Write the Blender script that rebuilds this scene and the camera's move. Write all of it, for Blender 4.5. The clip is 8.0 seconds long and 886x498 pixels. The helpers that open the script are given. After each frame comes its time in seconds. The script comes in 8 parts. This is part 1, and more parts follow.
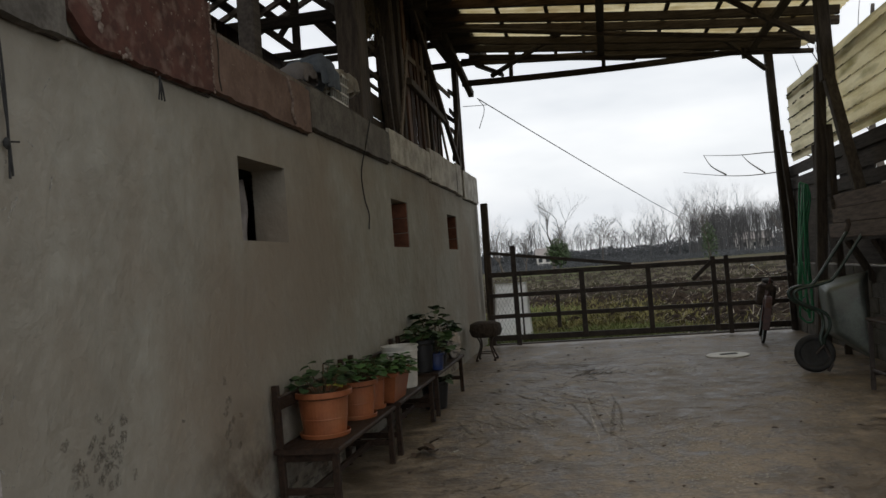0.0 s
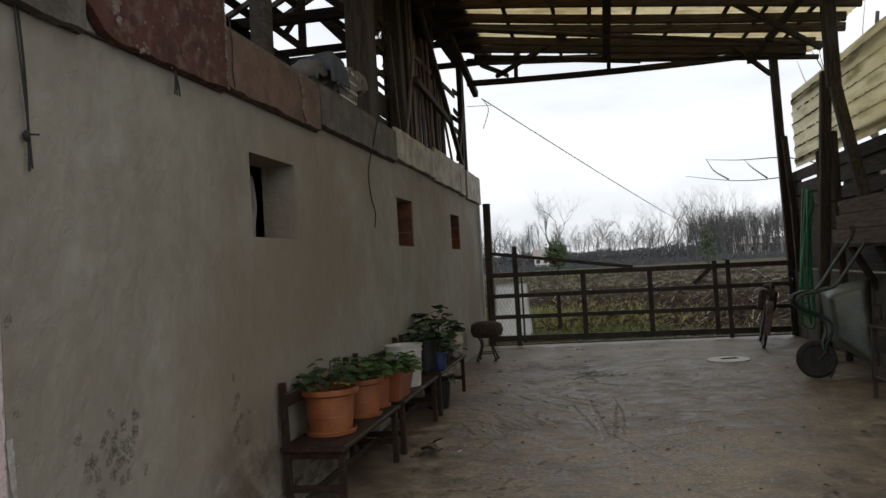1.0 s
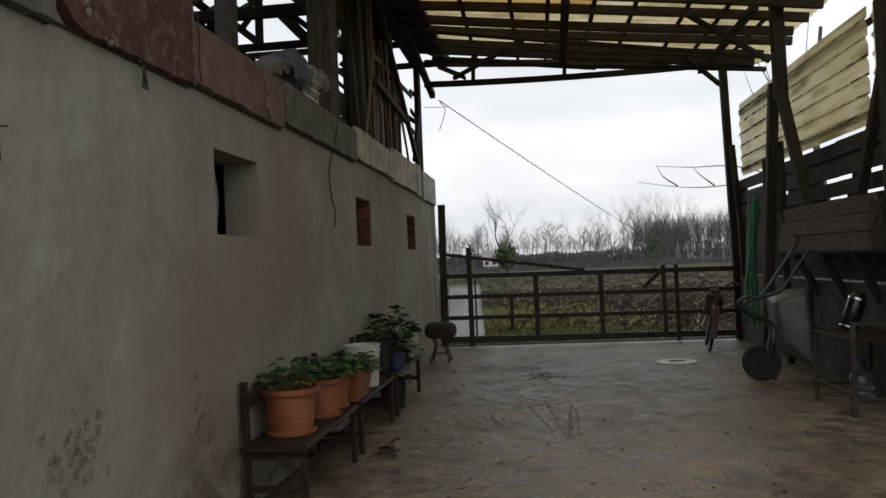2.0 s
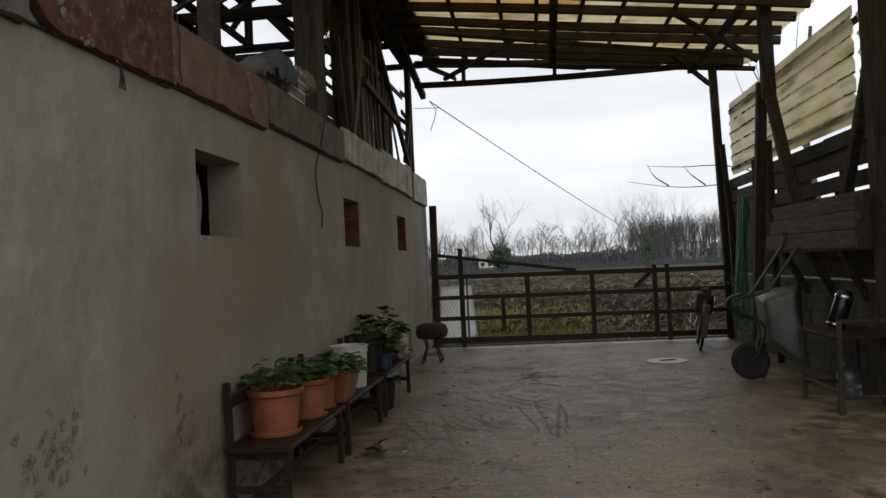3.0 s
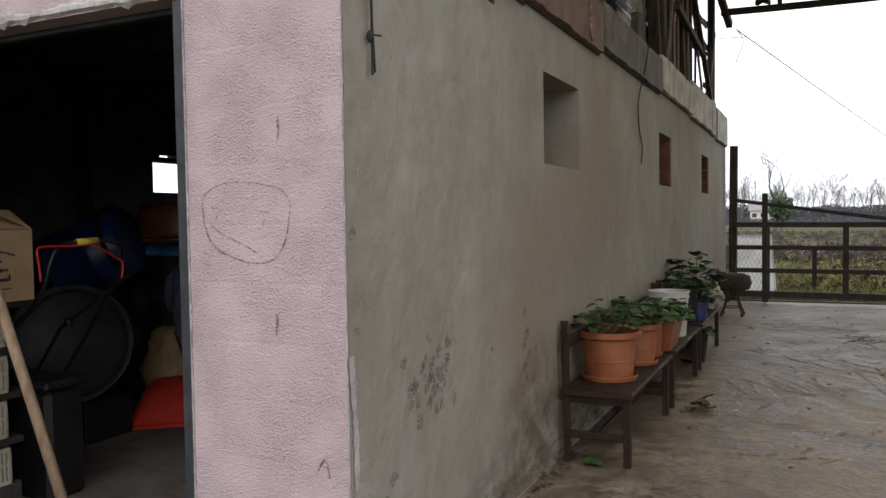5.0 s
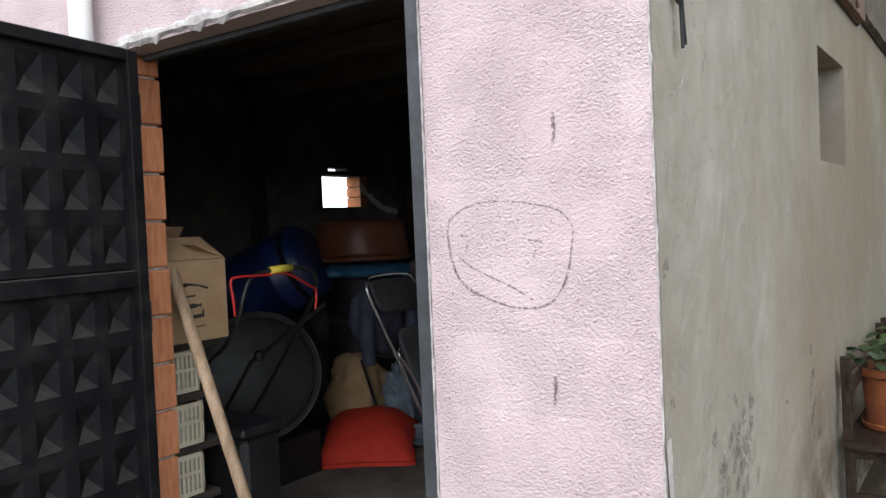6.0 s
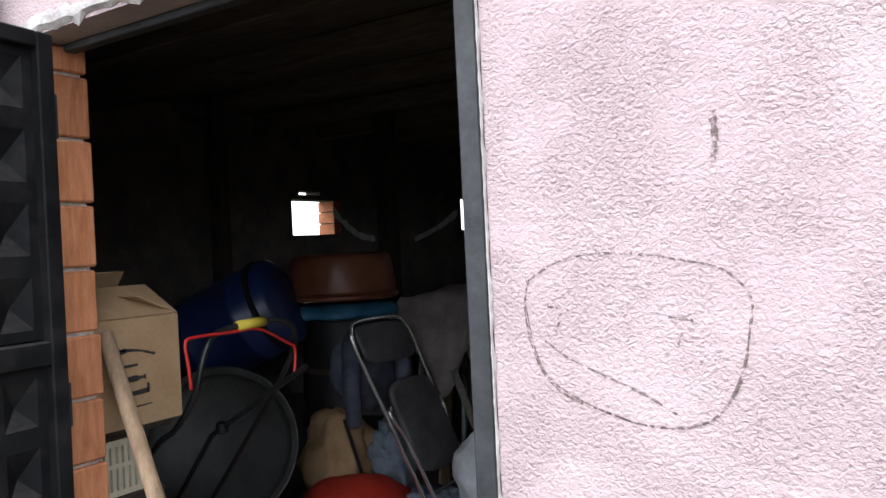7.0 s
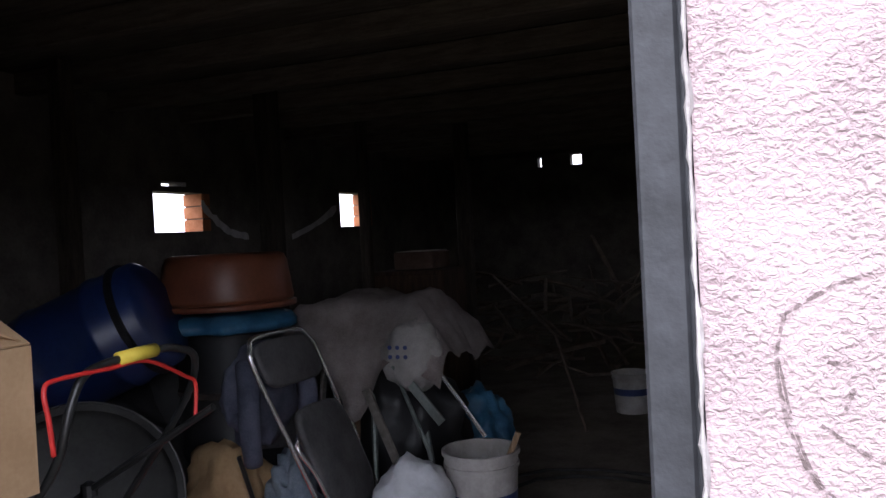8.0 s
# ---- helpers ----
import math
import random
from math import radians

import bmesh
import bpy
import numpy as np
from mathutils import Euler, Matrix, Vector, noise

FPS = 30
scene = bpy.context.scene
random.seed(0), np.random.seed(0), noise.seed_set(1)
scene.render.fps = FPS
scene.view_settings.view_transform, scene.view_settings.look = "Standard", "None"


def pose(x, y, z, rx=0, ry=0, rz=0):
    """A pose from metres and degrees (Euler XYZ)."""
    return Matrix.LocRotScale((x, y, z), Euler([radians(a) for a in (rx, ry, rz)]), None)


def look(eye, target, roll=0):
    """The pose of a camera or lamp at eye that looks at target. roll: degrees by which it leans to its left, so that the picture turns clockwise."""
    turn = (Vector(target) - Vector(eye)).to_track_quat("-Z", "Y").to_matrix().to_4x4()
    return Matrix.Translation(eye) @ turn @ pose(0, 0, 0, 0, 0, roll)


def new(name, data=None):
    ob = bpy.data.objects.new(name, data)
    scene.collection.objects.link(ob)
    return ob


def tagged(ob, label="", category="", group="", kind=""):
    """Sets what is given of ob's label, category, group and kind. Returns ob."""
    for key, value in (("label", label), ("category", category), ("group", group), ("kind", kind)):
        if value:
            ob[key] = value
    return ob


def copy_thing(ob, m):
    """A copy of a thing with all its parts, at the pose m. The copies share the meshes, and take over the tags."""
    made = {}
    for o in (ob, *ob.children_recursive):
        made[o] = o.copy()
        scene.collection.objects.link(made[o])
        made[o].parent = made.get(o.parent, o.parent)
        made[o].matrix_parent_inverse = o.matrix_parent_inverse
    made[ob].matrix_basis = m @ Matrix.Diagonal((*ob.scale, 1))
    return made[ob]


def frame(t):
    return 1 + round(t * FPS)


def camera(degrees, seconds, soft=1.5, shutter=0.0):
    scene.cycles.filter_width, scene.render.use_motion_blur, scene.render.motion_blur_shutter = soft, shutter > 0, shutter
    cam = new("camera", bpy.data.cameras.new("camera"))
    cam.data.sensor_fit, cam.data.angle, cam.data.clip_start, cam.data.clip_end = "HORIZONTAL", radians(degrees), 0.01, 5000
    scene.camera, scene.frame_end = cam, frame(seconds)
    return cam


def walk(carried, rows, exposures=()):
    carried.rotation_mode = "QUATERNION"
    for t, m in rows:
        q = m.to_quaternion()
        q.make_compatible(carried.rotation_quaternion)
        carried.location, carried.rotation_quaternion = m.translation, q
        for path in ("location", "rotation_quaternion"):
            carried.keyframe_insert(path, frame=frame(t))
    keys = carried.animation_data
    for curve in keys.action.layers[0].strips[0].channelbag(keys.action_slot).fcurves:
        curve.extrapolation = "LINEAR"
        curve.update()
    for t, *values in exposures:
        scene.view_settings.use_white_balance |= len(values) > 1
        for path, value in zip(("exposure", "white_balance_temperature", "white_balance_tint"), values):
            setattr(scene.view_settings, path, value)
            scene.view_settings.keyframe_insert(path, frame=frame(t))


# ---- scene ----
cam = camera(59.1, 8.0)
PATH = [
    (0, (2.123, -2.387, 1.53), (1.745, -0.423, 1.576), -4.4),
    (0.5, (2.103, -2.388, 1.533), (1.726, -0.424, 1.579), -3.9),
    (1, (2.048, -2.403, 1.538), (1.676, -0.439, 1.582), -3.4),
    (1.5, (1.979, -2.418, 1.546), (1.672, -0.443, 1.586), -3.1),
    (2, (1.95, -2.447, 1.548), (1.707, -0.462, 1.586), -2.5),
    (3.5, (2.061, -2.427, 1.514), (1.827, -0.441, 1.558), -2.9),
    (4, (2.015, -2.41, 1.493), (1.481, -0.483, 1.533), -2.0),
    (4.5, (1.733, -2.346, 1.463), (1.057, -0.464, 1.443), -1.0),
    (5, (1.405, -2.21, 1.477), (0.548, -0.404, 1.401), -0.9),
    (5.2, (1.263, -2.096, 1.474), (0.273, -0.359, 1.403), -1.3),
    (6.3, (0.456, -1.685, 1.574), (-0.708, -0.06, 1.52), -2.5),
    (6.5, (0.331, -1.558, 1.572), (-0.781, 0.104, 1.517), -2.9),
    (7, (0.033, -1.27, 1.645), (-1.049, 0.412, 1.641), -2.8),
    (7.5, (-0.341, -1.093, 1.661), (-1.299, 0.663, 1.652), -2.8),
    (8, (-0.622, -0.828, 1.669), (-1.373, 1.026, 1.639), -3.0),
]
walk(cam, [(t, look(eye, target, roll)) for t, eye, target, roll in PATH],
     exposures=[(0, -0.66, 6500, 10), (0.5, -0.58, 6500, 10), (1.0, -0.52, 6500, 10), (1.5, -0.6, 6500, 10), (2.0, -0.63, 6500, 10), (3.6, -0.63, 6500, 10), (4.0, -0.3, 6480, 11), (4.5, 0.0, 6480, 14.0), (5.2, 0.4, 6350, 13), (6.3, 1.38, 6060, 9), (7.0, 1.42, 6060, 11), (8.0, 1.68, 5930, 19)])

# exposure: the clip's camera opens up as it turns to the dark doorway
# ---- world and sun ----
world = bpy.data.worlds.new("overcast")
scene.world = world
world.use_nodes = True
wn, wl = world.node_tree.nodes, world.node_tree.links
bg = wn["Background"]
sky = wn.new("ShaderNodeTexSky")
sky.sky_type, sky.sun_disc = "NISHITA", False
sky.sun_elevation, sky.sun_rotation = radians(42), radians(205)
sky.air_density, sky.dust_density = 1.5, 4.0
tc = wn.new("ShaderNodeTexCoord")
mp = wn.new("ShaderNodeMapping")
mp.inputs["Scale"].default_value = (1.5, 1.5, 6.0)
cl = wn.new("ShaderNodeTexNoise")
cl.inputs["Scale"].default_value, cl.inputs["Detail"].default_value, cl.inputs["Roughness"].default_value = 1.8, 5, 0.5
cr = wn.new("ShaderNodeValToRGB")
cr.color_ramp.elements[0].position, cr.color_ramp.elements[0].color = 0.32, (8.6, 9.0, 9.5, 1)
cr.color_ramp.elements[1].position, cr.color_ramp.elements[1].color = 0.62, (11.3, 11.5, 11.7, 1)
mixw = wn.new("ShaderNodeMixRGB")
mixw.inputs[0].default_value = 0.93
wl.new(tc.outputs["Generated"], mp.inputs[0])
wl.new(mp.outputs[0], cl.inputs["Vector"])
wl.new(cl.outputs["Fac"], cr.inputs[0])
wl.new(sky.outputs[0], mixw.inputs[1])
wl.new(cr.outputs[0], mixw.inputs[2])
wl.new(mixw.outputs[0], bg.inputs["Color"])
bg.inputs["Strength"].default_value = 0.15

sun_data = bpy.data.lights.new("sun", "SUN")
sun_data.energy, sun_data.angle, sun_data.color = 0.5, radians(35), (1.0, 0.97, 0.93)
sun = new("sun", sun_data)
sun.matrix_world = look((-6, -14, 16), (0, 0, 0))


# ---- materials ----
def material(name, dark, light, scale=6.0, rough=0.8, bump=0.2, grain=60.0, metal=0.0, stain=None, stain_scale=1.2,
             stain_amount=0.55, rough_var=0.0, stretch=(1, 1, 1), vary=0.0, spec=0.4, bump_dist=0.01, ramp_at=(0.34, 0.66), fine_mix=0.3):
    m = bpy.data.materials.new(name)
    m.use_nodes = True
    n, l = m.node_tree.nodes, m.node_tree.links
    p = n["Principled BSDF"]
    tex = n.new("ShaderNodeTexCoord")
    mapping = n.new("ShaderNodeMapping")
    mapping.inputs["Scale"].default_value = stretch
    l.new(tex.outputs["Object"], mapping.inputs[0])
    where = mapping.outputs[0]
    info = n.new("ShaderNodeObjectInfo")
    shift = n.new("ShaderNodeVectorMath")
    shift.operation = "MULTIPLY_ADD"
    shift.inputs[1].default_value = (37.0, 53.0, 71.0)
    l.new(info.outputs["Random"], shift.inputs[0])
    l.new(where, shift.inputs[2])
    where = shift.outputs[0]
    big = n.new("ShaderNodeTexNoise")
    big.inputs["Scale"].default_value, big.inputs["Detail"].default_value = scale, 6
    big.inputs["Roughness"].default_value = 0.62
    fine = n.new("ShaderNodeTexNoise")
    fine.inputs["Scale"].default_value, fine.inputs["Detail"].default_value = grain, 4
    l.new(where, big.inputs["Vector"])
    l.new(where, fine.inputs["Vector"])
    ramp = n.new("ShaderNodeValToRGB")
    ramp.color_ramp.elements[0].position, ramp.color_ramp.elements[0].color = ramp_at[0], (*dark, 1)
    ramp.color_ramp.elements[1].position, ramp.color_ramp.elements[1].color = ramp_at[1], (*light, 1)
    both = n.new("ShaderNodeMath")
    both.operation = "MULTIPLY_ADD"
    both.inputs[1].default_value = fine_mix
    l.new(fine.outputs["Fac"], both.inputs[0])
    down = n.new("ShaderNodeMath")
    down.operation = "SUBTRACT"
    down.inputs[1].default_value = 0.5 * fine_mix
    l.new(big.outputs["Fac"], down.inputs[0])
    l.new(down.outputs[0], both.inputs[2])
    l.new(both.outputs[0], ramp.inputs[0])
    colour = ramp.outputs[0]
    if stain:
        st = n.new("ShaderNodeTexNoise")
        st.inputs["Scale"].default_value, st.inputs["Detail"].default_value = stain_scale, 7
        l.new(where, st.inputs["Vector"])
        sr = n.new("ShaderNodeValToRGB")
        sr.color_ramp.elements[0].position, sr.color_ramp.elements[0].color = 0.5, (0, 0, 0, 1)
        sr.color_ramp.elements[1].position, sr.color_ramp.elements[1].color = 0.68, (stain_amount,) * 3 + (1,)
        l.new(st.outputs["Fac"], sr.inputs[0])
        mx = n.new("ShaderNodeMixRGB")
        mx.inputs[2].default_value = (*stain, 1)
        l.new(sr.outputs[0], mx.inputs[0])
        l.new(colour, mx.inputs[1])
        colour = mx.outputs[0]
    if vary:
        hsv = n.new("ShaderNodeHueSaturation")
        rng = n.new("ShaderNodeMapRange")
        rng.inputs["To Min"].default_value, rng.inputs["To Max"].default_value = 1 - vary, 1 + vary
        l.new(info.outputs["Random"], rng.inputs["Value"])
        l.new(rng.outputs[0], hsv.inputs["Value"])
        l.new(colour, hsv.inputs["Color"])
        colour = hsv.outputs[0]
    l.new(colour, p.inputs["Base Color"])
    p.inputs["Roughness"].default_value, p.inputs["Metallic"].default_value = rough, metal
    p.inputs["Specular IOR Level"].default_value = spec
    if rough_var:
        rr = n.new("ShaderNodeMapRange")
        rr.inputs["From Min"].default_value, rr.inputs["From Max"].default_value = 0.35, 0.65
        rr.inputs["To Min"].default_value, rr.inputs["To Max"].default_value = rough - rough_var, min(1.0, rough + rough_var)
        l.new(big.outputs["Fac"], rr.inputs["Value"])
        l.new(rr.outputs[0], p.inputs["Roughness"])
    if bump:
        b = n.new("ShaderNodeBump")
        b.inputs["Strength"].default_value, b.inputs["Distance"].default_value = bump, bump_dist
        l.new(both.outputs[0], b.inputs["Height"])
        l.new(b.outputs[0], p.inputs["Normal"])
    return m


def sheet_material(name, dark, light, through_part, stain, scale=3.0, rib=False):
    """Thin translucent sheeting with grime."""
    m = material(name, dark, light, scale=scale, rough=0.55, bump=0.1, grain=40, stain=stain, stain_scale=2.2 if rib else 1.6, stain_amount=0.8,
                 stretch=(1, 0.35, 2.2) if rib else (1, 1, 1))
    n, l = m.node_tree.nodes, m.node_tree.links
    p, out = n["Principled BSDF"], n["Material Output"]
    t = n.new("ShaderNodeBsdfTranslucent")
    t.inputs["Color"].default_value = (*light, 1)
    mx = n.new("ShaderNodeMixShader")
    mx.inputs[0].default_value = through_part
    for link in p.inputs["Base Color"].links:
        l.new(link.from_socket, t.inputs["Color"])
    l.new(p.outputs[0], mx.inputs[1])
    l.new(t.outputs[0], mx.inputs[2])
    l.new(mx.outputs[0], out.inputs[0])
    return m


def stucco_material(name, dark, light):
    """Coarse trowelled roughcast paint with pits."""
    m = material(name, dark, light, scale=3.0, rough=0.9, bump=0.0, grain=30, stain=(0.50, 0.40, 0.385), stain_scale=2.5, stain_amount=0.15)
    n, l = m.node_tree.nodes, m.node_tree.links
    p = n["Principled BSDF"]
    tex = n.new("ShaderNodeTexCoord")
    mapping = n.new("ShaderNodeMapping")
    mapping.inputs["Scale"].default_value = (0.9, 1.0, 1.2)
    mapping.inputs["Rotation"].default_value = (0, 0.35, 0)
    l.new(tex.outputs["Object"], mapping.inputs[0])
    no = n.new("ShaderNodeTexNoise")
    no.inputs["Scale"].default_value, no.inputs["Detail"].default_value, no.inputs["Roughness"].default_value = 115, 3.5, 0.55
    no.inputs["Distortion"].default_value = 0.6
    l.new(mapping.outputs[0], no.inputs["Vector"])
    big = n.new("ShaderNodeTexNoise")
    big.inputs["Scale"].default_value, big.inputs["Detail"].default_value = 9, 4
    l.new(tex.outputs["Object"], big.inputs["Vector"])
    ramp = n.new("ShaderNodeValToRGB")
    ramp.color_ramp.elements[0].position, ramp.color_ramp.elements[1].position = 0.34, 0.66
    l.new(no.outputs["Fac"], ramp.inputs[0])
    amt = n.new("ShaderNodeMath")
    amt.operation = "MULTIPLY_ADD"
    amt.inputs[1].default_value = 0.6
    l.new(big.outputs["Fac"], amt.inputs[0])
    l.new(ramp.outputs[0], amt.inputs[2])
    # shade in the pits, painted as a darker multiply on the noise lows
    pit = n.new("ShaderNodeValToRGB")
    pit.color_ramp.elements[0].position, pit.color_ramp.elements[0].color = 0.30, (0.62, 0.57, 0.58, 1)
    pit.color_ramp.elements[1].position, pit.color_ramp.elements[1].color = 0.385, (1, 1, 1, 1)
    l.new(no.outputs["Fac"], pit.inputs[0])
    pit_shade = n.new("ShaderNodeMixRGB")
    pit_shade.blend_type = "MULTIPLY"
    pit_shade.inputs[0].default_value = 0.55
    l.new(p.inputs["Base Color"].links[0].from_socket, pit_shade.inputs[1])
    l.new(pit.outputs[0], pit_shade.inputs[2])
    l.new(pit_shade.outputs[0], p.inputs["Base Color"])
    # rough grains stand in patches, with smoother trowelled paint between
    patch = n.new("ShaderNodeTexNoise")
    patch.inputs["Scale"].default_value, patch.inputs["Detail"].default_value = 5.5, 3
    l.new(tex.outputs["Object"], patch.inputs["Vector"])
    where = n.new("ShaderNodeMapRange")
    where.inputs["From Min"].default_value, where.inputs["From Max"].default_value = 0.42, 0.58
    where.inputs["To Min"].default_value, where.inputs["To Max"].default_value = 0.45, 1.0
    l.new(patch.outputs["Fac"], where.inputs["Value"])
    l.new(where.outputs[0], pit_shade.inputs[0])
    grainy = n.new("ShaderNodeMath")
    grainy.operation = "MULTIPLY"
    l.new(ramp.outputs[0], grainy.inputs[0])
    l.new(where.outputs[0], grainy.inputs[1])
    l.new(grainy.outputs[0], amt.inputs[2])
    # faint block courses under the paint
    split = n.new("ShaderNodeSeparateXYZ")
    l.new(tex.outputs["Object"], split.inputs[0])
    course = n.new("ShaderNodeMath")
    course.operation = "PINGPONG"
    course.inputs[1].default_value = 0.105
    l.new(split.outputs[2], course.inputs[0])
    joint = n.new("ShaderNodeMapRange")
    joint.inputs["From Min"].default_value, joint.inputs["From Max"].default_value = 0.0, 0.012
    joint.inputs["To Min"].default_value, joint.inputs["To Max"].default_value = -0.2, 0.0
    l.new(course.outputs[0], joint.inputs["Value"])
    total = n.new("ShaderNodeMath")
    total.operation = "ADD"
    l.new(amt.outputs[0], total.inputs[0])
    l.new(joint.outputs[0], total.inputs[1])
    b = n.new("ShaderNodeBump")
    b.inputs["Strength"].default_value, b.inputs["Distance"].default_value = 0.75, 0.008
    l.new(total.outputs[0], b.inputs["Height"])
    l.new(b.outputs[0], p.inputs["Normal"])
    return m


def trowelled(m, scale=7.0, depth=0.012, strength=0.9, brown=None, rough_to=0.9):
    """Adds smeared trowel ridges, shallow hollows and broad brown damp to a plaster."""
    n, l = m.node_tree.nodes, m.node_tree.links
    p = n["Principled BSDF"]
    tex = n.new("ShaderNodeTexCoord")
    ridge = n.new("ShaderNodeTexNoise")
    ridge.inputs["Scale"].default_value, ridge.inputs["Detail"].default_value, ridge.inputs["Distortion"].default_value = scale, 7, 0.25
    ridge.inputs["Roughness"].default_value = 0.6
    l.new(tex.outputs["Object"], ridge.inputs["Vector"])
    b = n.new("ShaderNodeBump")
    b.inputs["Strength"].default_value, b.inputs["Distance"].default_value = strength, depth * 4
    l.new(ridge.outputs["Fac"], b.inputs["Height"])
    if p.inputs["Normal"].links:
        l.new(p.inputs["Normal"].links[0].from_socket, b.inputs["Normal"])
    l.new(b.outputs[0], p.inputs["Normal"])
    if brown:
        damp = n.new("ShaderNodeTexNoise")
        damp.inputs["Scale"].default_value, damp.inputs["Detail"].default_value = 0.45, 8
        damp.inputs["Roughness"].default_value = 0.65
        l.new(tex.outputs["Object"], damp.inputs["Vector"])
        r = n.new("ShaderNodeMapRange")
        r.inputs["From Min"].default_value, r.inputs["From Max"].default_value = 0.46, 0.62
        r.inputs["To Max"].default_value = 0.75
        l.new(damp.outputs["Fac"], r.inputs["Value"])
        mx = n.new("ShaderNodeMixRGB")
        mx.inputs[2].default_value = (*brown, 1)
        l.new(r.outputs[0], mx.inputs[0])
        l.new(p.inputs["Base Color"].links[0].from_socket, mx.inputs[1])
        l.new(mx.outputs[0], p.inputs["Base Color"])


def dusty(m, colour):
    """Dust settled on whatever slopes upward."""
    n, l = m.node_tree.nodes, m.node_tree.links
    p = n["Principled BSDF"]
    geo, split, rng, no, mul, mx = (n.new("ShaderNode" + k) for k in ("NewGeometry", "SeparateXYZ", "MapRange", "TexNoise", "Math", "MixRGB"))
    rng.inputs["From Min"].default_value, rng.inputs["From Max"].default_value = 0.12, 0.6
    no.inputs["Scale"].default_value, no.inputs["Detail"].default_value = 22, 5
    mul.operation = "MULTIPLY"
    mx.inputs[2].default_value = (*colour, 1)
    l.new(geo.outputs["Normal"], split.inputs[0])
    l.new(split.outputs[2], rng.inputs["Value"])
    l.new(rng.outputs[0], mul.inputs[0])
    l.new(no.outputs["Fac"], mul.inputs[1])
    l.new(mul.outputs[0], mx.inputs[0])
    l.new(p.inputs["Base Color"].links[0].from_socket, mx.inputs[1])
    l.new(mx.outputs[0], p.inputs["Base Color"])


M = {}
M["concrete"] = material("yard_concrete", (0.062, 0.044, 0.029), (0.275, 0.222, 0.162), scale=5.5, rough=0.52, bump=0.5, grain=30, fine_mix=0.42, ramp_at=(0.34, 0.64), bump_dist=0.015,
                         stain=(0.062, 0.047, 0.034), stain_scale=1.6, stain_amount=0.65, rough_var=0.16)
trowelled(M["concrete"], 7.0, 0.010, 0.65, (0.10, 0.075, 0.051))
M["plaster"] = material("cement_plaster", (0.226, 0.212, 0.178), (0.306, 0.293, 0.253), scale=2.6, rough=0.9, bump=0.55, grain=14, fine_mix=0.45, stretch=(1, 1, 0.7),
                        stain=(0.18, 0.152, 0.117), stain_scale=0.7, stain_amount=0.55, bump_dist=0.03, ramp_at=(0.3, 0.7))
trowelled(M["plaster"], 4.5, 0.012, 0.5, (0.212, 0.172, 0.13))
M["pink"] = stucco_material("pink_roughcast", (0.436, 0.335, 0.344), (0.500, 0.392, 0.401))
M["white_plaster"] = material("flaking_white_plaster", (0.26, 0.235, 0.225), (0.48, 0.45, 0.435), scale=14, rough=0.9, bump=0.8, grain=70)
M["brick"] = material("hollow_brick", (0.36, 0.13, 0.055), (0.52, 0.215, 0.10), scale=9, rough=0.88, bump=0.4, grain=90,
                      stretch=(1, 6, 1), vary=0.14)
M["brick_dark"] = material("dark_old_brick", (0.10, 0.04, 0.025), (0.19, 0.075, 0.045), scale=9, rough=0.9, bump=0.4, grain=90, vary=0.2)
M["mortar"] = material("mortar", (0.32, 0.27, 0.23), (0.5, 0.44, 0.38), scale=30, rough=0.95, bump=0.8, grain=90)
M["dark_wall"] = material("sooty_block_wall", (0.10, 0.088, 0.08), (0.2, 0.178, 0.155), scale=3, rough=0.92, bump=0.4, grain=40)
M["dirt_floor"] = material("dusty_floor", (0.09, 0.075, 0.06), (0.19, 0.165, 0.14), scale=3, rough=0.9, bump=0.4, grain=40)
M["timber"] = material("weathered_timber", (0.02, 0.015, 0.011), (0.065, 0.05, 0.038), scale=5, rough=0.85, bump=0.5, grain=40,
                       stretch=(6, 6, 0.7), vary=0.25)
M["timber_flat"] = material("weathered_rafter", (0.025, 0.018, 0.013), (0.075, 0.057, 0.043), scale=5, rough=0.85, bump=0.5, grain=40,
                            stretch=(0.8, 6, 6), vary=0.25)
M["board"] = material("grey_board", (0.022, 0.017, 0.0135), (0.065, 0.053, 0.043), scale=4, rough=0.85, bump=0.5, grain=50,
                      stretch=(8, 0.8, 8), vary=0.25)
M["brown_board"] = material("brown_plank", (0.04, 0.022, 0.014), (0.11, 0.06, 0.038), scale=4, rough=0.8, bump=0.4, grain=40,
                            stretch=(8, 8, 0.8), vary=0.25)
M["bench_wood"] = material("worn_dark_bench", (0.012, 0.007, 0.0045), (0.046, 0.028, 0.019), scale=6, rough=0.65, bump=0.4, grain=60, stretch=(6, 1, 6), rough_var=0.15, spec=0.18, fine_mix=0.45)
M["rust_panel"] = material("red_primer_panel", (0.043, 0.015, 0.011), (0.09, 0.033, 0.024), scale=6, rough=0.75, bump=0.4, grain=35,
                           stain=(0.3, 0.22, 0.18), stain_scale=14, stain_amount=0.3)
M["pale_panel"] = material("faded_pink_panel", (0.10, 0.06, 0.044), (0.175, 0.113, 0.087), scale=4, rough=0.8, bump=0.35, grain=40,
                           stain=(0.09, 0.05, 0.038), stain_scale=6, stain_amount=0.7)
M["grey_panel"] = material("grey_concrete_panel", (0.065, 0.058, 0.05), (0.145, 0.133, 0.117), scale=5, rough=0.85, bump=0.35, grain=40,
                           stain=(0.09, 0.08, 0.07), stain_scale=2)
M["light_panel"] = material("light_cement_panel", (0.25, 0.235, 0.205), (0.5, 0.48, 0.43), scale=5, rough=0.85, bump=0.35, grain=40,
                            stain=(0.2, 0.18, 0.15), stain_scale=3)
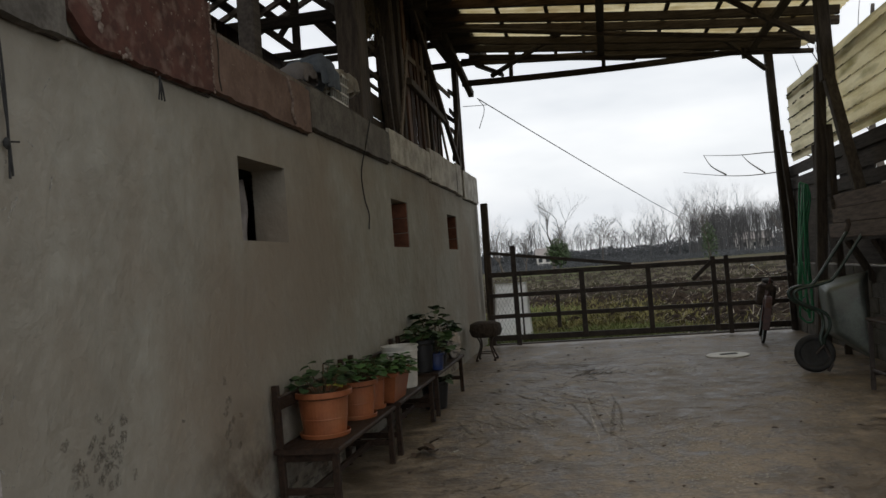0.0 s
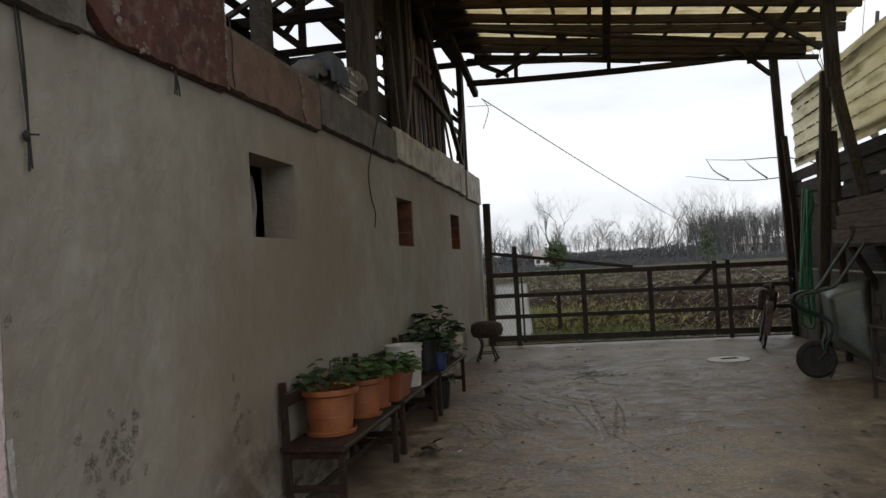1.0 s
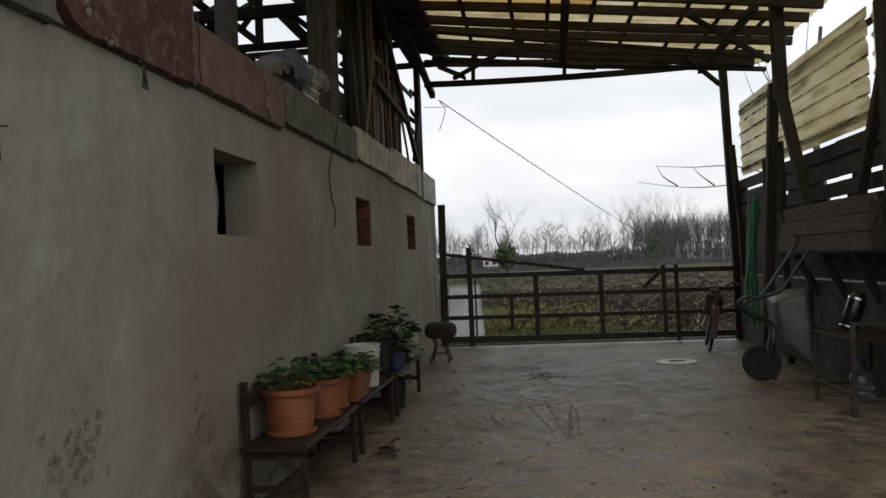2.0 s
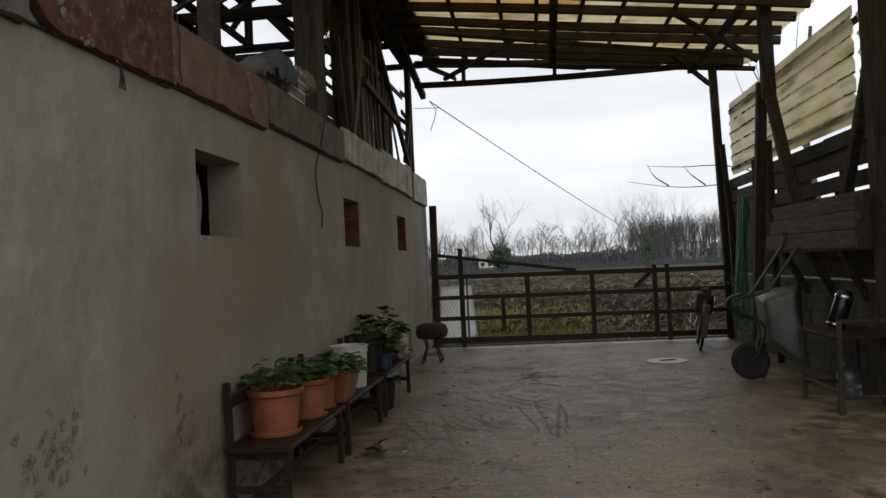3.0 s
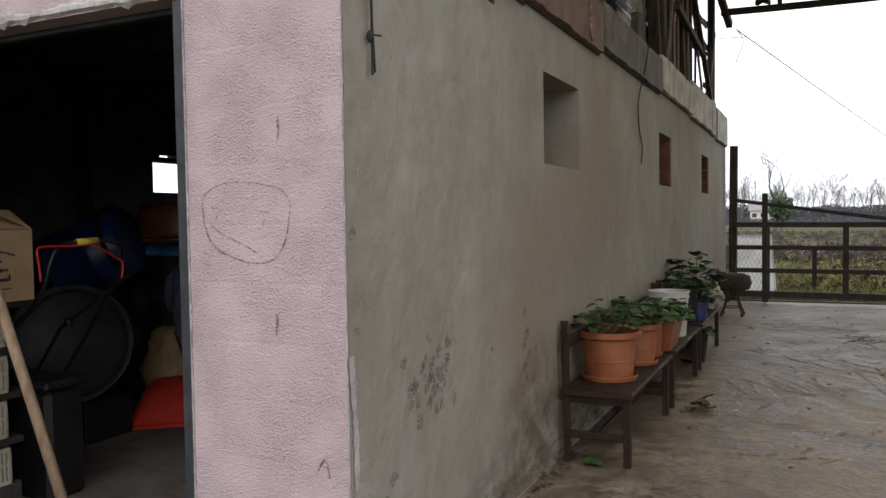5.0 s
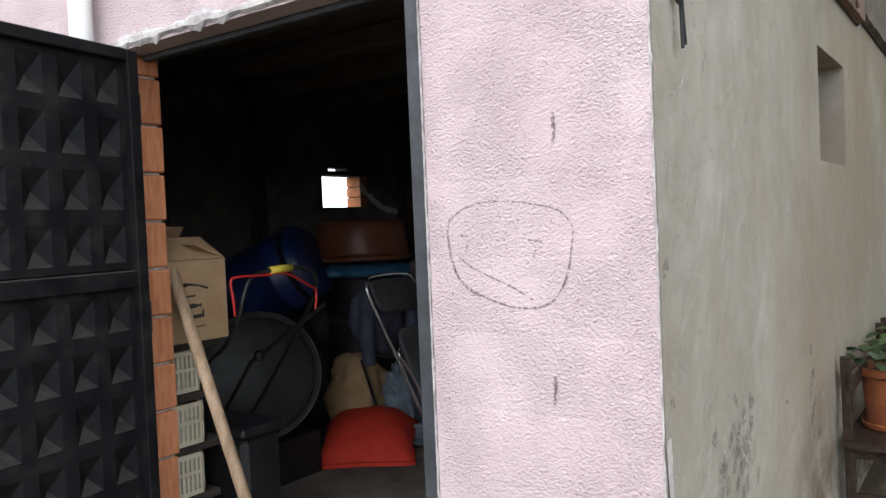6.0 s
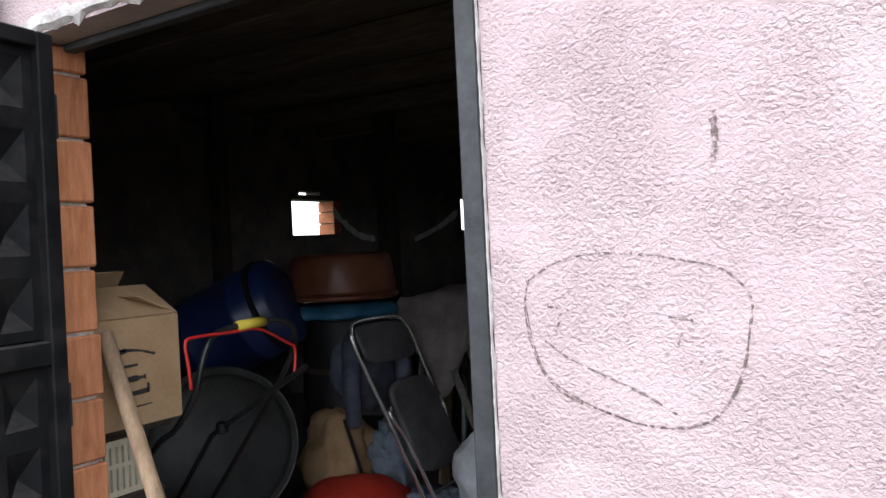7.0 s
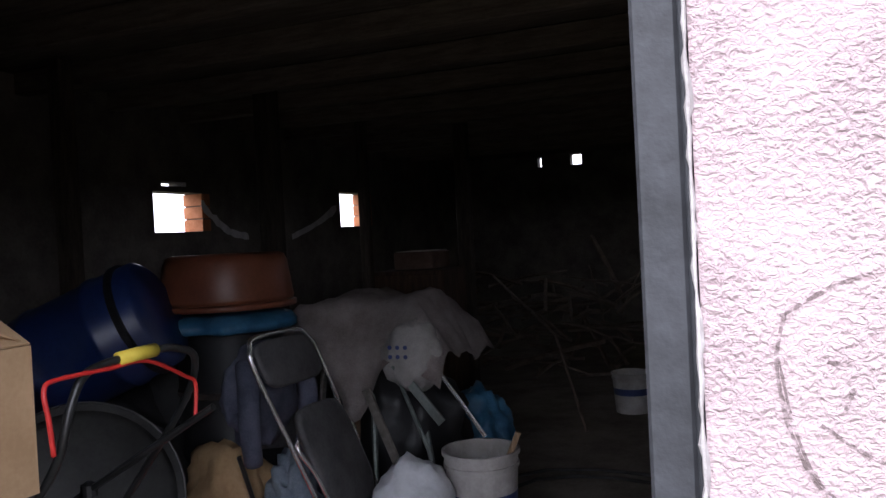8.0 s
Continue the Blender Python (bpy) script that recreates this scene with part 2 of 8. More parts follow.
M["gate_metal"] = material("gate_dark_metal", (0.018, 0.014, 0.012), (0.05, 0.038, 0.032), scale=8, rough=0.6, bump=0.2, grain=80)
M["door_metal"] = material("black_painted_steel", (0.005, 0.005, 0.006), (0.011, 0.0108, 0.0108), scale=6, rough=0.6, bump=0.15, grain=60,
                           stain=(0.06, 0.055, 0.052), stain_scale=11, stain_amount=0.15, rough_var=0.1, spec=0.08)
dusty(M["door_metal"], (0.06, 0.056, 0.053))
M["frame_metal"] = material("grey_door_frame", (0.016, 0.017, 0.019), (0.038, 0.04, 0.045), scale=10, rough=0.6, bump=0.3, grain=60)
M["roof_sheet"] = sheet_material("translucent_roof_sheet", (0.62, 0.5, 0.25), (0.82, 0.73, 0.48), 0.62, (0.36, 0.26, 0.12))
M["cream_sheet"] = sheet_material("grimy_cream_sheet", (0.66, 0.59, 0.38), (0.86, 0.79, 0.57), 0.6, (0.20, 0.18, 0.06), rib=True)
M["roof_tile"] = material("old_roofing", (0.05, 0.04, 0.035), (0.12, 0.09, 0.075), scale=4, rough=0.9, bump=0.4, grain=30)
M["ground"] = material("field_soil", (0.045, 0.036, 0.024), (0.10, 0.083, 0.056), scale=0.8, rough=0.95, bump=0.6, grain=9,
                       stain=(0.075, 0.095, 0.035), stain_scale=0.06, stain_amount=0.9, bump_dist=0.06, spec=0.05)


# ---- mesh helpers ----
def thing(name, label, category, at=(0, 0, 0), group="", kind="", rz=0.0):
    ob = new(name)
    ob.empty_display_size = 0.1
    ob.matrix_world = pose(*at, 0, 0, rz)
    return tagged(ob, label, category, group, kind)


def part(name, bm, mat, parent=None, label="", smooth=False):
    me = bpy.data.meshes.new(name)
    bmesh.ops.recalc_face_normals(bm, faces=bm.faces)
    bm.to_mesh(me)
    bm.free()
    if smooth:
        me.polygons.foreach_set("use_smooth", [True] * len(me.polygons))
    me.materials.append(M[mat])
    ob = new(name, me)
    if parent:
        ob.parent = parent
    if label:
        ob["label"] = label
    return ob


def box(bm, x0, x1, y0, y1, z0, z1, bevel=0.0, m=None):
    r = bmesh.ops.create_cube(bm, size=1.0)
    bmesh.ops.scale(bm, vec=(x1 - x0, y1 - y0, z1 - z0), verts=r["verts"])
    bmesh.ops.translate(bm, vec=((x0 + x1) / 2, (y0 + y1) / 2, (z0 + z1) / 2), verts=r["verts"])
    if bevel:
        edges = list({e for v in r["verts"] for e in v.link_edges})
        out = bmesh.ops.bevel(bm, geom=edges, offset=bevel, segments=1, affect="EDGES", profile=0.5)
        r["verts"] = list({v for f in out["faces"] for v in f.verts} | {v for v in r["verts"] if v.is_valid})
    if m is not None:
        bmesh.ops.transform(bm, matrix=m, verts=r["verts"])
    return bm


def B():
    return bmesh.new()


def beam(bm, a, b, w=0.1, h=0.1, bow=0.0, n=1, bevel=0.006, up=(0, 0, 1)):
    """A squared timber from a to b, slightly bowed where bow is given."""
    a, b = Vector(a), Vector(b)
    d = (b - a).normalized()
    side = d.cross(Vector(up))
    side = side.normalized() if side.length > 1e-3 else Vector((1, 0, 0))
    top = side.cross(d).normalized()
    rings = []
    for i in range(n + 1):
        t = i / n
        c = a.lerp(b, t) - Vector((0, 0, 1)) * bow * 4 * t * (1 - t)
        k = bevel
        pts = [(-w / 2 + k, -h / 2), (w / 2 - k, -h / 2), (w / 2, -h / 2 + k), (w / 2, h / 2 - k), (w / 2 - k, h / 2), (-w / 2 + k, h / 2), (-w / 2, h / 2 - k), (-w / 2, -h / 2 + k)]
        rings.append([bm.verts.new(c + side * u + top * v) for u, v in pts])
    for r0, r1 in zip(rings, rings[1:]):
        for j in range(8):
            bm.faces.new((r0[j], r0[(j + 1) % 8], r1[(j + 1) % 8], r1[j]))
    bm.faces.new(rings[0][::-1])
    bm.faces.new(rings[-1])
    return bm


def tube(bm, pts, r, n=8, closed=False, taper=None):
    """A round bar along points."""
    pts = [Vector(p) for p in pts]
    rings, last = [], None
    for i, p in enumerate(pts):
        q0 = pts[i - 1] if i else (pts[-1] if closed else p)
        q1 = pts[(i + 1) % len(pts)] if i < len(pts) - 1 or closed else p
        d = (q1 - q0).normalized()
        if last is None:
            last = d.orthogonal().normalized()
        u = (last - d * last.dot(d))
        u = u.normalized() if u.length > 1e-4 else d.orthogonal().normalized()
        last, v = u, d.cross(u)
        rad = r if taper is None else r + (taper - r) * i / (len(pts) - 1)
        rings.append([bm.verts.new(p + u * rad * math.cos(2 * math.pi * k / n) + v * rad * math.sin(2 * math.pi * k / n)) for k in range(n)])
    pairs = list(zip(rings, rings[1:])) + ([(rings[-1], rings[0])] if closed else [])
    for r0, r1 in pairs:
        for k in range(n):
            bm.faces.new((r0[k], r0[(k + 1) % n], r1[(k + 1) % n], r1[k]))
    if not closed:
        bm.faces.new(rings[0][::-1])
        bm.faces.new(rings[-1])
    return bm


def smooth_path(pts, n=6):
    """Points on a Catmull-Rom curve through pts."""
    p = [Vector(q) for q in pts]
    p = [2 * p[0] - p[1]] + p + [2 * p[-1] - p[-2]]
    out = []
    for i in range(1, len(p) - 2):
        for k in range(n):
            t = k / n
            a, b, c, d = p[i - 1], p[i], p[i + 1], p[i + 2]
            out.append(0.5 * ((2 * b) + (c - a) * t + (2 * a - 5 * b + 4 * c - d) * t * t + (3 * b - a - 3 * c + d) * t ** 3))
    return out + [p[-2]]


def lathe(bm, profile, n=32, at=(0, 0, 0), m=None, wobble=0.0, closed=False):
    """A turned body: profile of (radius, height), from the outside bottom round to the inside."""
    rings = []
    for r, z in profile:
        ring = []
        for k in range(n):
            a = 2 * math.pi * k / n
            s = 1 + wobble * noise.noise(Vector((math.cos(a) * 2, math.sin(a) * 2, z * 5)))
            v = Vector((r * s * math.cos(a), r * s * math.sin(a), z))
            v = (m @ v) if m is not None else v
            ring.append(bm.verts.new(v + Vector(at)))
        rings.append(ring)
    for r0, r1 in zip(rings, rings[1:]):
        for k in range(n):
            bm.faces.new((r0[k], r0[(k + 1) % n], r1[(k + 1) % n], r1[k]))
    bm.faces.new(rings[0][::-1])
    bm.faces.new(rings[-1])
    return bm


def slab_with_holes(bm, axis, at0, at1, u0, u1, z0, z1, holes, step=0.0):
    """A wall between two planes of an axis, with rectangular openings (u0, u1, z0, z1) that go right through."""
    us = sorted({u0, u1, *[h[0] for h in holes], *[h[1] for h in holes]})
    zs = sorted({z0, z1, *[h[2] for h in holes], *[h[3] for h in holes]})
    full = lambda u, z: u0 < u < u1 and z0 < z < z1 and not any(h[0] < u < h[1] and h[2] < z < h[3] for h in holes)
    got = {}

    def vert(s, u, z):
        key = (s, round(u, 5), round(z, 5))
        if key not in got:
            got[key] = bm.verts.new((s, u, z) if axis == "x" else (u, s, z))
        return got[key]

    mid = lambda a, i: (a[i] + a[i + 1]) / 2 if 0 <= i < len(a) - 1 else (a[0] - 1 if i < 0 else a[-1] + 1)
    for i in range(len(us) - 1):
        for j in range(len(zs) - 1):
            if not full(mid(us, i), mid(zs, j)):
                continue
            a, b, c, d = us[i], us[i + 1], zs[j], zs[j + 1]
            for s in (at0, at1):
                bm.faces.new([vert(s, *q) for q in ((a, c), (b, c), (b, d), (a, d))])
            for di, dj, q0, q1 in ((-1, 0, (a, c), (a, d)), (1, 0, (b, c), (b, d)), (0, -1, (a, c), (b, c)), (0, 1, (a, d), (b, d))):
                if not full(mid(us, i + di), mid(zs, j + dj)):
                    bm.faces.new([vert(at0, *q0), vert(at0, *q1), vert(at1, *q1), vert(at1, *q0)])
    return bm


# ---- the setting ----
bm = B()
size = 2500.0
ground_z = -0.12
cs = [-size, -600, -200, -80, -40, -20, -8] + [-4 + i for i in range(14)] + [14, 24, 50, 100, 220, 600, size]
cy = [-size, -600, -150, -40, -15, 0] + [12.3 + 0.6 * i for i in range(30)] + [33, 38, 46, 60, 90, 140, 220, 400, 900, size]
rows = [[bm.verts.new((x, y, ground_z)) for x in cs] for y in cy]
for r0, r1 in zip(rows, rows[1:]):
    for k in range(len(cs) - 1):
        bm.faces.new((r0[k], r0[k + 1], r1[k + 1], r1[k]))
ground = tagged(part("ground", bm, "ground"), "brown field soil with patches of low grass", "ground", kind="structure")

floor = tagged(part("floor", box(B(), -0.05, 6.2, -9.0, 12.05, -0.11, 0.0, 0.01), "concrete"),
               "stained damp concrete yard slab with scratches", "floor", kind="structure")
barn_floor = tagged(part("barn_floor", box(B(), -5.45, -0.2, 0.0, 12.35, -0.1, 0.002), "dirt_floor"),
                    "dusty dark concrete floor inside the barn", "floor", kind="structure")

WIN = [(2.13, 2.88, 1.79, 2.32), (5.86, 6.62, 1.79, 2.32), (9.15, 9.95, 1.79, 2.32)]
wall_east = tagged(part("wall_east", slab_with_holes(B(), "x", -0.25, 0.0, 0.006, 12.45, 0.0, 2.72, WIN), "plaster"),
                   "grey-green cement plaster barn wall with small openings", "wall", kind="structure")
DOOR = (-2.16, -0.68, 0.0, 2.31)
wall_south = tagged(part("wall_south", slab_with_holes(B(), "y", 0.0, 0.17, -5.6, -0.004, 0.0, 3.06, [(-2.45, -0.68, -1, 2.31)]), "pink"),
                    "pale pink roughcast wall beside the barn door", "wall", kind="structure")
IWIN = [(4.5, 5.14, 1.84, 2.2), (7.75, 8.48, 1.87, 2.3)]
SLIT = [(4.61, 4.93, 2.25, 2.292)]
wall_west = tagged(part("wall_west", slab_with_holes(B(), "x", -5.65, -5.45, 0.0, 12.45, 0.0, 2.98, IWIN + SLIT), "dark_wall"),
                   "sooty brick back wall with small openings", "wall", kind="structure")
wall_north = tagged(part("wall_north", slab_with_holes(B(), "y", 12.25, 12.45, -5.45, -0.2, 0.0, 2.98,
                    [(-4.09, -4.02, 2.78, 2.95), (-3.52, -3.33, 2.78, 2.96)]), "dark_wall"),
                    "sooty end wall with two gaps of daylight", "wall", kind="structure")
bm = B()
box(bm, -5.7, -0.02, 0.175, 12.45, 2.98, 3.06)
for i in range(12):
    y = 0.7 + i * 0.85
    beam(bm, (-5.45, y, 2.91), (-0.2, y, 2.91), 0.11, 0.15, 0.03 * random.random(), 4)
M["ceiling_board"] = material("dusty_ceiling_board", (0.085, 0.068, 0.056), (0.17, 0.142, 0.118), scale=5, rough=0.9, bump=0.4, grain=40, stretch=(0.8, 6, 6))
ceiling = tagged(part("ceiling", bm, "ceiling_board"), "dark boarded ceiling on round beams", "ceiling", kind="structure")
bm = B()
box(bm, -0.2, -0.02, 0.2, 12.45, 2.72, 2.98)
tagged(part("wall_plate", bm, "dark_wall"), "dark wall plate behind the panels", "wall", kind="structure")

# ---- wall panels along the top of the barn wall ----
PANELS = [(-0.02, 0.5, 2.60, 2.86, "grey_panel", "grey flaked panel end"), (0.52, 1.79, 2.62, 3.17, "rust_panel", "dark red rusted panel"),
          (1.80, 3.38, 2.64, 2.99, "pale_panel", "faded pink panel, cracked"), (3.40, 5.80, 2.69, 3.03, "grey_panel", "dark grey weathered panel"),
          (5.82, 7.95, 2.73, 3.09, "light_panel", "light cement panel"), (7.98, 10.0, 2.70, 3.16, "light_panel", "light cement panel"),
          (10.06, 10.5, 2.68, 3.2, "light_panel", "narrow light cement panel"), (10.72, 12.3, 2.66, 3.16, "light_panel", "light cement panel")]
for y0, y1, z0, z1, mt, lab in PANELS:
    bm = B()
    k = max(3, int((y1 - y0) / 0.05))
    cols = []
    for i in range(k + 1):
        y = y0 + (y1 - y0) * i / k
        lo = z0 + 0.016 * noise.noise(Vector((y * 6, z0, 1))) + 0.01 * noise.noise(Vector((y * 19, z0, 4))) + (max(0.0, 0.11 - 0.9 * (y - y0)) if mt == "rust_panel" else 0)
        hi = z1 + 0.012 * noise.noise(Vector((y * 4, z1, 7)))
        cols.append([bm.verts.new((x, y, z)) for x, z in ((0.012, lo), (0.05, lo + 0.008), (0.05, hi - 0.008), (0.012, hi))])
    for c0, c1 in zip(cols, cols[1:]):
        for j in range(4):
            bm.faces.new((c0[j], c0[(j + 1) % 4], c1[(j + 1) % 4], c1[j]))
    bm.faces.new(cols[0])
    bm.faces.new(cols[-1][::-1])
    part("panel", bm, mt, wall_east, lab)
    # dark strip painting the shadow line under the panel's lower edge
    part("batten", beam(B(), (0.01, y0, z0 - 0.003), (0.01, y1, z0 - 0.003), 0.014, 0.012, 0, 1, 0.002), "timber", wall_east)


def crumbs(name, mat, spots, seed, label):
    """Small broken lumps of plaster stuck along an edge."""
    rnd = random.Random(seed)
    bm = B()
    for y, z, r in spots:
        before = len(bm.verts)
        bmesh.ops.create_icosphere(bm, subdivisions=2, radius=1.0, matrix=Matrix.Translation((0.05, y, z)) @ Matrix.Diagonal((0.35 * r, r * rnd.uniform(0.7, 1.3), r * rnd.uniform(0.6, 1.2), 1)))
        bm.verts.ensure_lookup_table()
        for v in bm.verts[before:]:
            v.co += Vector((0.2, 1, 1)) * 0.5 * r * noise.noise(v.co * (1.2 / r) + Vector((seed, y, 0)))
    return part(name, bm, mat, wall_east, label)


rnd = random.Random(5)
M["crumb"] = material("crumbled_plaster", (0.12, 0.085, 0.07), (0.24, 0.19, 0.16), scale=30, rough=0.95, bump=0.8)
crumbs("crumbled_edge", "crumb", [(0.515 + 0.22 * t + rnd.uniform(-.02, .02), 3.14 - 0.42 * t ** 1.5 + rnd.uniform(-.02, .02), rnd.uniform(0.012, 0.035)) for t in [i / 34 for i in range(35)]], 3,
       "crumbled pale edge of the red panel")
crumbs("plaster_lump", "crumb", [(0.92, 2.63, 0.02), (0.945, 2.645, 0.017), (0.895, 2.62, 0.015), (0.93, 2.66, 0.014), (0.96, 2.625, 0.012), (0.87, 2.635, 0.011), (1.17, 2.61, 0.01)], 4, "small pale plaster lump")
crumbs("crumbled_edge", "crumb", [(1.79 + rnd.uniform(-.008, .008), 2.64 + 0.52 * i / 26, rnd.uniform(0.006, 0.014)) for i in range(27)], 6, "chipped edge between two panels")
crumbs("fleck", "crumb", [(rnd.uniform(0.65, 1.75), rnd.uniform(2.7, 3.14), rnd.uniform(0.003, 0.009)) for i in range(70)], 7, "pale paint flecks")
crumbs("fleck", "crumb", [(rnd.uniform(1.85, 3.3), rnd.uniform(2.7, 2.96), rnd.uniform(0.003, 0.008)) for i in range(45)], 8, "pale paint flecks")
part("rag", tube(B(), smooth_path([(0.054, 2.93, 2.99), (0.058, 2.96, 2.9), (0.056, 3.0, 2.82), (0.06, 2.97, 2.74), (0.056, 3.03, 2.66)], 4), 0.012, 5), "crumb", wall_east, "frayed pale rag hanging in a crack")
part("seam_wire", tube(B(), smooth_path([(0.054, 1.84, 3.06), (0.056, 1.86, 2.9), (0.055, 1.85, 2.75), (0.056, 1.87, 2.66)], 4), 0.004, 5), "timber", wall_east, "thin rusty wire in the seam")

# ---- brick jamb of the barn door ----
for i in range(13):
    z0 = -0.14 + 0.197 * i + 0.006
    z0, z1 = max(0.0, z0), min(2.305, -0.14 + 0.197 * (i + 1) - 0.006)
    bm = B()
    j = 0.006 * random.uniform(-1, 1)
    box(bm, -2.45, -2.172 + j, 0.012, 0.18 + 0.5 * j, z0, z1, 0.006)
    part("brick", bm, "brick", wall_south)
part("mortar_core", box(B(), -2.448, -2.186, 0.022, 0.165, 0.0, 2.308), "mortar", wall_south)
part("jamb_edge", box(B(), -2.452, -2.176, 0.002, 0.011, 0.0, 2.31), "mortar", wall_south)
# interior brick reveals of the back windows
for y0, y1, z0, z1 in IWIN:
    for i in range(3):
        h = (z1 - z0) / 3
        part("brick", box(B(), -5.66, -5.44, y1 - 0.02, y1 + 0.1, z0 + i * h + 0.005, z0 + (i + 1) * h - 0.005, 0.004), "brick", wall_west)
for y0, y1, z0, z1 in WIN[1:]:
    for i in range(3):
        h = (z1 - z0) / 3
        part("brick", box(B(), -0.195, -0.012, y1 - 0.02, y1 + 0.1, z0 + i * h + 0.004, z0 + (i + 1) * h - 0.004, 0.004), "brick_dark", wall_east)


def rag_strip(bm, pts, width, axis, depth, seed, n=5):
    """An uneven plaster edge along a line; axis: the way across it."""
    rings = []
    path = smooth_path(pts, n)
    for i, p in enumerate(path):
        w0 = width * (0.25 + 1.3 * abs(noise.noise(Vector((i * 0.7, seed, 0)))))
        w1 = width * (0.2 + 1.4 * abs(noise.noise(Vector((i * 0.9, seed, 5)))))
        a = Vector(axis)
        rings.append([bm.verts.new(p - a * w0), bm.verts.new(p + Vector((0, -depth, 0)) - a * w0 * 0.4),
                      bm.verts.new(p + Vector((0, -depth, 0)) + a * w1 * 0.4), bm.verts.new(p + a * w1)])
    for r0, r1 in zip(rings, rings[1:]):
        for j in range(3):
            bm.faces.new((r0[j], r0[j + 1], r1[j + 1], r1[j]))
    return bm


part("plaster_edge", rag_strip(B(), [(-2.2, -0.002, 2.335), (-1.7, -0.002, 2.335), (-1.1, -0.002, 2.33), (-0.6, -0.002, 2.33)], 0.05, (0, 0, 1), 0.014, 3, 14),
     "white_plaster", wall_south, "flaking white plaster edge over the door")
part("plaster_edge", rag_strip(B(), [(-0.683, -0.001, 0.0), (-0.683, -0.001, 0.8), (-0.683, -0.001, 1.6), (-0.683, -0.001, 2.33)], 0.006, (1, 0, 0), 0.006, 9, 60),
     "white_plaster", wall_south, "rough white plaster edge beside the door frame")
part("plaster_edge", rag_strip(B(), [(-0.004, -0.001, 0.0), (-0.004, -0.001, 1.0), (-0.004, -0.001, 2.0), (-0.004, -0.001, 2.6)], 0.006, (1, 0, 0), 0.004, 21, 70),
     "white_plaster", wall_south, "chipped pale plaster corner")

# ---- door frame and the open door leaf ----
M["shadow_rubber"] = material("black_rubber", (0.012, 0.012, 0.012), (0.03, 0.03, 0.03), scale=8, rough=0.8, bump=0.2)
door_1 = thing("door_1", "open black embossed steel barn door leaf", "door", (0, 0, 0), kind="structure")
bm = B()
box(bm, -0.738, -0.69, 0.002, 0.05, 0.0, 2.3, 0.004)
box(bm, -0.69, -0.682, 0.004, 0.05, 0.0, 2.3, 0.002)
part("frame", bm, "frame_metal", door_1, "grey steel door frame")
part("frame", box(B(), -2.165, -0.745, 0.10, 0.14, 2.285, 2.308, 0.004), "frame_metal", door_1, "grey steel door frame")
LEAF = Matrix.Translation((-2.03, -0.035, 0.0)) @ Matrix.Rotation(radians(-82), 4, "Z")


def leaf_plate(w, z0, z1):
    """Pressed sheet with raised pyramids."""
    bm = B()
    nc, nr = 6, max(1, round((z1 - z0) / 0.19))
    for i in range(nc):
        for j in range(nr):
            x0, x1 = 0.05 + (w - 0.1) * i / nc, 0.05 + (w - 0.1) * (i + 1) / nc
            a, b = z0 + (z1 - z0) * j / nr, z0 + (z1 - z0) * (j + 1) / nr
            g = 0.028
            o = [bm.verts.new((x, 0.0, z)) for x, z in ((x0, a), (x1, a), (x1, b), (x0, b))]
            q = [bm.verts.new((x, 0.0, z)) for x, z in ((x0 + g, a + g), (x1 - g, a + g), (x1 - g, b - g), (x0 + g, b - g))]
            top = bm.verts.new(((x0 + x1) / 2, -0.03, (a + b) / 2 - 0.01))
            for k in range(4):
                bm.faces.new((o[k], o[(k + 1) % 4], q[(k + 1) % 4], q[k]))
                bm.faces.new((q[k], q[(k + 1) % 4], top))
    return bm


def at_leaf(name, bm, mat, label=""):
    bmesh.ops.transform(bm, matrix=LEAF, verts=bm.verts)
    return part(name, bm, mat, door_1, label)


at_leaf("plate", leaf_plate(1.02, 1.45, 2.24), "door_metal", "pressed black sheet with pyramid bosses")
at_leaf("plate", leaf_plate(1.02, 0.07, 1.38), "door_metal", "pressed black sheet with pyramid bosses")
at_leaf("backing", box(B(), 0.03, 0.99, -0.046, -0.038, 0.05, 2.26), "door_metal")
for x0, x1, z0, z1 in ((0.0, 0.05, 0.03, 2.28), (0.97, 1.02, 0.03, 2.28)):
    at_leaf("stile", box(B(), x0, x1, -0.04, 0.03, z0, z1, 0.004), "door_metal")
for z0, z1 in ((0.03, 0.08), (1.38, 1.445), (2.235, 2.28)):
    at_leaf("rail", box(B(), 0.05, 0.97, -0.02, 0.03, z0, z1, 0.004), "door_metal")
for z in (0.35, 1.2, 2.0):
    at_leaf("hinge", tube(B(), [(-0.012, 0.0, z), (-0.012, 0.0, z + 0.12)], 0.013, 10), "frame_metal")

M["pvc"] = material("dull_white_pvc", (0.5, 0.49, 0.47), (0.62, 0.61, 0.58), scale=5, rough=0.5, bump=0.1)
pipe = thing("downpipe", "dull white plastic downpipe on the pink wall", "pipe", (-2.33, -0.06, 0))
part("tube", tube(B(), [(0, 0, 0.0), (0, 0, 3.05)], 0.045, 16), "pvc", pipe, smooth=True)
for z in (1.0, 2.6):
    part("bracket", lathe(B(), [(0.049, z), (0.052, z + 0.005), (0.052, z + 0.03), (0.049, z + 0.035)], 16), "frame_metal", pipe)

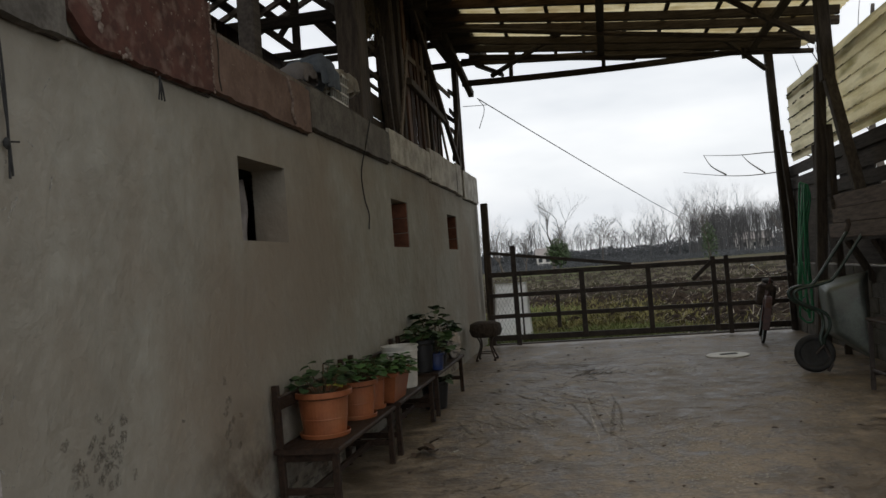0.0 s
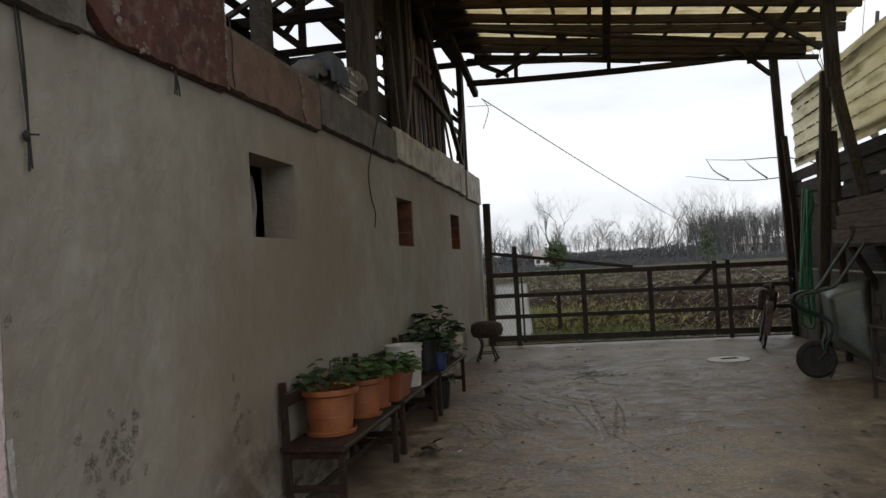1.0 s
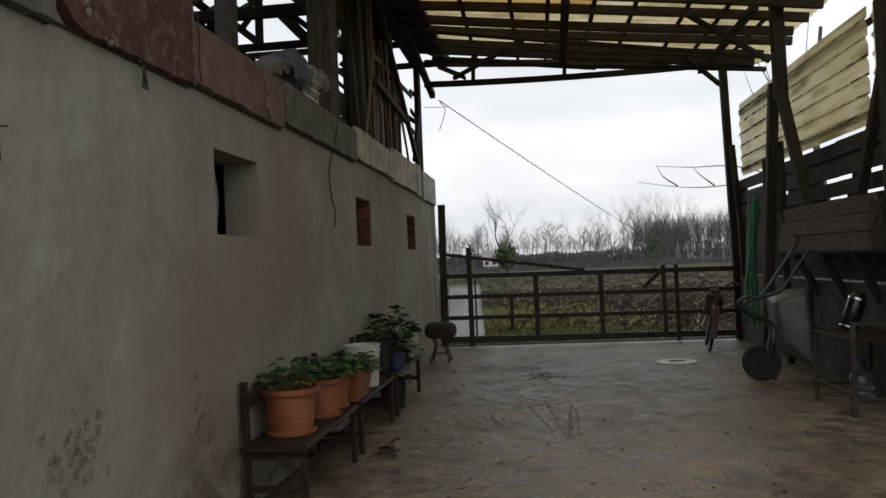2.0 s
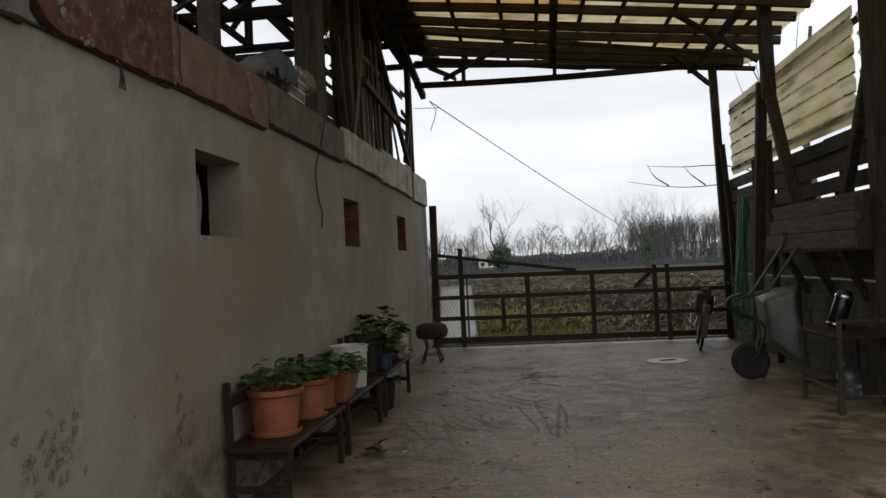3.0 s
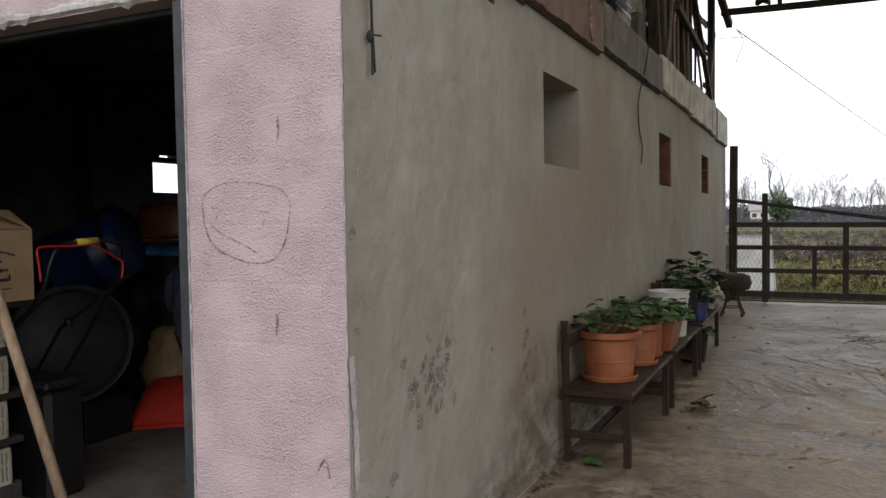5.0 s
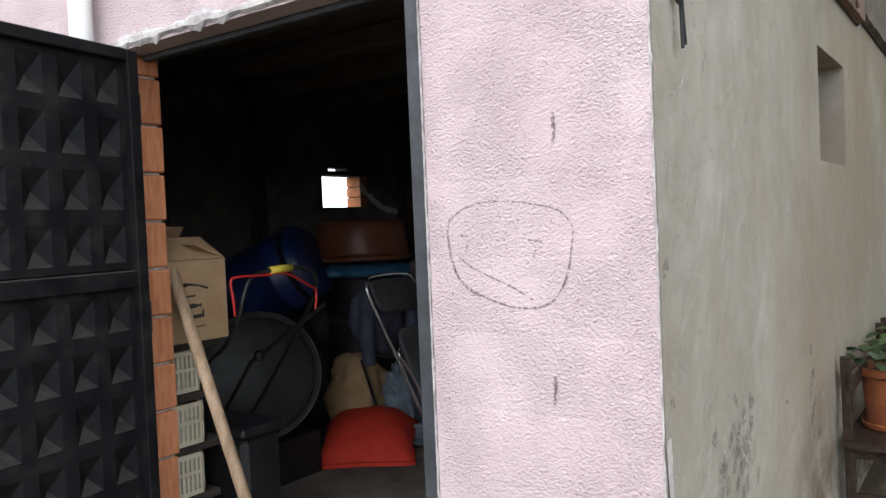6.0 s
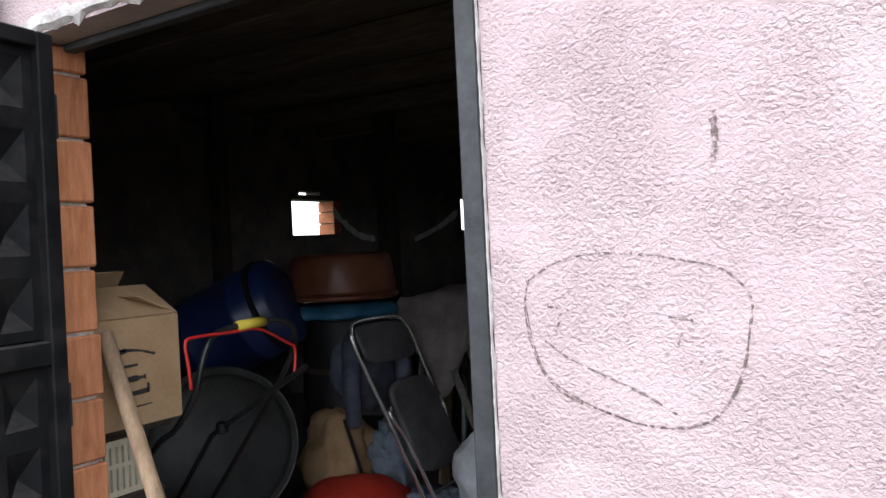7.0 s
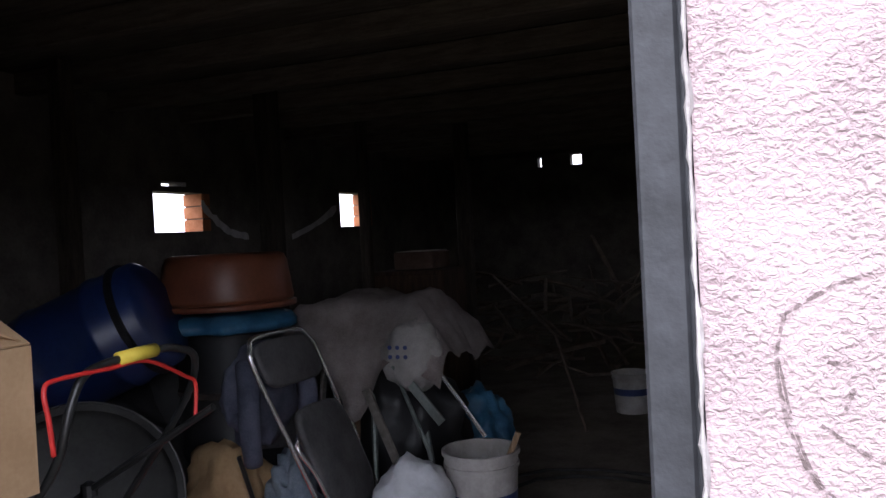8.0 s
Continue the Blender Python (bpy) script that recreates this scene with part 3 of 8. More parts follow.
# ---- yard roof: rafters down to the fence side, purlins, translucent sheets ----
roof_z = lambda x: 5.50 - 0.115 * x
yard_roof = thing("roof", "makeshift timber yard roof with translucent sheets", "roof", (0, 0, 0), kind="structure")
random.seed(5)
# the unseen near end is drawn out this far to shade the near wall
y = 1.4
while y < 11.6:
    b = 0.05 * random.uniform(-0.5, 1)
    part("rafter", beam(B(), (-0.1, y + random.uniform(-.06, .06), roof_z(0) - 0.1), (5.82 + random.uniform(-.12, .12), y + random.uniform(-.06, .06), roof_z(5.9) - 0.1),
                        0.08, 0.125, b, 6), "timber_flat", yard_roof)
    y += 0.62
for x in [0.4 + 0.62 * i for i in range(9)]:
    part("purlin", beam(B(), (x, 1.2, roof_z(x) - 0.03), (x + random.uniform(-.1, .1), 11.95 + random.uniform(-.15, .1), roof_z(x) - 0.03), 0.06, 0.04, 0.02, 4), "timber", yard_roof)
# dark boarded strip beside the loft, and crooked poles tied under the rafters
for i in range(4):
    x0 = -0.32 + 0.19 * i
    part("board", beam(B(), (x0, 1.2, roof_z(x0) + 0.02 + 0.006 * (i % 2)), (x0 + 0.03, 12.0 + random.uniform(-.1, .12), roof_z(x0) + 0.02 + 0.006 * (i % 2)), 0.21, 0.02, 0, 1, 0.003), "timber", yard_roof)
for x0, y0, x1, y1, w in ((-0.1, 9.6, 5.9, 10.5, 0.07), (0.2, 11.45, 3.1, 11.62, 0.10), (2.6, 11.55, 5.9, 11.3, 0.08)):
    part("pole", beam(B(), (x0, y0, roof_z(x0) - 0.24), (x1, y1, roof_z(x1) - 0.22), w, w, random.uniform(-.03, .05), 6, 0.02), "timber_flat", yard_roof)
for x0 in (2.46, 4.9):
    part("pole", beam(B(), (x0, 8.2, roof_z(x0) - 0.2), (x0 + 0.06, 11.9, roof_z(x0) - 0.17), 0.12, 0.07, 0.01, 4, 0.01), "timber", yard_roof)
# eave timbers at the field end
part("eave_beam", beam(B(), (0.0, 11.72, 4.85), (5.5, 11.78, 4.87), 0.09, 0.10, 0.05, 8), "timber_flat", yard_roof)
part("eave_beam", beam(B(), (0.0, 11.86, 5.28), (6.05, 11.9, 4.93), 0.08, 0.12, 0.03, 6), "timber_flat", yard_roof)
for x in (0.9, 2.55, 4.1):
    part("strut", beam(B(), (x, 11.8, 4.80 if x == 2.55 else 4.9), (x + 0.02, 11.8, roof_z(x)), 0.09, 0.07), "timber", yard_roof)
part("strut", beam(B(), (0.55, 11.8, 4.95), (1.9, 10.6, 5.25), 0.07, 0.07), "timber", yard_roof)
part("strut", beam(B(), (0.25, 11.82, 5.2), (0.75, 11.8, 4.95), 0.28, 0.05), "timber", yard_roof)
part("strut", beam(B(), (5.25, 11.8, 4.5), (4.4, 10.9, 4.92), 0.07, 0.07), "timber", yard_roof)
part("strut", beam(B(), (5.3, 9.0, 4.2), (4.2, 9.0, 4.95), 0.07, 0.07), "timber", yard_roof)


def corrugated(u0, u1, v0, v1, height, pitch, point):
    """A ribbed sheet; u runs across the ribs."""
    bm = B()
    nu = max(4, int((u1 - u0) / pitch * 6))
    cols = []
    for i in range(nu + 1):
        u = u0 + (u1 - u0) * i / nu
        ph = (u / pitch) % 1.0
        d = height * max(0.0, 1 - abs(ph - 0.5) * 5)
        cols.append([bm.verts.new(point(u, v, d)) for v in (v0, (v0 + v1) / 2, v1)])
    for c0, c1 in zip(cols, cols[1:]):
        for j in range(2):
            bm.faces.new((c0[j], c0[j + 1], c1[j + 1], c1[j]))
    return bm


M["roof_sheet_amber"] = sheet_material("amber_roof_sheet", (0.55, 0.3, 0.09), (0.72, 0.46, 0.17), 0.62, (0.25, 0.14, 0.05))
y = 1.2
while y < 12.0:
    w = 0.92
    y1 = min(y + w, 12.05)
    lift = 0.012 * random.random()
    for x0, x1 in ((0.28, 2.9), (2.85, 5.92)):
        x1e = x1 + random.uniform(-0.06, 0.05)
        part("roof_sheet", corrugated(y, y1 - random.choice((0.0, 0.0, 0.03)), x0, x1e, 0.025, 0.18,
             lambda u, v, d, lift=lift: (v, u, roof_z(v) + 0.015 + lift + d)), "roof_sheet_amber" if random.random() < 0.25 else "roof_sheet", yard_roof)
    y += w - 0.02

# ---- loft above the barn: open timber frame ----
loft = thing("loft_frame", "open dark timber loft frame above the barn", "timber frame", (0, 0, 3.06), kind="structure")


def loft_part(name, bm, mat, label=""):
    bmesh.ops.translate(bm, vec=(0, 0, -3.06), verts=bm.verts)
    return part(name, bm, mat, loft, label)


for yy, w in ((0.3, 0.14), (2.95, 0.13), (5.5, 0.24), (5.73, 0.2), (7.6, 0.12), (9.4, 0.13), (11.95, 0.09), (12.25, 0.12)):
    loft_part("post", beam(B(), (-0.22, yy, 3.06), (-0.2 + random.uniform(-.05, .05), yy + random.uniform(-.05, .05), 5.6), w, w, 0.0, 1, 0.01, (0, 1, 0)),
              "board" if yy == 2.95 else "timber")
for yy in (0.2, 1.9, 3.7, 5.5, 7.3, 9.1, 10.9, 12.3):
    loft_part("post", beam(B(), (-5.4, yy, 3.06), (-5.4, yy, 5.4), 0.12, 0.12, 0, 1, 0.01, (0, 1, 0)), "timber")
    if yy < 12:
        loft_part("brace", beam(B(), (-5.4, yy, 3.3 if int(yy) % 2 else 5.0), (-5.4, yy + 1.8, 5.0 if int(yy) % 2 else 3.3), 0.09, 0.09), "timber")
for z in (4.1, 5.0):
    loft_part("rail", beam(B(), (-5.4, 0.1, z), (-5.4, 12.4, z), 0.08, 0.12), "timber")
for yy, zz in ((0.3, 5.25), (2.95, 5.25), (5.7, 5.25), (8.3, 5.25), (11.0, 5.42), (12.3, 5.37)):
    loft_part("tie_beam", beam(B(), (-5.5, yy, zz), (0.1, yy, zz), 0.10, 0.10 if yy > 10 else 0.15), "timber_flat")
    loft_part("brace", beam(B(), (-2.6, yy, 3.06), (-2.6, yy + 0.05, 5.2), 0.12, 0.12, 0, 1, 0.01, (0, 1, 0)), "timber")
    loft_part("brace", beam(B(), (-0.3, yy + 0.1, 4.3), (-1.4, yy + 0.1, 5.2), 0.08, 0.08), "timber")
loft_part("rail", beam(B(), (-0.2, 0.2, 5.35), (-0.2, 12.4, 5.35), 0.14, 0.16), "timber")
loft_part("rail", beam(B(), (-0.1, 7.7, 4.03), (-0.14, 10.6, 3.94), 0.07, 0.09), "timber")
loft_part("brace", beam(B(), (-0.05, 10.2, 5.4), (0.1, 12.1, 4.72), 0.10, 0.12), "timber")
loft_part("brace", beam(B(), (-0.12, 8.0, 5.4), (-0.12, 11.4, 3.3), 0.07, 0.09), "timber")
loft_part("brace", beam(B(), (-0.16, 12.1, 4.6), (-0.16, 11.2, 3.4), 0.07, 0.08), "timber")
for i in range(8):
    yy = 6.9 + 0.47 * i
    lean = random.uniform(-0.35, 0.45)
    loft_part("plank", beam(B(), (-0.16 - 0.12 * (i % 2), yy, 3.1), (-0.2 - 0.1 * (i % 2), yy + lean, 4.2 + random.uniform(0.1, 1.1)), 0.17 if i % 3 else 0.06, 0.03, 0, 1, 0.004, (1, 0, 0)),
              "brown_board" if i % 3 else "board", "leaning brown plank" if i % 3 else "leaning grey batten")
for i in range(22):
    yy = 7.72 + 0.19 * i
    loft_part("plank", beam(B(), (-0.5 - 0.03 * (i % 2), yy, 3.06), (-0.5 - 0.03 * (i % 2), yy + random.uniform(-.02, .02), (5.75 if i < 18 else 5.1) + random.uniform(-0.2, 0.2)), 0.215, 0.025, 0, 1, 0.004, (1, 0, 0)),
              "brown_board", "old brown boarding")
# added rear partition: blocks the sky so the loft stays dark
for i in range(36):
    yy = 6.5 + 0.165 * i
    loft_part("plank", beam(B(), (-2.75, yy, 3.06), (-2.75, yy + 0.02, 5.2), 0.175 if i % 7 else 0.11, 0.025, 0, 1, 0.004, (1, 0, 0)), "brown_board", "old brown boarding")
for zz, w in ((3.24, 0.33), (3.57, 0.29), (3.812, 0.05), (3.97, 0.07), (4.31, 0.075), (4.74, 0.24), (4.98, 0.24), (5.22, 0.24)):
    loft_part("slat", beam(B(), (-0.38, 5.8, zz), (-0.4, 7.7, zz + 0.02), 0.03, w), "timber")
M["grey_batten"] = material("grey_batten", (0.09, 0.072, 0.058), (0.21, 0.172, 0.14), scale=4, rough=0.9, bump=0.4, grain=40, stretch=(8, 8, 0.8), vary=0.2)
for a, b, w in (((-0.13, 7.08, 3.1), (-0.17, 8.05, 4.65), 0.07), ((-0.16, 7.9, 3.1), (-0.2, 7.8, 4.5), 0.08), ((-0.12, 8.83, 3.1), (-0.16, 8.86, 5.2), 0.06),
                ((-0.14, 10.6, 3.1), (-0.18, 9.16, 5.1), 0.07), ((-0.2, 7.7, 4.46), (-0.2, 11.4, 4.58), 0.08), ((-0.18, 9.6, 3.1), (-0.2, 9.3, 4.4), 0.09)):
    loft_part("batten", beam(B(), a, b, w, 0.03, 0, 1, 0.004, (1, 0, 0)), "grey_batten", "leaning grey batten")
# roof truss across the loft
for a, b, w in (((-5.4, 9.9, 5.24), (0.0, 9.9, 5.24), 0.12), ((-4.9, 9.9, 5.84), (-0.8, 9.9, 5.84), 0.15), ((-2.45, 9.9, 5.24), (-2.43, 9.9, 6.8), 0.12), ((-2.16, 9.9, 5.86), (-1.55, 9.9, 5.2), 0.17),
                ((-1.55, 9.95, 5.24), (-0.6, 9.95, 5.9), 0.14), ((-3.0, 9.88, 5.76), (-2.38, 9.88, 5.24), 0.12), ((-2.54, 9.92, 5.84), (-2.78, 9.92, 5.54), 0.08), ((-3.4, 9.9, 5.24), (-3.9, 9.9, 5.84), 0.12)):
    loft_part("truss_beam", beam(B(), a, b, 0.08, w), "timber_flat")
loft_part("post", beam(B(), (-0.25, 7.28, 3.06), (-0.3, 7.33, 5.4), 0.2, 0.2, 0, 1, 0.01, (0, 1, 0)), "timber")
# broad back rail, added to block the sky low down
loft_part("rail", beam(B(), (-5.35, 0.1, 3.5), (-5.35, 12.4, 3.5), 0.06, 0.7), "timber")
for i in range(5):
    zz = 3.35 + 0.36 * i
    loft_part("slat", beam(B(), (-0.3, 11.9, zz), (-0.3, 12.4, zz + random.uniform(-.05, .05)), 0.03, 0.09), "timber")
for i in range(10):
    x0 = -5.3 + i * 0.52
    loft_part("slat", beam(B(), (x0, 12.35, 3.06), (x0 + random.uniform(-.1, .1), 12.35, 4.55), 0.12, 0.03, 0, 1, 0.004, (0, 1, 0)), "brown_board")
barn_roof = thing("barn_roof", "dark old pitched roof over the loft", "roof", (0, 0, 0), kind="structure")
part("slope", box(B(), 0, 3.4, -0.6, 12.9, 0, 0.08, 0.0, Matrix.Translation((0.35, 0, 5.52)) @ Matrix.Rotation(radians(180 + 26), 4, "Y") @ Matrix.Diagonal((1, 1, -1, 1))), "roof_tile", barn_roof)
WEST = Matrix.Translation((-5.95, 0, 5.52)) @ Matrix.Rotation(radians(-26), 4, "Y")
part("slope", box(B(), 0, 3.4, -0.6, 10.1, 0, 0.08, 0.0, WEST), "roof_tile", barn_roof)
# bare rafters and battens where the covering is gone
for yy in (10.35, 10.95, 11.55, 12.15):
    part("rafter", box(B(), 0, 3.4, yy, yy + 0.09, -0.02, 0.08, 0.01, WEST), "timber_flat", barn_roof)
for i in range(9):
    part("batten", box(B(), 0.15 + 0.38 * i, 0.32 + 0.38 * i, 10.0, 12.3, 0.085, 0.11, 0.004, WEST), "timber", barn_roof)
# hanging straw under the loft beams
M["straw"] = material("old_straw", (0.05, 0.04, 0.025), (0.13, 0.10, 0.06), scale=20, rough=0.95, bump=0.2)
bm = B()
for i in range(80):
    yy, xx = random.gauss(6.85 if i % 3 else 6.45, 0.22), -0.3 - random.random() * 0.14
    z1 = 5.1 - random.random() * 0.7
    z0 = max(z1 - random.uniform(0.25, 0.7), (4.32 if i % 4 else 3.7) + 0.2 * random.random())
    tube(bm, [(xx, yy, z1), (xx + random.uniform(-.05, .05), yy + random.uniform(-.1, .1), (z0 + z1) / 2), (xx + random.uniform(-.1, .1), yy + random.uniform(-.15, .15), z0)], 0.006, 3)
tagged(part("hanging_straw", bm, "straw"), "tangled old straw hanging in the loft", "straw", kind="stuff")

# ---- fence side of the yard ----
fence = thing("fence", "high weathered board fence with gaps on timber posts", "fence", (5.5, 7, 0))


def fence_part(name, bm, mat, label=""):
    bmesh.ops.translate(bm, vec=(-5.5, -7, 0), verts=bm.verts)
    return part(name, bm, mat, fence, label)


random.seed(11)
rows_ = ((1.16, 1.35), (1.354, 1.56), (1.565, 1.75), (1.754, 1.93), (1.935, 2.115), (2.15, 2.325), (2.375, 2.565), (2.615, 2.79))
for z, zt in rows_:
    h = zt - z
    for y0, y1 in ((1.0, 4.1), (4.12, 7.3), (7.32, 9.9), (9.92, 12.0)):
        dz = random.uniform(-0.004, 0.004)
        fence_part("board", beam(B(), (5.52, y0, z + h / 2 + dz), (5.52 + random.uniform(-.01, .01), y1, z + h / 2 + random.uniform(-.006, .006)), 0.025, h, 0, 1, 0.003), "board")
# second skin of boards behind, leaving only a few slits open
for z, gaps in ((2.1325, ((6.1, 6.62), (7.15, 7.8))), (2.35, ((6.12, 6.5), (6.98, 7.92), (9.3, 9.5))), (2.59, ((10.5, 11.5), (8.9, 9.0)))):
    at = 1.0
    for g0, g1 in tuple(sorted(gaps)) + ((12.0, 12.0),):
        fence_part("board", beam(B(), (5.55, at, z), (5.55, g0, z + 0.004), 0.02, 0.11, 0, 1, 0.003), "board")
        at = g1
for z in (1.352, 1.562, 1.752, 1.932):
    fence_part("board", beam(B(), (5.55, 1.0, z), (5.55, 12.0, z), 0.02, 0.07, 0, 1, 0.003), "board")
for a, b, w in (((5.42, 11.85, 0), (5.32, 11.85, 4.85), 0.13), ((5.52, 11.7, 0.9), (5.38, 11.7, 3.4), 0.09), ((4.98, 8.75, 0), (5.25, 8.73, 3.82), 0.13),
                ((5.25, 8.44, 3.55), (5.25, 8.45, 4.9), 0.16), ((5.25, 8.57, 0), (5.25, 8.58, 3.0), 0.08), ((5.25, 8.44, 3.66), (5.29, 7.66, 1.95), 0.13), ((5.32, 5.3, 0), (5.3, 5.3, 5.0), 0.2),
                ((5.35, 5.5, 3.4), (5.42, 6.6, 1.9), 0.1), ((5.35, 2.2, 0), (5.3, 2.2, 5.0), 0.16), ((5.4, 9.9, 0), (5.42, 9.9, 2.9), 0.09), ((5.35, 11.2, 1.1), (5.33, 11.2, 2.2), 0.08)):
    fence_part("post", beam(B(), a, b, w, w, 0, 1, 0.012, (0, 1, 0)), "timber")


M["cream_sheet_b"] = sheet_material("yellowed_sheet", (0.66, 0.56, 0.30), (0.84, 0.75, 0.48), 0.6, (0.20, 0.17, 0.05), rib=True)
for i, (y0, y1) in enumerate(((12.0, 9.2), (9.28, 6.5), (6.36, 3.6), (3.7, 0.9))):
    fence_part("ribbed_sheet", corrugated(2.875 - 0.01 * i, 4.16 - 0.01 * i, y0, y1, 0.032, 0.205,
               lambda u, v, d: (5.6 - d - 0.02 * math.sin(v), v, u)), ("cream_sheet", "cream_sheet_b")[i % 2], "grimy cream ribbed sheet")
rnd = random.Random(61)
bm = B()
for i in range(520):
    yy, k = rnd.uniform(6.5, 11.9), rnd.choice((14, 15, 16, 17, 17, 18, 19))
    a = rnd.uniform(0.02, 0.13)
    zz = (k + 0.62) * 0.205 + rnd.uniform(-0.006, 0.01)
    beam(bm, (5.585, yy, zz), (5.585, yy + a, zz + rnd.uniform(-.004, .004)), 0.02, rnd.uniform(0.004, 0.016), 0, 1, 0.001)
M["moss"] = material("dark_moss", (0.02, 0.018, 0.008), (0.06, 0.055, 0.02), scale=40, rough=0.95, bump=0.5)
tagged(fence_part("moss", bm, "moss", "dark moss and dirt caught along the ribs"), kind="stuff")
fence_part("rail", beam(B(), (5.64, 1, 3.0), (5.64, 12, 3.0), 0.05, 0.07), "timber")
fence_part("rail", beam(B(), (5.66, 1, 4.0), (5.66, 12, 4.0), 0.05, 0.07), "timber")

M["block"] = material("concrete_block", (0.05, 0.046, 0.038), (0.115, 0.105, 0.09), scale=6, rough=0.92, bump=0.5, grain=60, vary=0.15)
low_wall = tagged(part("wall_low", box(B(), 5.43, 5.6, 4.0, 12.0, 0.0, 1.13), "mortar"), "low rough concrete block wall under the fence", "wall", kind="structure")
bm = box(B(), -0.1, 0.1, -0.195, 0.195, -0.093, 0.093, 0.006)
block_me = bpy.data.meshes.new("block")
bm.to_mesh(block_me)
bm.free()
block_me.materials.append(M["block"])
for r in range(6):
    for c in range(20):
        yy = 4.2 + 0.4 * c + (0.2 if r % 2 else 0)
        if yy < 11.9:
            ob = new("block", block_me)
            ob.parent = low_wall
            ob.location = (5.512 + random.uniform(-.005, .005), yy, 0.095 + 0.19 * r)

# plank manger hung on the fence
M["manger_board"] = material("worn_trough_board", (0.045, 0.032, 0.024), (0.12, 0.088, 0.066), scale=4, rough=0.85, bump=0.5, grain=50, stretch=(8, 0.8, 8), vary=0.2)
manger = thing("manger", "weathered grey plank feed trough on the fence", "trough", (5.2, 6.85, 1.5))
for i in range(3):
    part("plank", beam(B(), (-0.12 + 0.04 * i, -1.4, 0.09 + 0.185 * i), (-0.12 + 0.04 * i, 1.4, 0.11 + 0.18 * i), 0.035, 0.175, 0, 1, 0.005), "manger_board", manger)
part("floor_plank", box(B(), -0.12, 0.28, -1.38, 1.38, -0.02, 0.02, 0.004), "board", manger)
for yy in (-1.4, 1.37):
    part("end_board", box(B(), -0.1, 0.28, yy, yy + 0.03, 0.0, 0.5, 0.004), "board", manger)
for yy in (-0.9, 0.0, 0.9):
    part("leg", beam(B(), (-0.08, yy, -0.02), (0.24, yy + 0.15, -0.55), 0.07, 0.07), "timber", manger)

# ---- gate to the field ----
gate = thing("field_gate", "dark welded metal field gate with cross rails", "gate", (0.2, 11.75, 0))


def gate_part(name, bm, label=""):
    bmesh.ops.translate(bm, vec=(-0.2, -11.75, 0), verts=bm.verts)
    return part(name, bm, "gate_metal", gate, label)


for z0, z1, t in ((1.31, 1.25, 0.085), (0.93, 0.90, 0.075), (0.55, 0.52, 0.075), (0.16, 0.13, 0.10)):
    gate_part("rail", beam(B(), (0.2, 11.75, z0), (5.38, 11.75, z1), 0.04, t, 0.0, 1, 0.004))
gate_part("rail", beam(B(), (0.2, 11.77, 1.72), (2.75, 11.77, 1.33), 0.04, 0.06))
for x, z0, z1, w in ((0.68, 0.02, 1.82, 0.09), (1.87, 0.1, 1.30, 0.09), (1.42, 0.3, 0.9, 0.07), (3.02, 0.1, 1.28, 0.085), (4.11, 0.1, 1.36, 0.08), (4.33, 0.02, 1.36, 0.075), (5.33, 0.02, 1.28, 0.07)):
    gate_part("upright", beam(B(), (x, 11.73, z0), (x, 11.73, z1), w, 0.045, 0, 1, 0.004, (0, 1, 0)))
gate_part("brace", beam(B(), (3.75, 11.72, 0.98), (4.12, 11.72, 1.3), 0.03, 0.07))
gate_post = tagged(part("gate_post", beam(B(), (0.14, 12.15, -0.1), (0.16, 12.2, 2.66), 0.13, 0.13, 0, 1, 0.012, (0, 1, 0)), "timber"),
                   "dark square timber gate post by the barn wall", "post")
tagged(part("kerb", box(B(), 0.2, 5.4, 12.052, 12.16, -0.11, 0.025, 0.015), "block"), "pale concrete sill under the gate", "kerb", kind="structure")

# ---- white sheet and wire mesh beyond the gate ----
M["white_sheet"] = sheet_material("dirty_white_sheet", (0.86, 0.86, 0.85), (0.95, 0.95, 0.94), 0.15, (0.66, 0.65, 0.62))
M["wire"] = material("galvanised_wire", (0.2, 0.2, 0.2), (0.32, 0.32, 0.32), scale=9, rough=0.5, metal=0.6, bump=0.0)
bm = B()
k = 14
g = [[bm.verts.new((0.02 + 0.66 * i / k + 0.13 * (1 - j / k) * i / k, 13.4 + 0.62 * j / k + 0.03 * noise.noise(Vector((i * 0.6, j * 0.6, 2))),
                    0.0 + 1.2 * j / k + 0.02 * noise.noise(Vector((i, 3, j * 0.2))))) for i in range(k + 1)] for j in range(k + 1)]
for j in range(k):
    for i in range(k):
        bm.faces.new((g[j][i], g[j][i + 1], g[j + 1][i + 1], g[j + 1][i]))
bmesh.ops.solidify(bm, geom=bm.faces[:], thickness=0.03)
tagged(part("white_board", bm, "white_sheet", smooth=True), "dirty white sheet leaning outside the gate", "sheet").location.z = -0.12
mesh_panel = thing("wire_mesh", "sagging diamond wire mesh behind the gate", "wire mesh", (0.4, 12.6, 0))
bm = B()
for i in range(-9, 12):
    for s in (1, -1):
        tube(bm, smooth_path([(-0.32 + 0.07 * i, 0, 0.0), (-0.32 + 0.07 * i + s * 0.3, 0.02, 0.6), (-0.32 + 0.07 * i + s * 0.6, 0, 1.2)], 2), 0.0022, 3)
geom = bm.verts[:] + bm.edges[:] + bm.faces[:]
bmesh.ops.bisect_plane(bm, geom=geom, plane_co=(0.3, 0, 0), plane_no=(1, 0, 0), clear_outer=True)
geom = bm.verts[:] + bm.edges[:] + bm.faces[:]
bmesh.ops.bisect_plane(bm, geom=geom, plane_co=(-0.35, 0, 0), plane_no=(-1, 0, 0), clear_outer=True)
part("mesh", bm, "wire", mesh_panel)
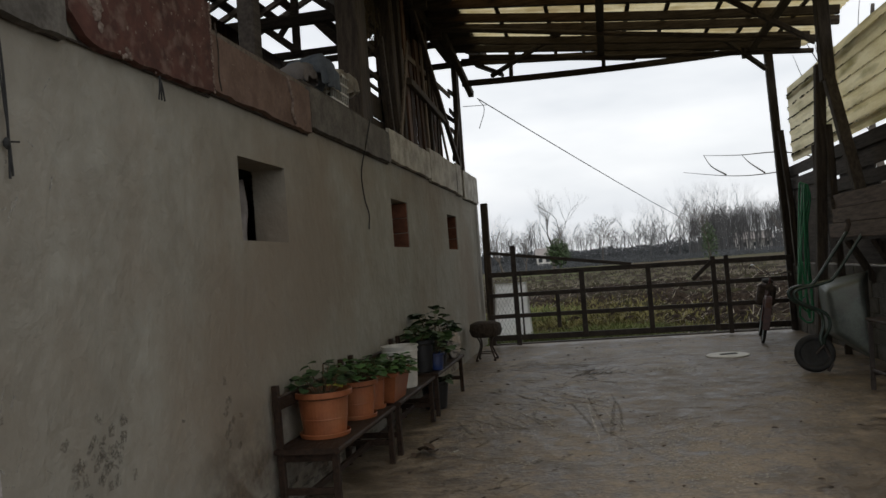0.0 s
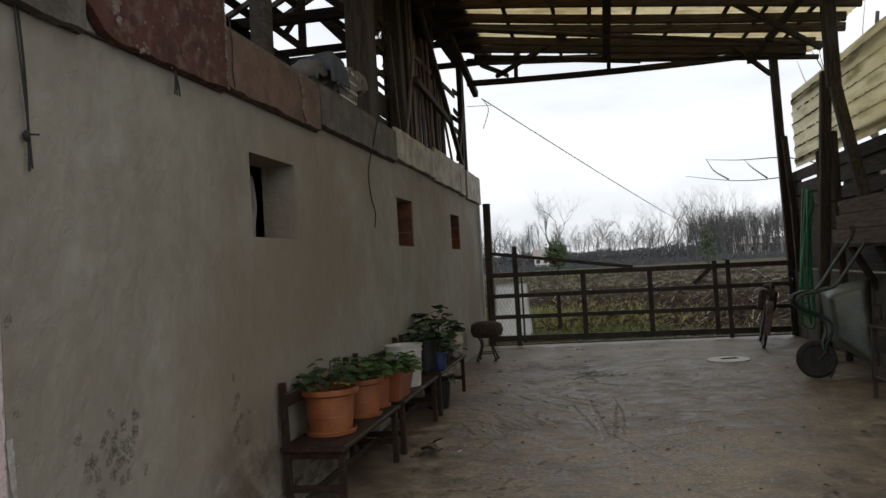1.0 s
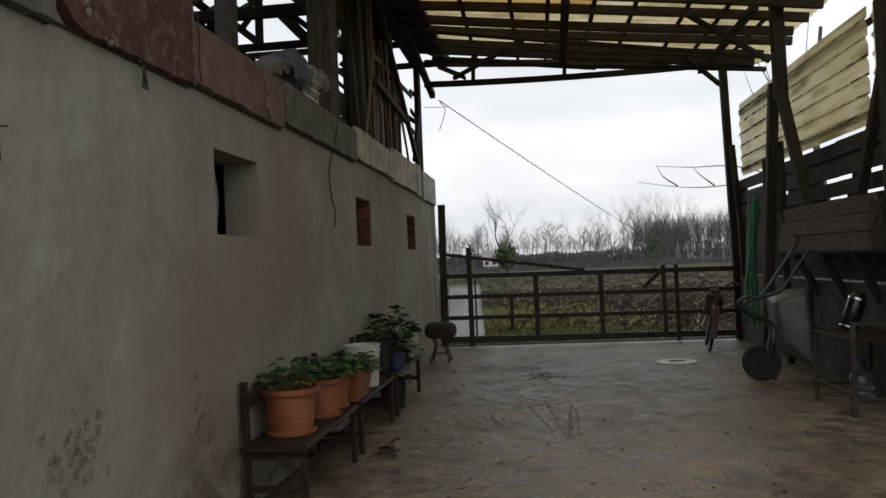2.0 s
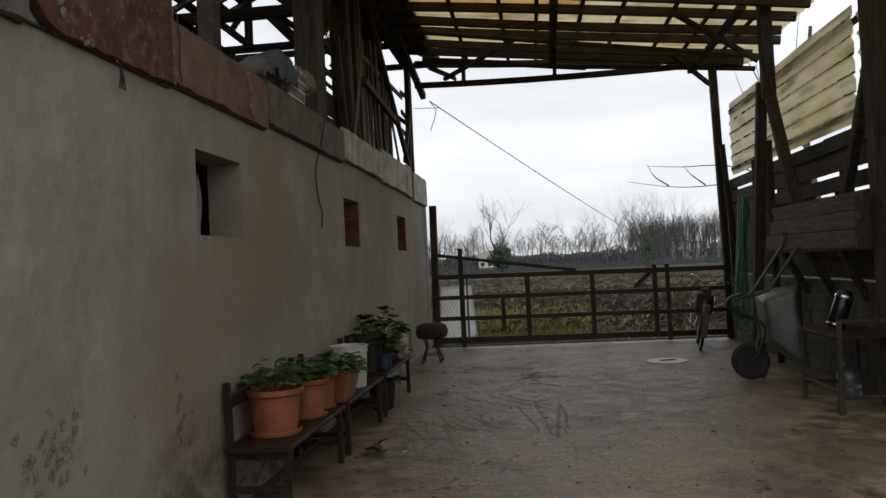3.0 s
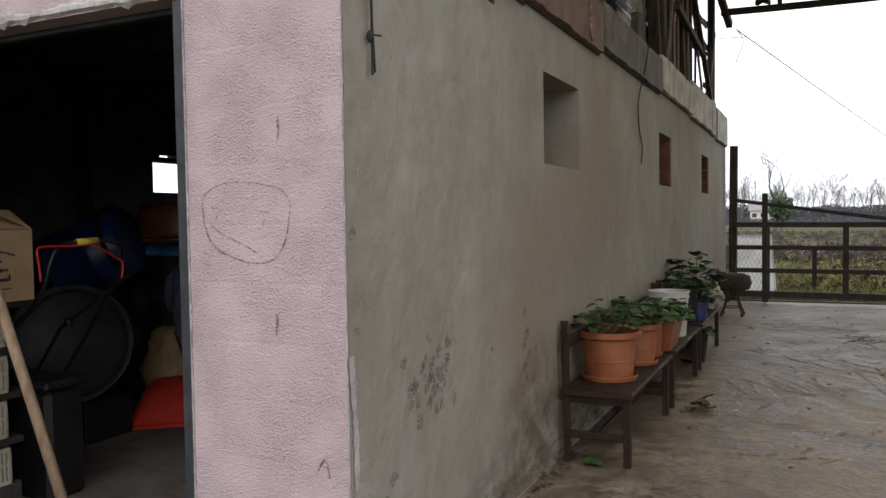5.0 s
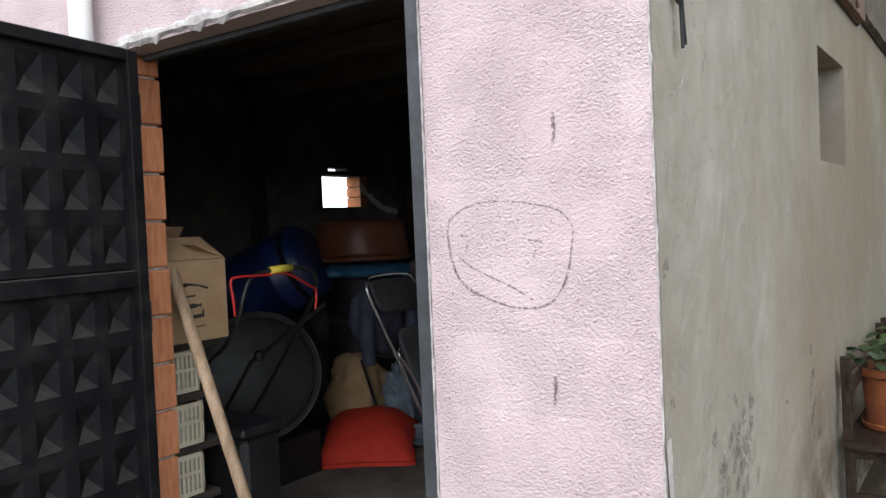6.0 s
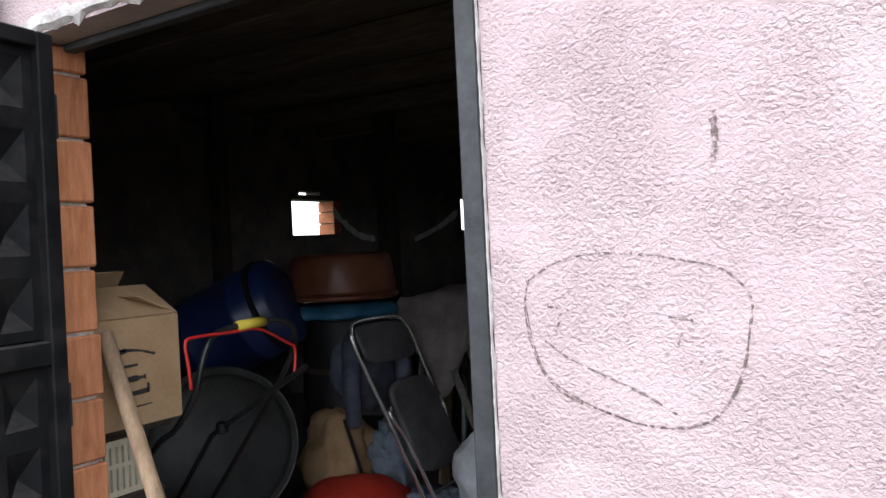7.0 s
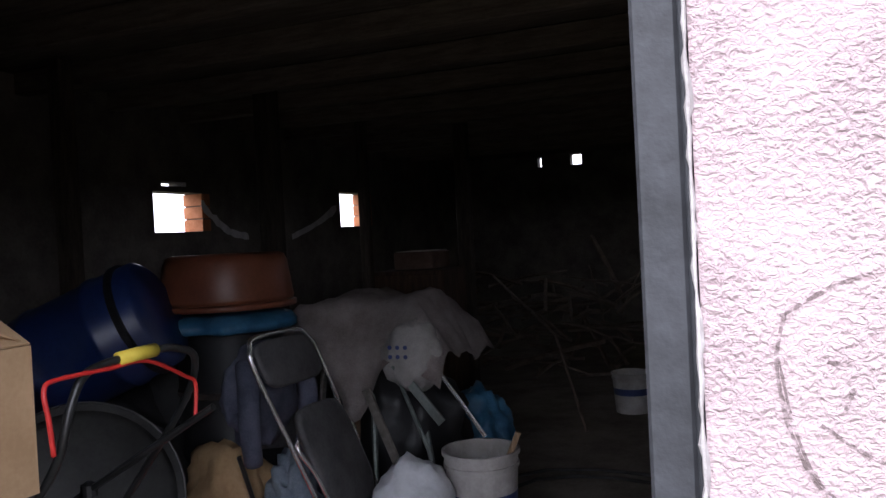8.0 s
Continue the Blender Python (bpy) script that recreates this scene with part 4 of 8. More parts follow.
for xx in (-0.35, 0.3):
    part("stake", tube(B(), [(xx, 0, -0.12), (xx, 0, 1.25)], 0.018, 6), "gate_metal", mesh_panel)

# ---- field surface ----
random.seed(3)
bm = B()
xs = np.concatenate([np.arange(-14, -4, 0.5), np.arange(-4, 13, 0.16), np.arange(13, 40, 0.6)])
ys = np.concatenate([np.arange(12.35, 26, 0.16), np.arange(26, 40, 0.4), np.arange(40, 76, 1.5)])


def soil(x, y):
    v = Vector((x, y, 0))
    amp = min(1.0, max(0.0, (y - 13.6) / 2.0))
    return ground_z + 0.03 + amp * (0.13 * noise.noise(v * 1.3) + 0.24 * noise.noise(v * 3.3) + 0.13 * noise.noise(v * 6.5) + 0.05 * math.sin(y * 4.2 + 0.4 * noise.noise(v * 0.5)))


gr = [[bm.verts.new((x, y, soil(x, y))) for x in xs] for y in ys]
for r0, r1 in zip(gr, gr[1:]):
    for k in range(len(xs) - 1):
        bm.faces.new((r0[k], r0[k + 1], r1[k + 1], r1[k]))
M["clods"] = material("ploughed_soil", (0.008, 0.0056, 0.0043), (0.042, 0.03, 0.021), scale=5, rough=0.95, bump=0.9, grain=30,
                      stain=(0.06, 0.07, 0.025), stain_scale=0.35, stain_amount=0.35, bump_dist=0.05, spec=0.05)
tagged(part("field", bm, "clods", smooth=True), "ploughed brown field with clods and stubble", "field", kind="structure")
M["stalk"] = material("dry_stalk", (0.12, 0.1, 0.075), (0.42, 0.37, 0.3), scale=9, rough=0.9, bump=0.0)
M["grass"] = material("winter_grass", (0.085, 0.11, 0.028), (0.21, 0.24, 0.075), scale=3, rough=0.8, bump=0.0)


def blades(name, mat, label, count, area, long, wide, lying):
    vs, fs = [], []
    for i in range(count):
        x, y = area()
        z = soil(x, y)
        a = random.uniform(0, 2 * math.pi)
        l_, w_ = random.uniform(*long), random.uniform(*wide)
        up = random.uniform(*lying)
        d = Vector((math.cos(a), math.sin(a), 0))
        s = Vector((-math.sin(a), math.cos(a), 0)) * w_
        p = Vector((x, y, z))
        q = p + d * l_ * math.cos(up) + Vector((0, 0, l_ * math.sin(up) + 0.01))
        k = len(vs)
        vs += [p - s, p + s, q + s * 0.4 + Vector((0, 0, w_)), q - s * 0.4]
        fs.append((k, k + 1, k + 2, k + 3))
    me = bpy.data.meshes.new(name)
    me.from_pydata([tuple(v) for v in vs], [], fs)
    me.materials.append(M[mat])
    tagged(new(name, me), label, name.replace("_", " "), kind="stuff")


blades("stubble", "stalk", "scattered dry stalks and stubble on the field", 5500,
       lambda: (random.uniform(-8, 20), 13 + 32 * random.random() ** 1.6), (0.08, 0.4), (0.005, 0.014), (0.0, 0.5))
blades("grass", "grass", "low green grass along the field edge", 15000,
       lambda: random.choice(((random.gauss(1.6, 0.9), 12.4 + abs(random.gauss(0, 0.7))), (random.gauss(0.5, 0.6), random.gauss(18.5, 1.2)), (random.gauss(2.4, 0.5), random.gauss(13.6, 0.5)))), (0.07, 0.2), (0.006, 0.013), (0.4, 1.3))
M["olive_grass"] = material("yellowed_olive_grass", (0.10, 0.09, 0.028), (0.2, 0.175, 0.06), scale=2, rough=0.9, bump=0.0)
blades("weeds", "olive_grass", "yellowed olive weeds spread over the field's near corner", 9000,
       lambda: (random.gauss(1.6, 1.5), 14 + abs(random.gauss(0, 4.5))), (0.06, 0.2), (0.008, 0.02), (0.1, 1.0))
M["dull_grass"] = material("dull_far_grass", (0.06, 0.055, 0.03), (0.13, 0.125, 0.07), scale=1, rough=0.95, bump=0.0)
blades("dry_grass", "dull_grass", "straw-coloured tufts at the field's far edge", 2500,
       lambda: (random.uniform(-12, 26), random.uniform(38, 70)), (0.1, 0.35), (0.01, 0.03), (0.6, 1.4))

# ---- trees ----
M["bark"] = material("winter_bark", (0.07, 0.06, 0.05), (0.16, 0.14, 0.12), scale=6, rough=0.95, bump=0.3)
# far copy of the bark, greyed in its base colour for distance haze
M["far_bark"] = material("haze_grey_twigs", (0.07, 0.069, 0.07), (0.13, 0.13, 0.131), scale=0.5, rough=0.95, bump=0.0)
M["ivy"] = material("ivy_leaf", (0.02, 0.04, 0.012), (0.06, 0.09, 0.03), scale=6, rough=0.6, bump=0.0)


def limbs(base, height, seed, levels=4, spread=0.55, first=0.22, thick=0.022, kids=4):
    """Tapered bare limbs: lists of vertices and faces, trunk and crown apart."""
    rnd = random.Random(seed)
    out = {"trunk": ([], []), "crown": ([], [])}

    def stick(which, a, b, r0, r1, sides):
        vs, fs = out[which]
        d = (b - a).normalized()
        u = d.orthogonal().normalized()
        v = d.cross(u)
        k = len(vs)
        for p, r in ((a, r0), (b, r1)):
            for j in range(sides):
                t = 2 * math.pi * j / sides
                vs.append(tuple(p + u * r * math.cos(t) + v * r * math.sin(t)))
        for j in range(sides):
            fs.append((k + j, k + (j + 1) % sides, k + sides + (j + 1) % sides, k + sides + j))

    def grow(p, d, length, r, level, lift):
        n_ = 7 if level == 0 else 3
        bend = 0.10 if level == 0 else 0.22
        for i in range(n_):
            d = (d + Vector((rnd.uniform(-1, 1), rnd.uniform(-1, 1), rnd.uniform(-0.3, 0.6))) * bend).normalized()
            q = p + d * length / n_
            r1 = max(r * (0.86 if level == 0 else 0.75), 0.5 * twig)
            stick("trunk" if level == 0 else "crown", p, q, r, r1, 6 if level == 0 else (4 if level == 1 else 3))
            p, r = q, r1
            if level < levels and (level > 0 or i >= 2):
                for _ in range(kids if level else 2):
                    a_ = rnd.uniform(0, 2 * math.pi)
                    side = Vector((math.cos(a_), math.sin(a_), rnd.uniform(0.0, lift)))
                    out_len = length * rnd.uniform(0.35, 0.6) * (1.0 - 0.08 * i if level == 0 else 1.0)
                    grow(p, (d * (1 - spread) + side.normalized() * spread).normalized(), out_len, max(r * 0.5, twig), level + 1, lift)

    twig = height * 0.0016
    grow(Vector(base), Vector((0, 0, 1)), height * 0.84, height * thick, 0, 0.7)
    return out


def mesh_of(name, vs, fs, mat, parent=None):
    me = bpy.data.meshes.new(name)
    me.from_pydata(vs, [], fs)
    me.materials.append(M[mat])
    ob = new(name, me)
    if parent:
        ob.parent = parent
    return ob


def bare_tree(x, y, height, seed, label, levels=4, spread=0.55, kids=3):
    t = thing("tree", label, "tree", (x, y, ground_z))
    for which, (vs, fs) in limbs((0, 0, 0), height, seed, levels, spread, thick=0.014, kids=kids).items():
        mesh_of(which, vs, fs, "bark", t)
    return t


def forked_tree(x, y, height, seed, label, levels=6, trunk_share=0.26, mat="bark"):
    """A bare tree whose trunk splits low into long, wide, curving limbs."""
    rnd = random.Random(seed)
    t = thing("tree", label, "tree", (x, y, ground_z))
    out = {"trunk": ([], []), "crown": ([], [])}

    def stick(which, a, b, r0, r1, sides):
        vs, fs = out[which]
        d = (b - a).normalized()
        u = d.orthogonal().normalized()
        v = d.cross(u)
        k = len(vs)
        for p, r in ((a, r0), (b, r1)):
            vs.extend(tuple(p + u * r * math.cos(2 * math.pi * j / sides) + v * r * math.sin(2 * math.pi * j / sides)) for j in range(sides))
        fs.extend((k + j, k + (j + 1) % sides, k + sides + (j + 1) % sides, k + sides + j) for j in range(sides))

    def grow(p, d, length, r, level):
        for i in range(3):
            d = (d + Vector((rnd.gauss(0, 0.1), rnd.gauss(0, 0.1), 0.05 if level else 0.0))).normalized()
            q = p + d * length / 3
            stick("crown" if level else "trunk", p, q, r, r * 0.86, 6 if level < 2 else 3)
            p, r = q, r * 0.88
            if level > 1 and level < levels and i < 2 and rnd.random() < 0.7:
                side = Vector((rnd.gauss(0, 1), rnd.gauss(0, 1), rnd.gauss(0.3, 0.6))).normalized()
                grow(p, (d * 0.55 + side * 0.6).normalized(), length * 0.5, r * 0.45, max(level + 2, levels - 1))
        if level < levels:
            for k in range(rnd.choice((3, 4)) if level == 0 else rnd.choice((2, 2, 3))):
                side = Vector((rnd.gauss(0, 1), rnd.gauss(0, 1), rnd.gauss(0, 0.35))).normalized()
                bend = rnd.uniform(0.4, 0.75) if level == 0 else rnd.uniform(0.3, 0.65)
                grow(p, (d + side * bend).normalized(), length * (0.95 if level == 0 else rnd.uniform(0.62, 0.86)), r * (0.62 if k else 0.74), level + 1)

    grow(Vector((0, 0, 0)), Vector((rnd.uniform(-.06, .06), rnd.uniform(-.06, .06), 1)), height * trunk_share, height * 0.027, 0)
    for which, (vs, fs) in out.items():
        mesh_of(which, vs, fs, mat, t)
    return t


def leaf_cloud(name, mat, centre, radii, count, size, seed, parent=None):
    rnd = random.Random(seed)
    vs, fs = [], []
    for i in range(count):
        d = Vector((rnd.gauss(0, 1), rnd.gauss(0, 1), rnd.gauss(0, 1))).normalized() * (rnd.random() ** 0.4)
        s = 1 + 0.5 * noise.noise(d * 2.2 + Vector((seed, 0, 0)))
        p = Vector(centre) + Vector((d.x * radii[0], d.y * radii[1], d.z * radii[2])) * s
        u = Vector((rnd.gauss(0, 1), rnd.gauss(0, 1), rnd.gauss(0, 1))).normalized()
        v = u.orthogonal().normalized()
        w = size * rnd.uniform(0.5, 1.2)
        k = len(vs)
        vs += [tuple(p - u * w), tuple(p + v * w * 0.6), tuple(p + u * w), tuple(p - v * w * 0.6)]
        fs.append((k, k + 1, k + 2, k + 3))
    return mesh_of(name, vs, fs, mat, parent)


forked_tree(-1.9, 78, 8.6, 4, "tall bare winter tree with wide forked limbs")
forked_tree(-7.4, 80, 6.4, 14, "bare winter tree with fine spreading twigs")
forked_tree(-5.4, 84, 4.6, 17, "low bare winter tree with fine twigs")
ivy_tree = forked_tree(-1.2, 72, 4.6, 8, "small bare tree thickly wrapped in dark ivy", 5)
leaf_cloud("ivy", "ivy", (0, 0, 2.1), (1.15, 1.1, 1.2), 1300, 0.15, 5, ivy_tree)
thick = forked_tree(15.0, 90, 6.6, 21, "dark bare tree with dense climbing growth")
leaf_cloud("ivy", "ivy", (0, 0, 2.4), (0.9, 0.9, 2.2), 700, 0.15, 6, thick)
forked_tree(23.5, 88, 7.2, 31, "bare winter tree at the edge of the wood")
bare_tree(3.4, 120, 7.0, 41, "slender bare winter tree in the distance", 3, 0.5)
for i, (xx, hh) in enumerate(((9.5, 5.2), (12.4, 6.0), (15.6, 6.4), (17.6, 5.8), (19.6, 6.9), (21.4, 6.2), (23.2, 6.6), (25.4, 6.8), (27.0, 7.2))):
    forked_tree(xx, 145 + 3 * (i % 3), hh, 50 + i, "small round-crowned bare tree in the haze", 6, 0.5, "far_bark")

rnd = random.Random(77)
vs, fs = [], []
for i in range(720):
    if i < 440:
        x, y, h = rnd.uniform(22, 62), rnd.uniform(140, 175), rnd.uniform(7, 9.2)
    else:
        x, y, h = rnd.uniform(-60, 48), rnd.uniform(200, 290), rnd.choice((rnd.uniform(6, 9), rnd.uniform(8, 13)))
    for v_, f_ in limbs((x, y, ground_z), h, 1000 + i, 2, 0.32 if i < 440 else 0.5, thick=0.011, kids=2 if i < 440 else 3).values():
        k = len(vs)
        vs += v_
        fs += [tuple(j + k for j in f) for f in f_]
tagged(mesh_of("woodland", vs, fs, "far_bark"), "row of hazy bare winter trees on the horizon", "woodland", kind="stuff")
# blue-grey of the distance haze is put into the scrub colour
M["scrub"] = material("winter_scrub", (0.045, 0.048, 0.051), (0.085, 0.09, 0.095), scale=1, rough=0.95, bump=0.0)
rnd = random.Random(8)
vs, fs = [], []
for i in range(95000):
    far = rnd.random()
    if far < 0.72:
        x, y, top = rnd.uniform(-70, 70), rnd.uniform(185, 215), 5.0
    else:
        x, y, top = rnd.uniform(-30, 55), rnd.uniform(120, 150), 1.3
    hmax = top * (0.55 + 0.8 * abs(noise.noise(Vector((x * 0.12, y * 0.05, 0)))))
    p = Vector((x, y, ground_z + hmax * rnd.random() ** 1.7))
    u = Vector((rnd.gauss(0, 0.5), rnd.gauss(0, 0.5), rnd.gauss(0, 1))).normalized()
    v, w = u.orthogonal().normalized(), (0.36 if far < 0.72 else 0.18) * rnd.uniform(0.5, 1.3)
    k = len(vs)
    vs += [tuple(p - u * w), tuple(p + v * w * 0.35), tuple(p + u * w), tuple(p - v * w * 0.35)]
    fs.append((k, k + 1, k + 2, k + 3))
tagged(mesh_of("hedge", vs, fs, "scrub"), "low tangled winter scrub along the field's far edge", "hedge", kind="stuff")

# distant houses
M["render_white"] = material("pale_house_render", (0.5, 0.48, 0.45), (0.65, 0.63, 0.6), scale=2, rough=0.9, bump=0.1)
M["house_roof"] = material("faded_house_roof", (0.2, 0.18, 0.17), (0.3, 0.27, 0.255), scale=2, rough=0.9, bump=0.1)
M["dark_glass"] = material("dark_window", (0.03, 0.035, 0.04), (0.05, 0.055, 0.06), scale=2, rough=0.2, bump=0.0)


def house(x, y, w, d, h, label):
    t = thing("house", label, "house", (x, y, ground_z))
    part("wall", box(B(), -w / 2, w / 2, -d / 2, d / 2, 0, h), "render_white", t)
    bm = B()
    a = [bm.verts.new(p) for p in ((-w / 2 - .4, -d / 2 - .4, h), (w / 2 + .4, -d / 2 - .4, h), (w / 2 + .4, d / 2 + .4, h), (-w / 2 - .4, d / 2 + .4, h))]
    b = [bm.verts.new(p) for p in ((-w / 2 - .4, 0, h + d * 0.3), (w / 2 + .4, 0, h + d * 0.3))]
    for f in ((a[0], a[1], b[1], b[0]), (a[2], a[3], b[0], b[1]), (a[1], a[2], b[1]), (a[3], a[0], b[0]), (a[3], a[2], a[1], a[0])):
        bm.faces.new(f)
    part("roof", bm, "house_roof", t)
    for i in range(3):
        xx = -w / 2 + w * (i + 0.5) / 3
        part("window", box(B(), xx - 0.45, xx + 0.45, -d / 2 - 0.03, -d / 2 + 0.1, h * 0.4, h * 0.75), "dark_glass", t)


house(-8.2, 178, 5, 6, 2.4, "small pale house with a faded roof, far off")
house(37, 182, 7, 6, 2.6, "long pale house among bare trees, far off")
house(46, 180, 5, 5, 2.2, "pale house with a low roof, far off")

# ---- things in the yard ----
M["terracotta"] = material("terracotta_plastic", (0.21, 0.064, 0.024), (0.30, 0.10, 0.038), scale=5, rough=0.5, bump=0.12, grain=50, stain=(0.25, 0.12, 0.06), stain_scale=4, stain_amount=0.4, vary=0.08)
M["soil_dark"] = material("potting_soil", (0.02, 0.015, 0.01), (0.06, 0.045, 0.03), scale=30, rough=0.95, bump=0.8)
M["leaf"] = material("geranium_leaf", (0.022, 0.058, 0.014), (0.068, 0.145, 0.038), scale=6, rough=0.55, bump=0.2, vary=0.2)
M["leaf_dark"] = material("dark_leaf", (0.014, 0.034, 0.011), (0.042, 0.08, 0.027), scale=6, rough=0.5, bump=0.2, vary=0.2)
M["leaf_yellow"] = material("yellowed_leaf", (0.25, 0.24, 0.03), (0.4, 0.36, 0.06), scale=8, rough=0.6, bump=0.2)
M["stem"] = material("brown_stem", (0.08, 0.06, 0.035), (0.16, 0.12, 0.07), scale=20, rough=0.85, bump=0.2)
M["white_plastic"] = material("scuffed_white_plastic", (0.42, 0.41, 0.375), (0.58, 0.57, 0.52), scale=6, rough=0.45, bump=0.1, stain=(0.35, 0.32, 0.27), stain_scale=5, stain_amount=0.5)
M["blue_plastic"] = material("blue_plastic", (0.010, 0.022, 0.085), (0.019, 0.04, 0.145), scale=4, rough=0.35, bump=0.08, stain=(0.05, 0.055, 0.08), stain_scale=4)
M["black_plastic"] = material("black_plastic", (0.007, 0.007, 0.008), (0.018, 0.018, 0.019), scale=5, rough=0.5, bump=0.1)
M["galv"] = material("galvanised_sheet", (0.09, 0.105, 0.098), (0.185, 0.21, 0.195), scale=5, rough=0.45, metal=0.5, bump=0.15, stain=(0.12, 0.115, 0.10), stain_scale=3, rough_var=0.12)
M["green_hose"] = material("green_hose", (0.01, 0.12, 0.05), (0.03, 0.22, 0.10), scale=9, rough=0.4, bump=0.1)
M["chrome"] = material("worn_chrome", (0.5, 0.5, 0.5), (0.68, 0.68, 0.68), scale=20, rough=0.2, metal=1.0, bump=0.05)
M["dark_red"] = material("dark_red_paint", (0.035, 0.012, 0.011), (0.075, 0.026, 0.023), scale=9, rough=0.45, bump=0.1)
M["chair_chrome"] = material("bright_chair_tube", (0.7, 0.7, 0.71), (0.85, 0.85, 0.86), scale=20, rough=0.2, metal=0.85, bump=0.05)
M["rubber"] = M["shadow_rubber"]
M["cloth_blue"] = material("faded_blue_cloth", (0.12, 0.145, 0.18), (0.21, 0.245, 0.29), scale=9, rough=0.95, bump=0.5, grain=120)
M["cloth_pale"] = material("pale_cloth", (0.3, 0.27, 0.22), (0.43, 0.40, 0.34), scale=9, rough=0.95, bump=0.5, grain=120)
M["cloth_grey"] = material("dusty_grey_cloth", (0.17, 0.15, 0.145), (0.29, 0.265, 0.255), scale=5, rough=0.95, bump=0.5, grain=120)
M["iron"] = material("rusted_iron", (0.025, 0.02, 0.017), (0.07, 0.05, 0.04), scale=14, rough=0.75, bump=0.3)
cm = bpy.data.materials.new("charcoal_mark")
cm.use_nodes = True
cn, clk = cm.node_tree.nodes, cm.node_tree.links
cn["Principled BSDF"].inputs["Base Color"].default_value = (0.085, 0.062, 0.056, 1)
cn["Principled BSDF"].inputs["Roughness"].default_value = 0.95
ctc, cno, crp, ctr, cmx = (cn.new(k) for k in ("ShaderNodeTexCoord", "ShaderNodeTexNoise", "ShaderNodeValToRGB", "ShaderNodeBsdfTransparent", "ShaderNodeMixShader"))
cno.inputs["Scale"].default_value, cno.inputs["Detail"].default_value = 130, 4
crp.color_ramp.elements[0].position, crp.color_ramp.elements[1].position = 0.38, 0.56
crp.color_ramp.elements[1].color = (0.72, 0.72, 0.72, 1)
clk.new(ctc.outputs["Object"], cno.inputs["Vector"])
clk.new(cno.outputs["Fac"], crp.inputs[0])
clk.new(crp.outputs[0], cmx.inputs[0])
clk.new(ctr.outputs[0], cmx.inputs[1])
clk.new(cn["Principled BSDF"].outputs[0], cmx.inputs[2])
clk.new(cmx.outputs[0], cn["Material Output"].inputs[0])
M["char"] = cm
sm = cm.copy()
sm.name = "mud_smear"
sm.node_tree.nodes["Principled BSDF"].inputs["Base Color"].default_value = (0.10, 0.085, 0.065, 1)
for nd in sm.node_tree.nodes:
    if nd.type == "VALTORGB":
        nd.color_ramp.elements[1].color = (0.4, 0.4, 0.4, 1)
    if nd.type == "TEX_NOISE":
        nd.inputs["Scale"].default_value = 70
M["smear"] = sm
mud = sm.copy()
mud.name = "trodden_mud"
mud.node_tree.nodes["Principled BSDF"].inputs["Base Color"].default_value = (0.07, 0.055, 0.04, 1)
for nd in mud.node_tree.nodes:
    if nd.type == "VALTORGB":
        nd.color_ramp.elements[1].color = (0.42, 0.42, 0.42, 1)
    if nd.type == "TEX_NOISE":
        nd.inputs["Scale"].default_value = 30
M["mud"] = mud
ps = sm.copy()
ps.name = "pale_trowel_smear"
ps.node_tree.nodes["Principled BSDF"].inputs["Base Color"].default_value = (0.4, 0.4, 0.37, 1)
M["pale_smear"] = ps


def strip(bm, pts, w, across, n=6, lift=(0, 0, 0)):
    """A flat stroke of uneven width lying on a surface."""
    path = smooth_path(pts, n)
    prev = None
    a = Vector(across)
    for i, p in enumerate(path):
        d = (path[min(i + 1, len(path) - 1)] - path[max(i - 1, 0)]).normalized()
        s = d.cross(a).normalized() * w * (0.7 + 0.5 * noise.noise(Vector((i * 0.8, p.x * 9, p.z * 9))))
        cur = (bm.verts.new(p + s + Vector(lift)), bm.verts.new(p - s + Vector(lift)))
        if prev:
            bm.faces.new((prev[0], cur[0], cur[1], prev[1]))
        prev = cur
    return bm


def pink_mark(name, pts, w, label):
    ob = part(name, strip(B(), [(x, -0.004, z) for x, z in pts], w, (0, 1, 0), 10), "char")
    ob.visible_shadow = False
    ob.parent = doodle
    if label:
        ob["label"] = label


doodle = thing("wall_doodle", "rough charcoal loop scribbled on the pink wall", "drawing", (0, 0, 0))
loop = [(-0.60, 1.585), (-0.612, 1.53), (-0.60, 1.46), (-0.575, 1.405), (-0.53, 1.37), (-0.46, 1.345), (-0.40, 1.333), (-0.33, 1.335), (-0.28, 1.36),
        (-0.245, 1.42), (-0.228, 1.49), (-0.225, 1.545), (-0.26, 1.585), (-0.32, 1.605), (-0.40, 1.618), (-0.48, 1.622), (-0.55, 1.61), (-0.605, 1.575)]
pink_mark("outline", [(x + 0.006 * noise.noise(Vector((x * 30, z * 30, 0))), z + 0.006 * noise.noise(Vector((x * 30, z * 30, 9)))) for x, z in loop], 0.0029, "")
pink_mark("outline", [(x + 0.004 + 0.009 * noise.noise(Vector((x * 21, z * 21, 4))), z + 0.009 * noise.noise(Vector((x * 21, z * 21, 7)))) for x, z in loop[1:11]], 0.002, "")
pink_mark("stroke", [(-0.575, 1.47), (-0.53, 1.44), (-0.46, 1.41), (-0.40, 1.385), (-0.345, 1.355)], 0.003, "")
for x, z in ((-0.545, 1.525), (-0.33, 1.508)):
    pink_mark("dash", [(x - 0.022, z + 0.006), (x + 0.018, z)], 0.003, "")
    pink_mark("dash", [(x, z - 0.02), (x - 0.008, z - 0.04)], 0.003, "")
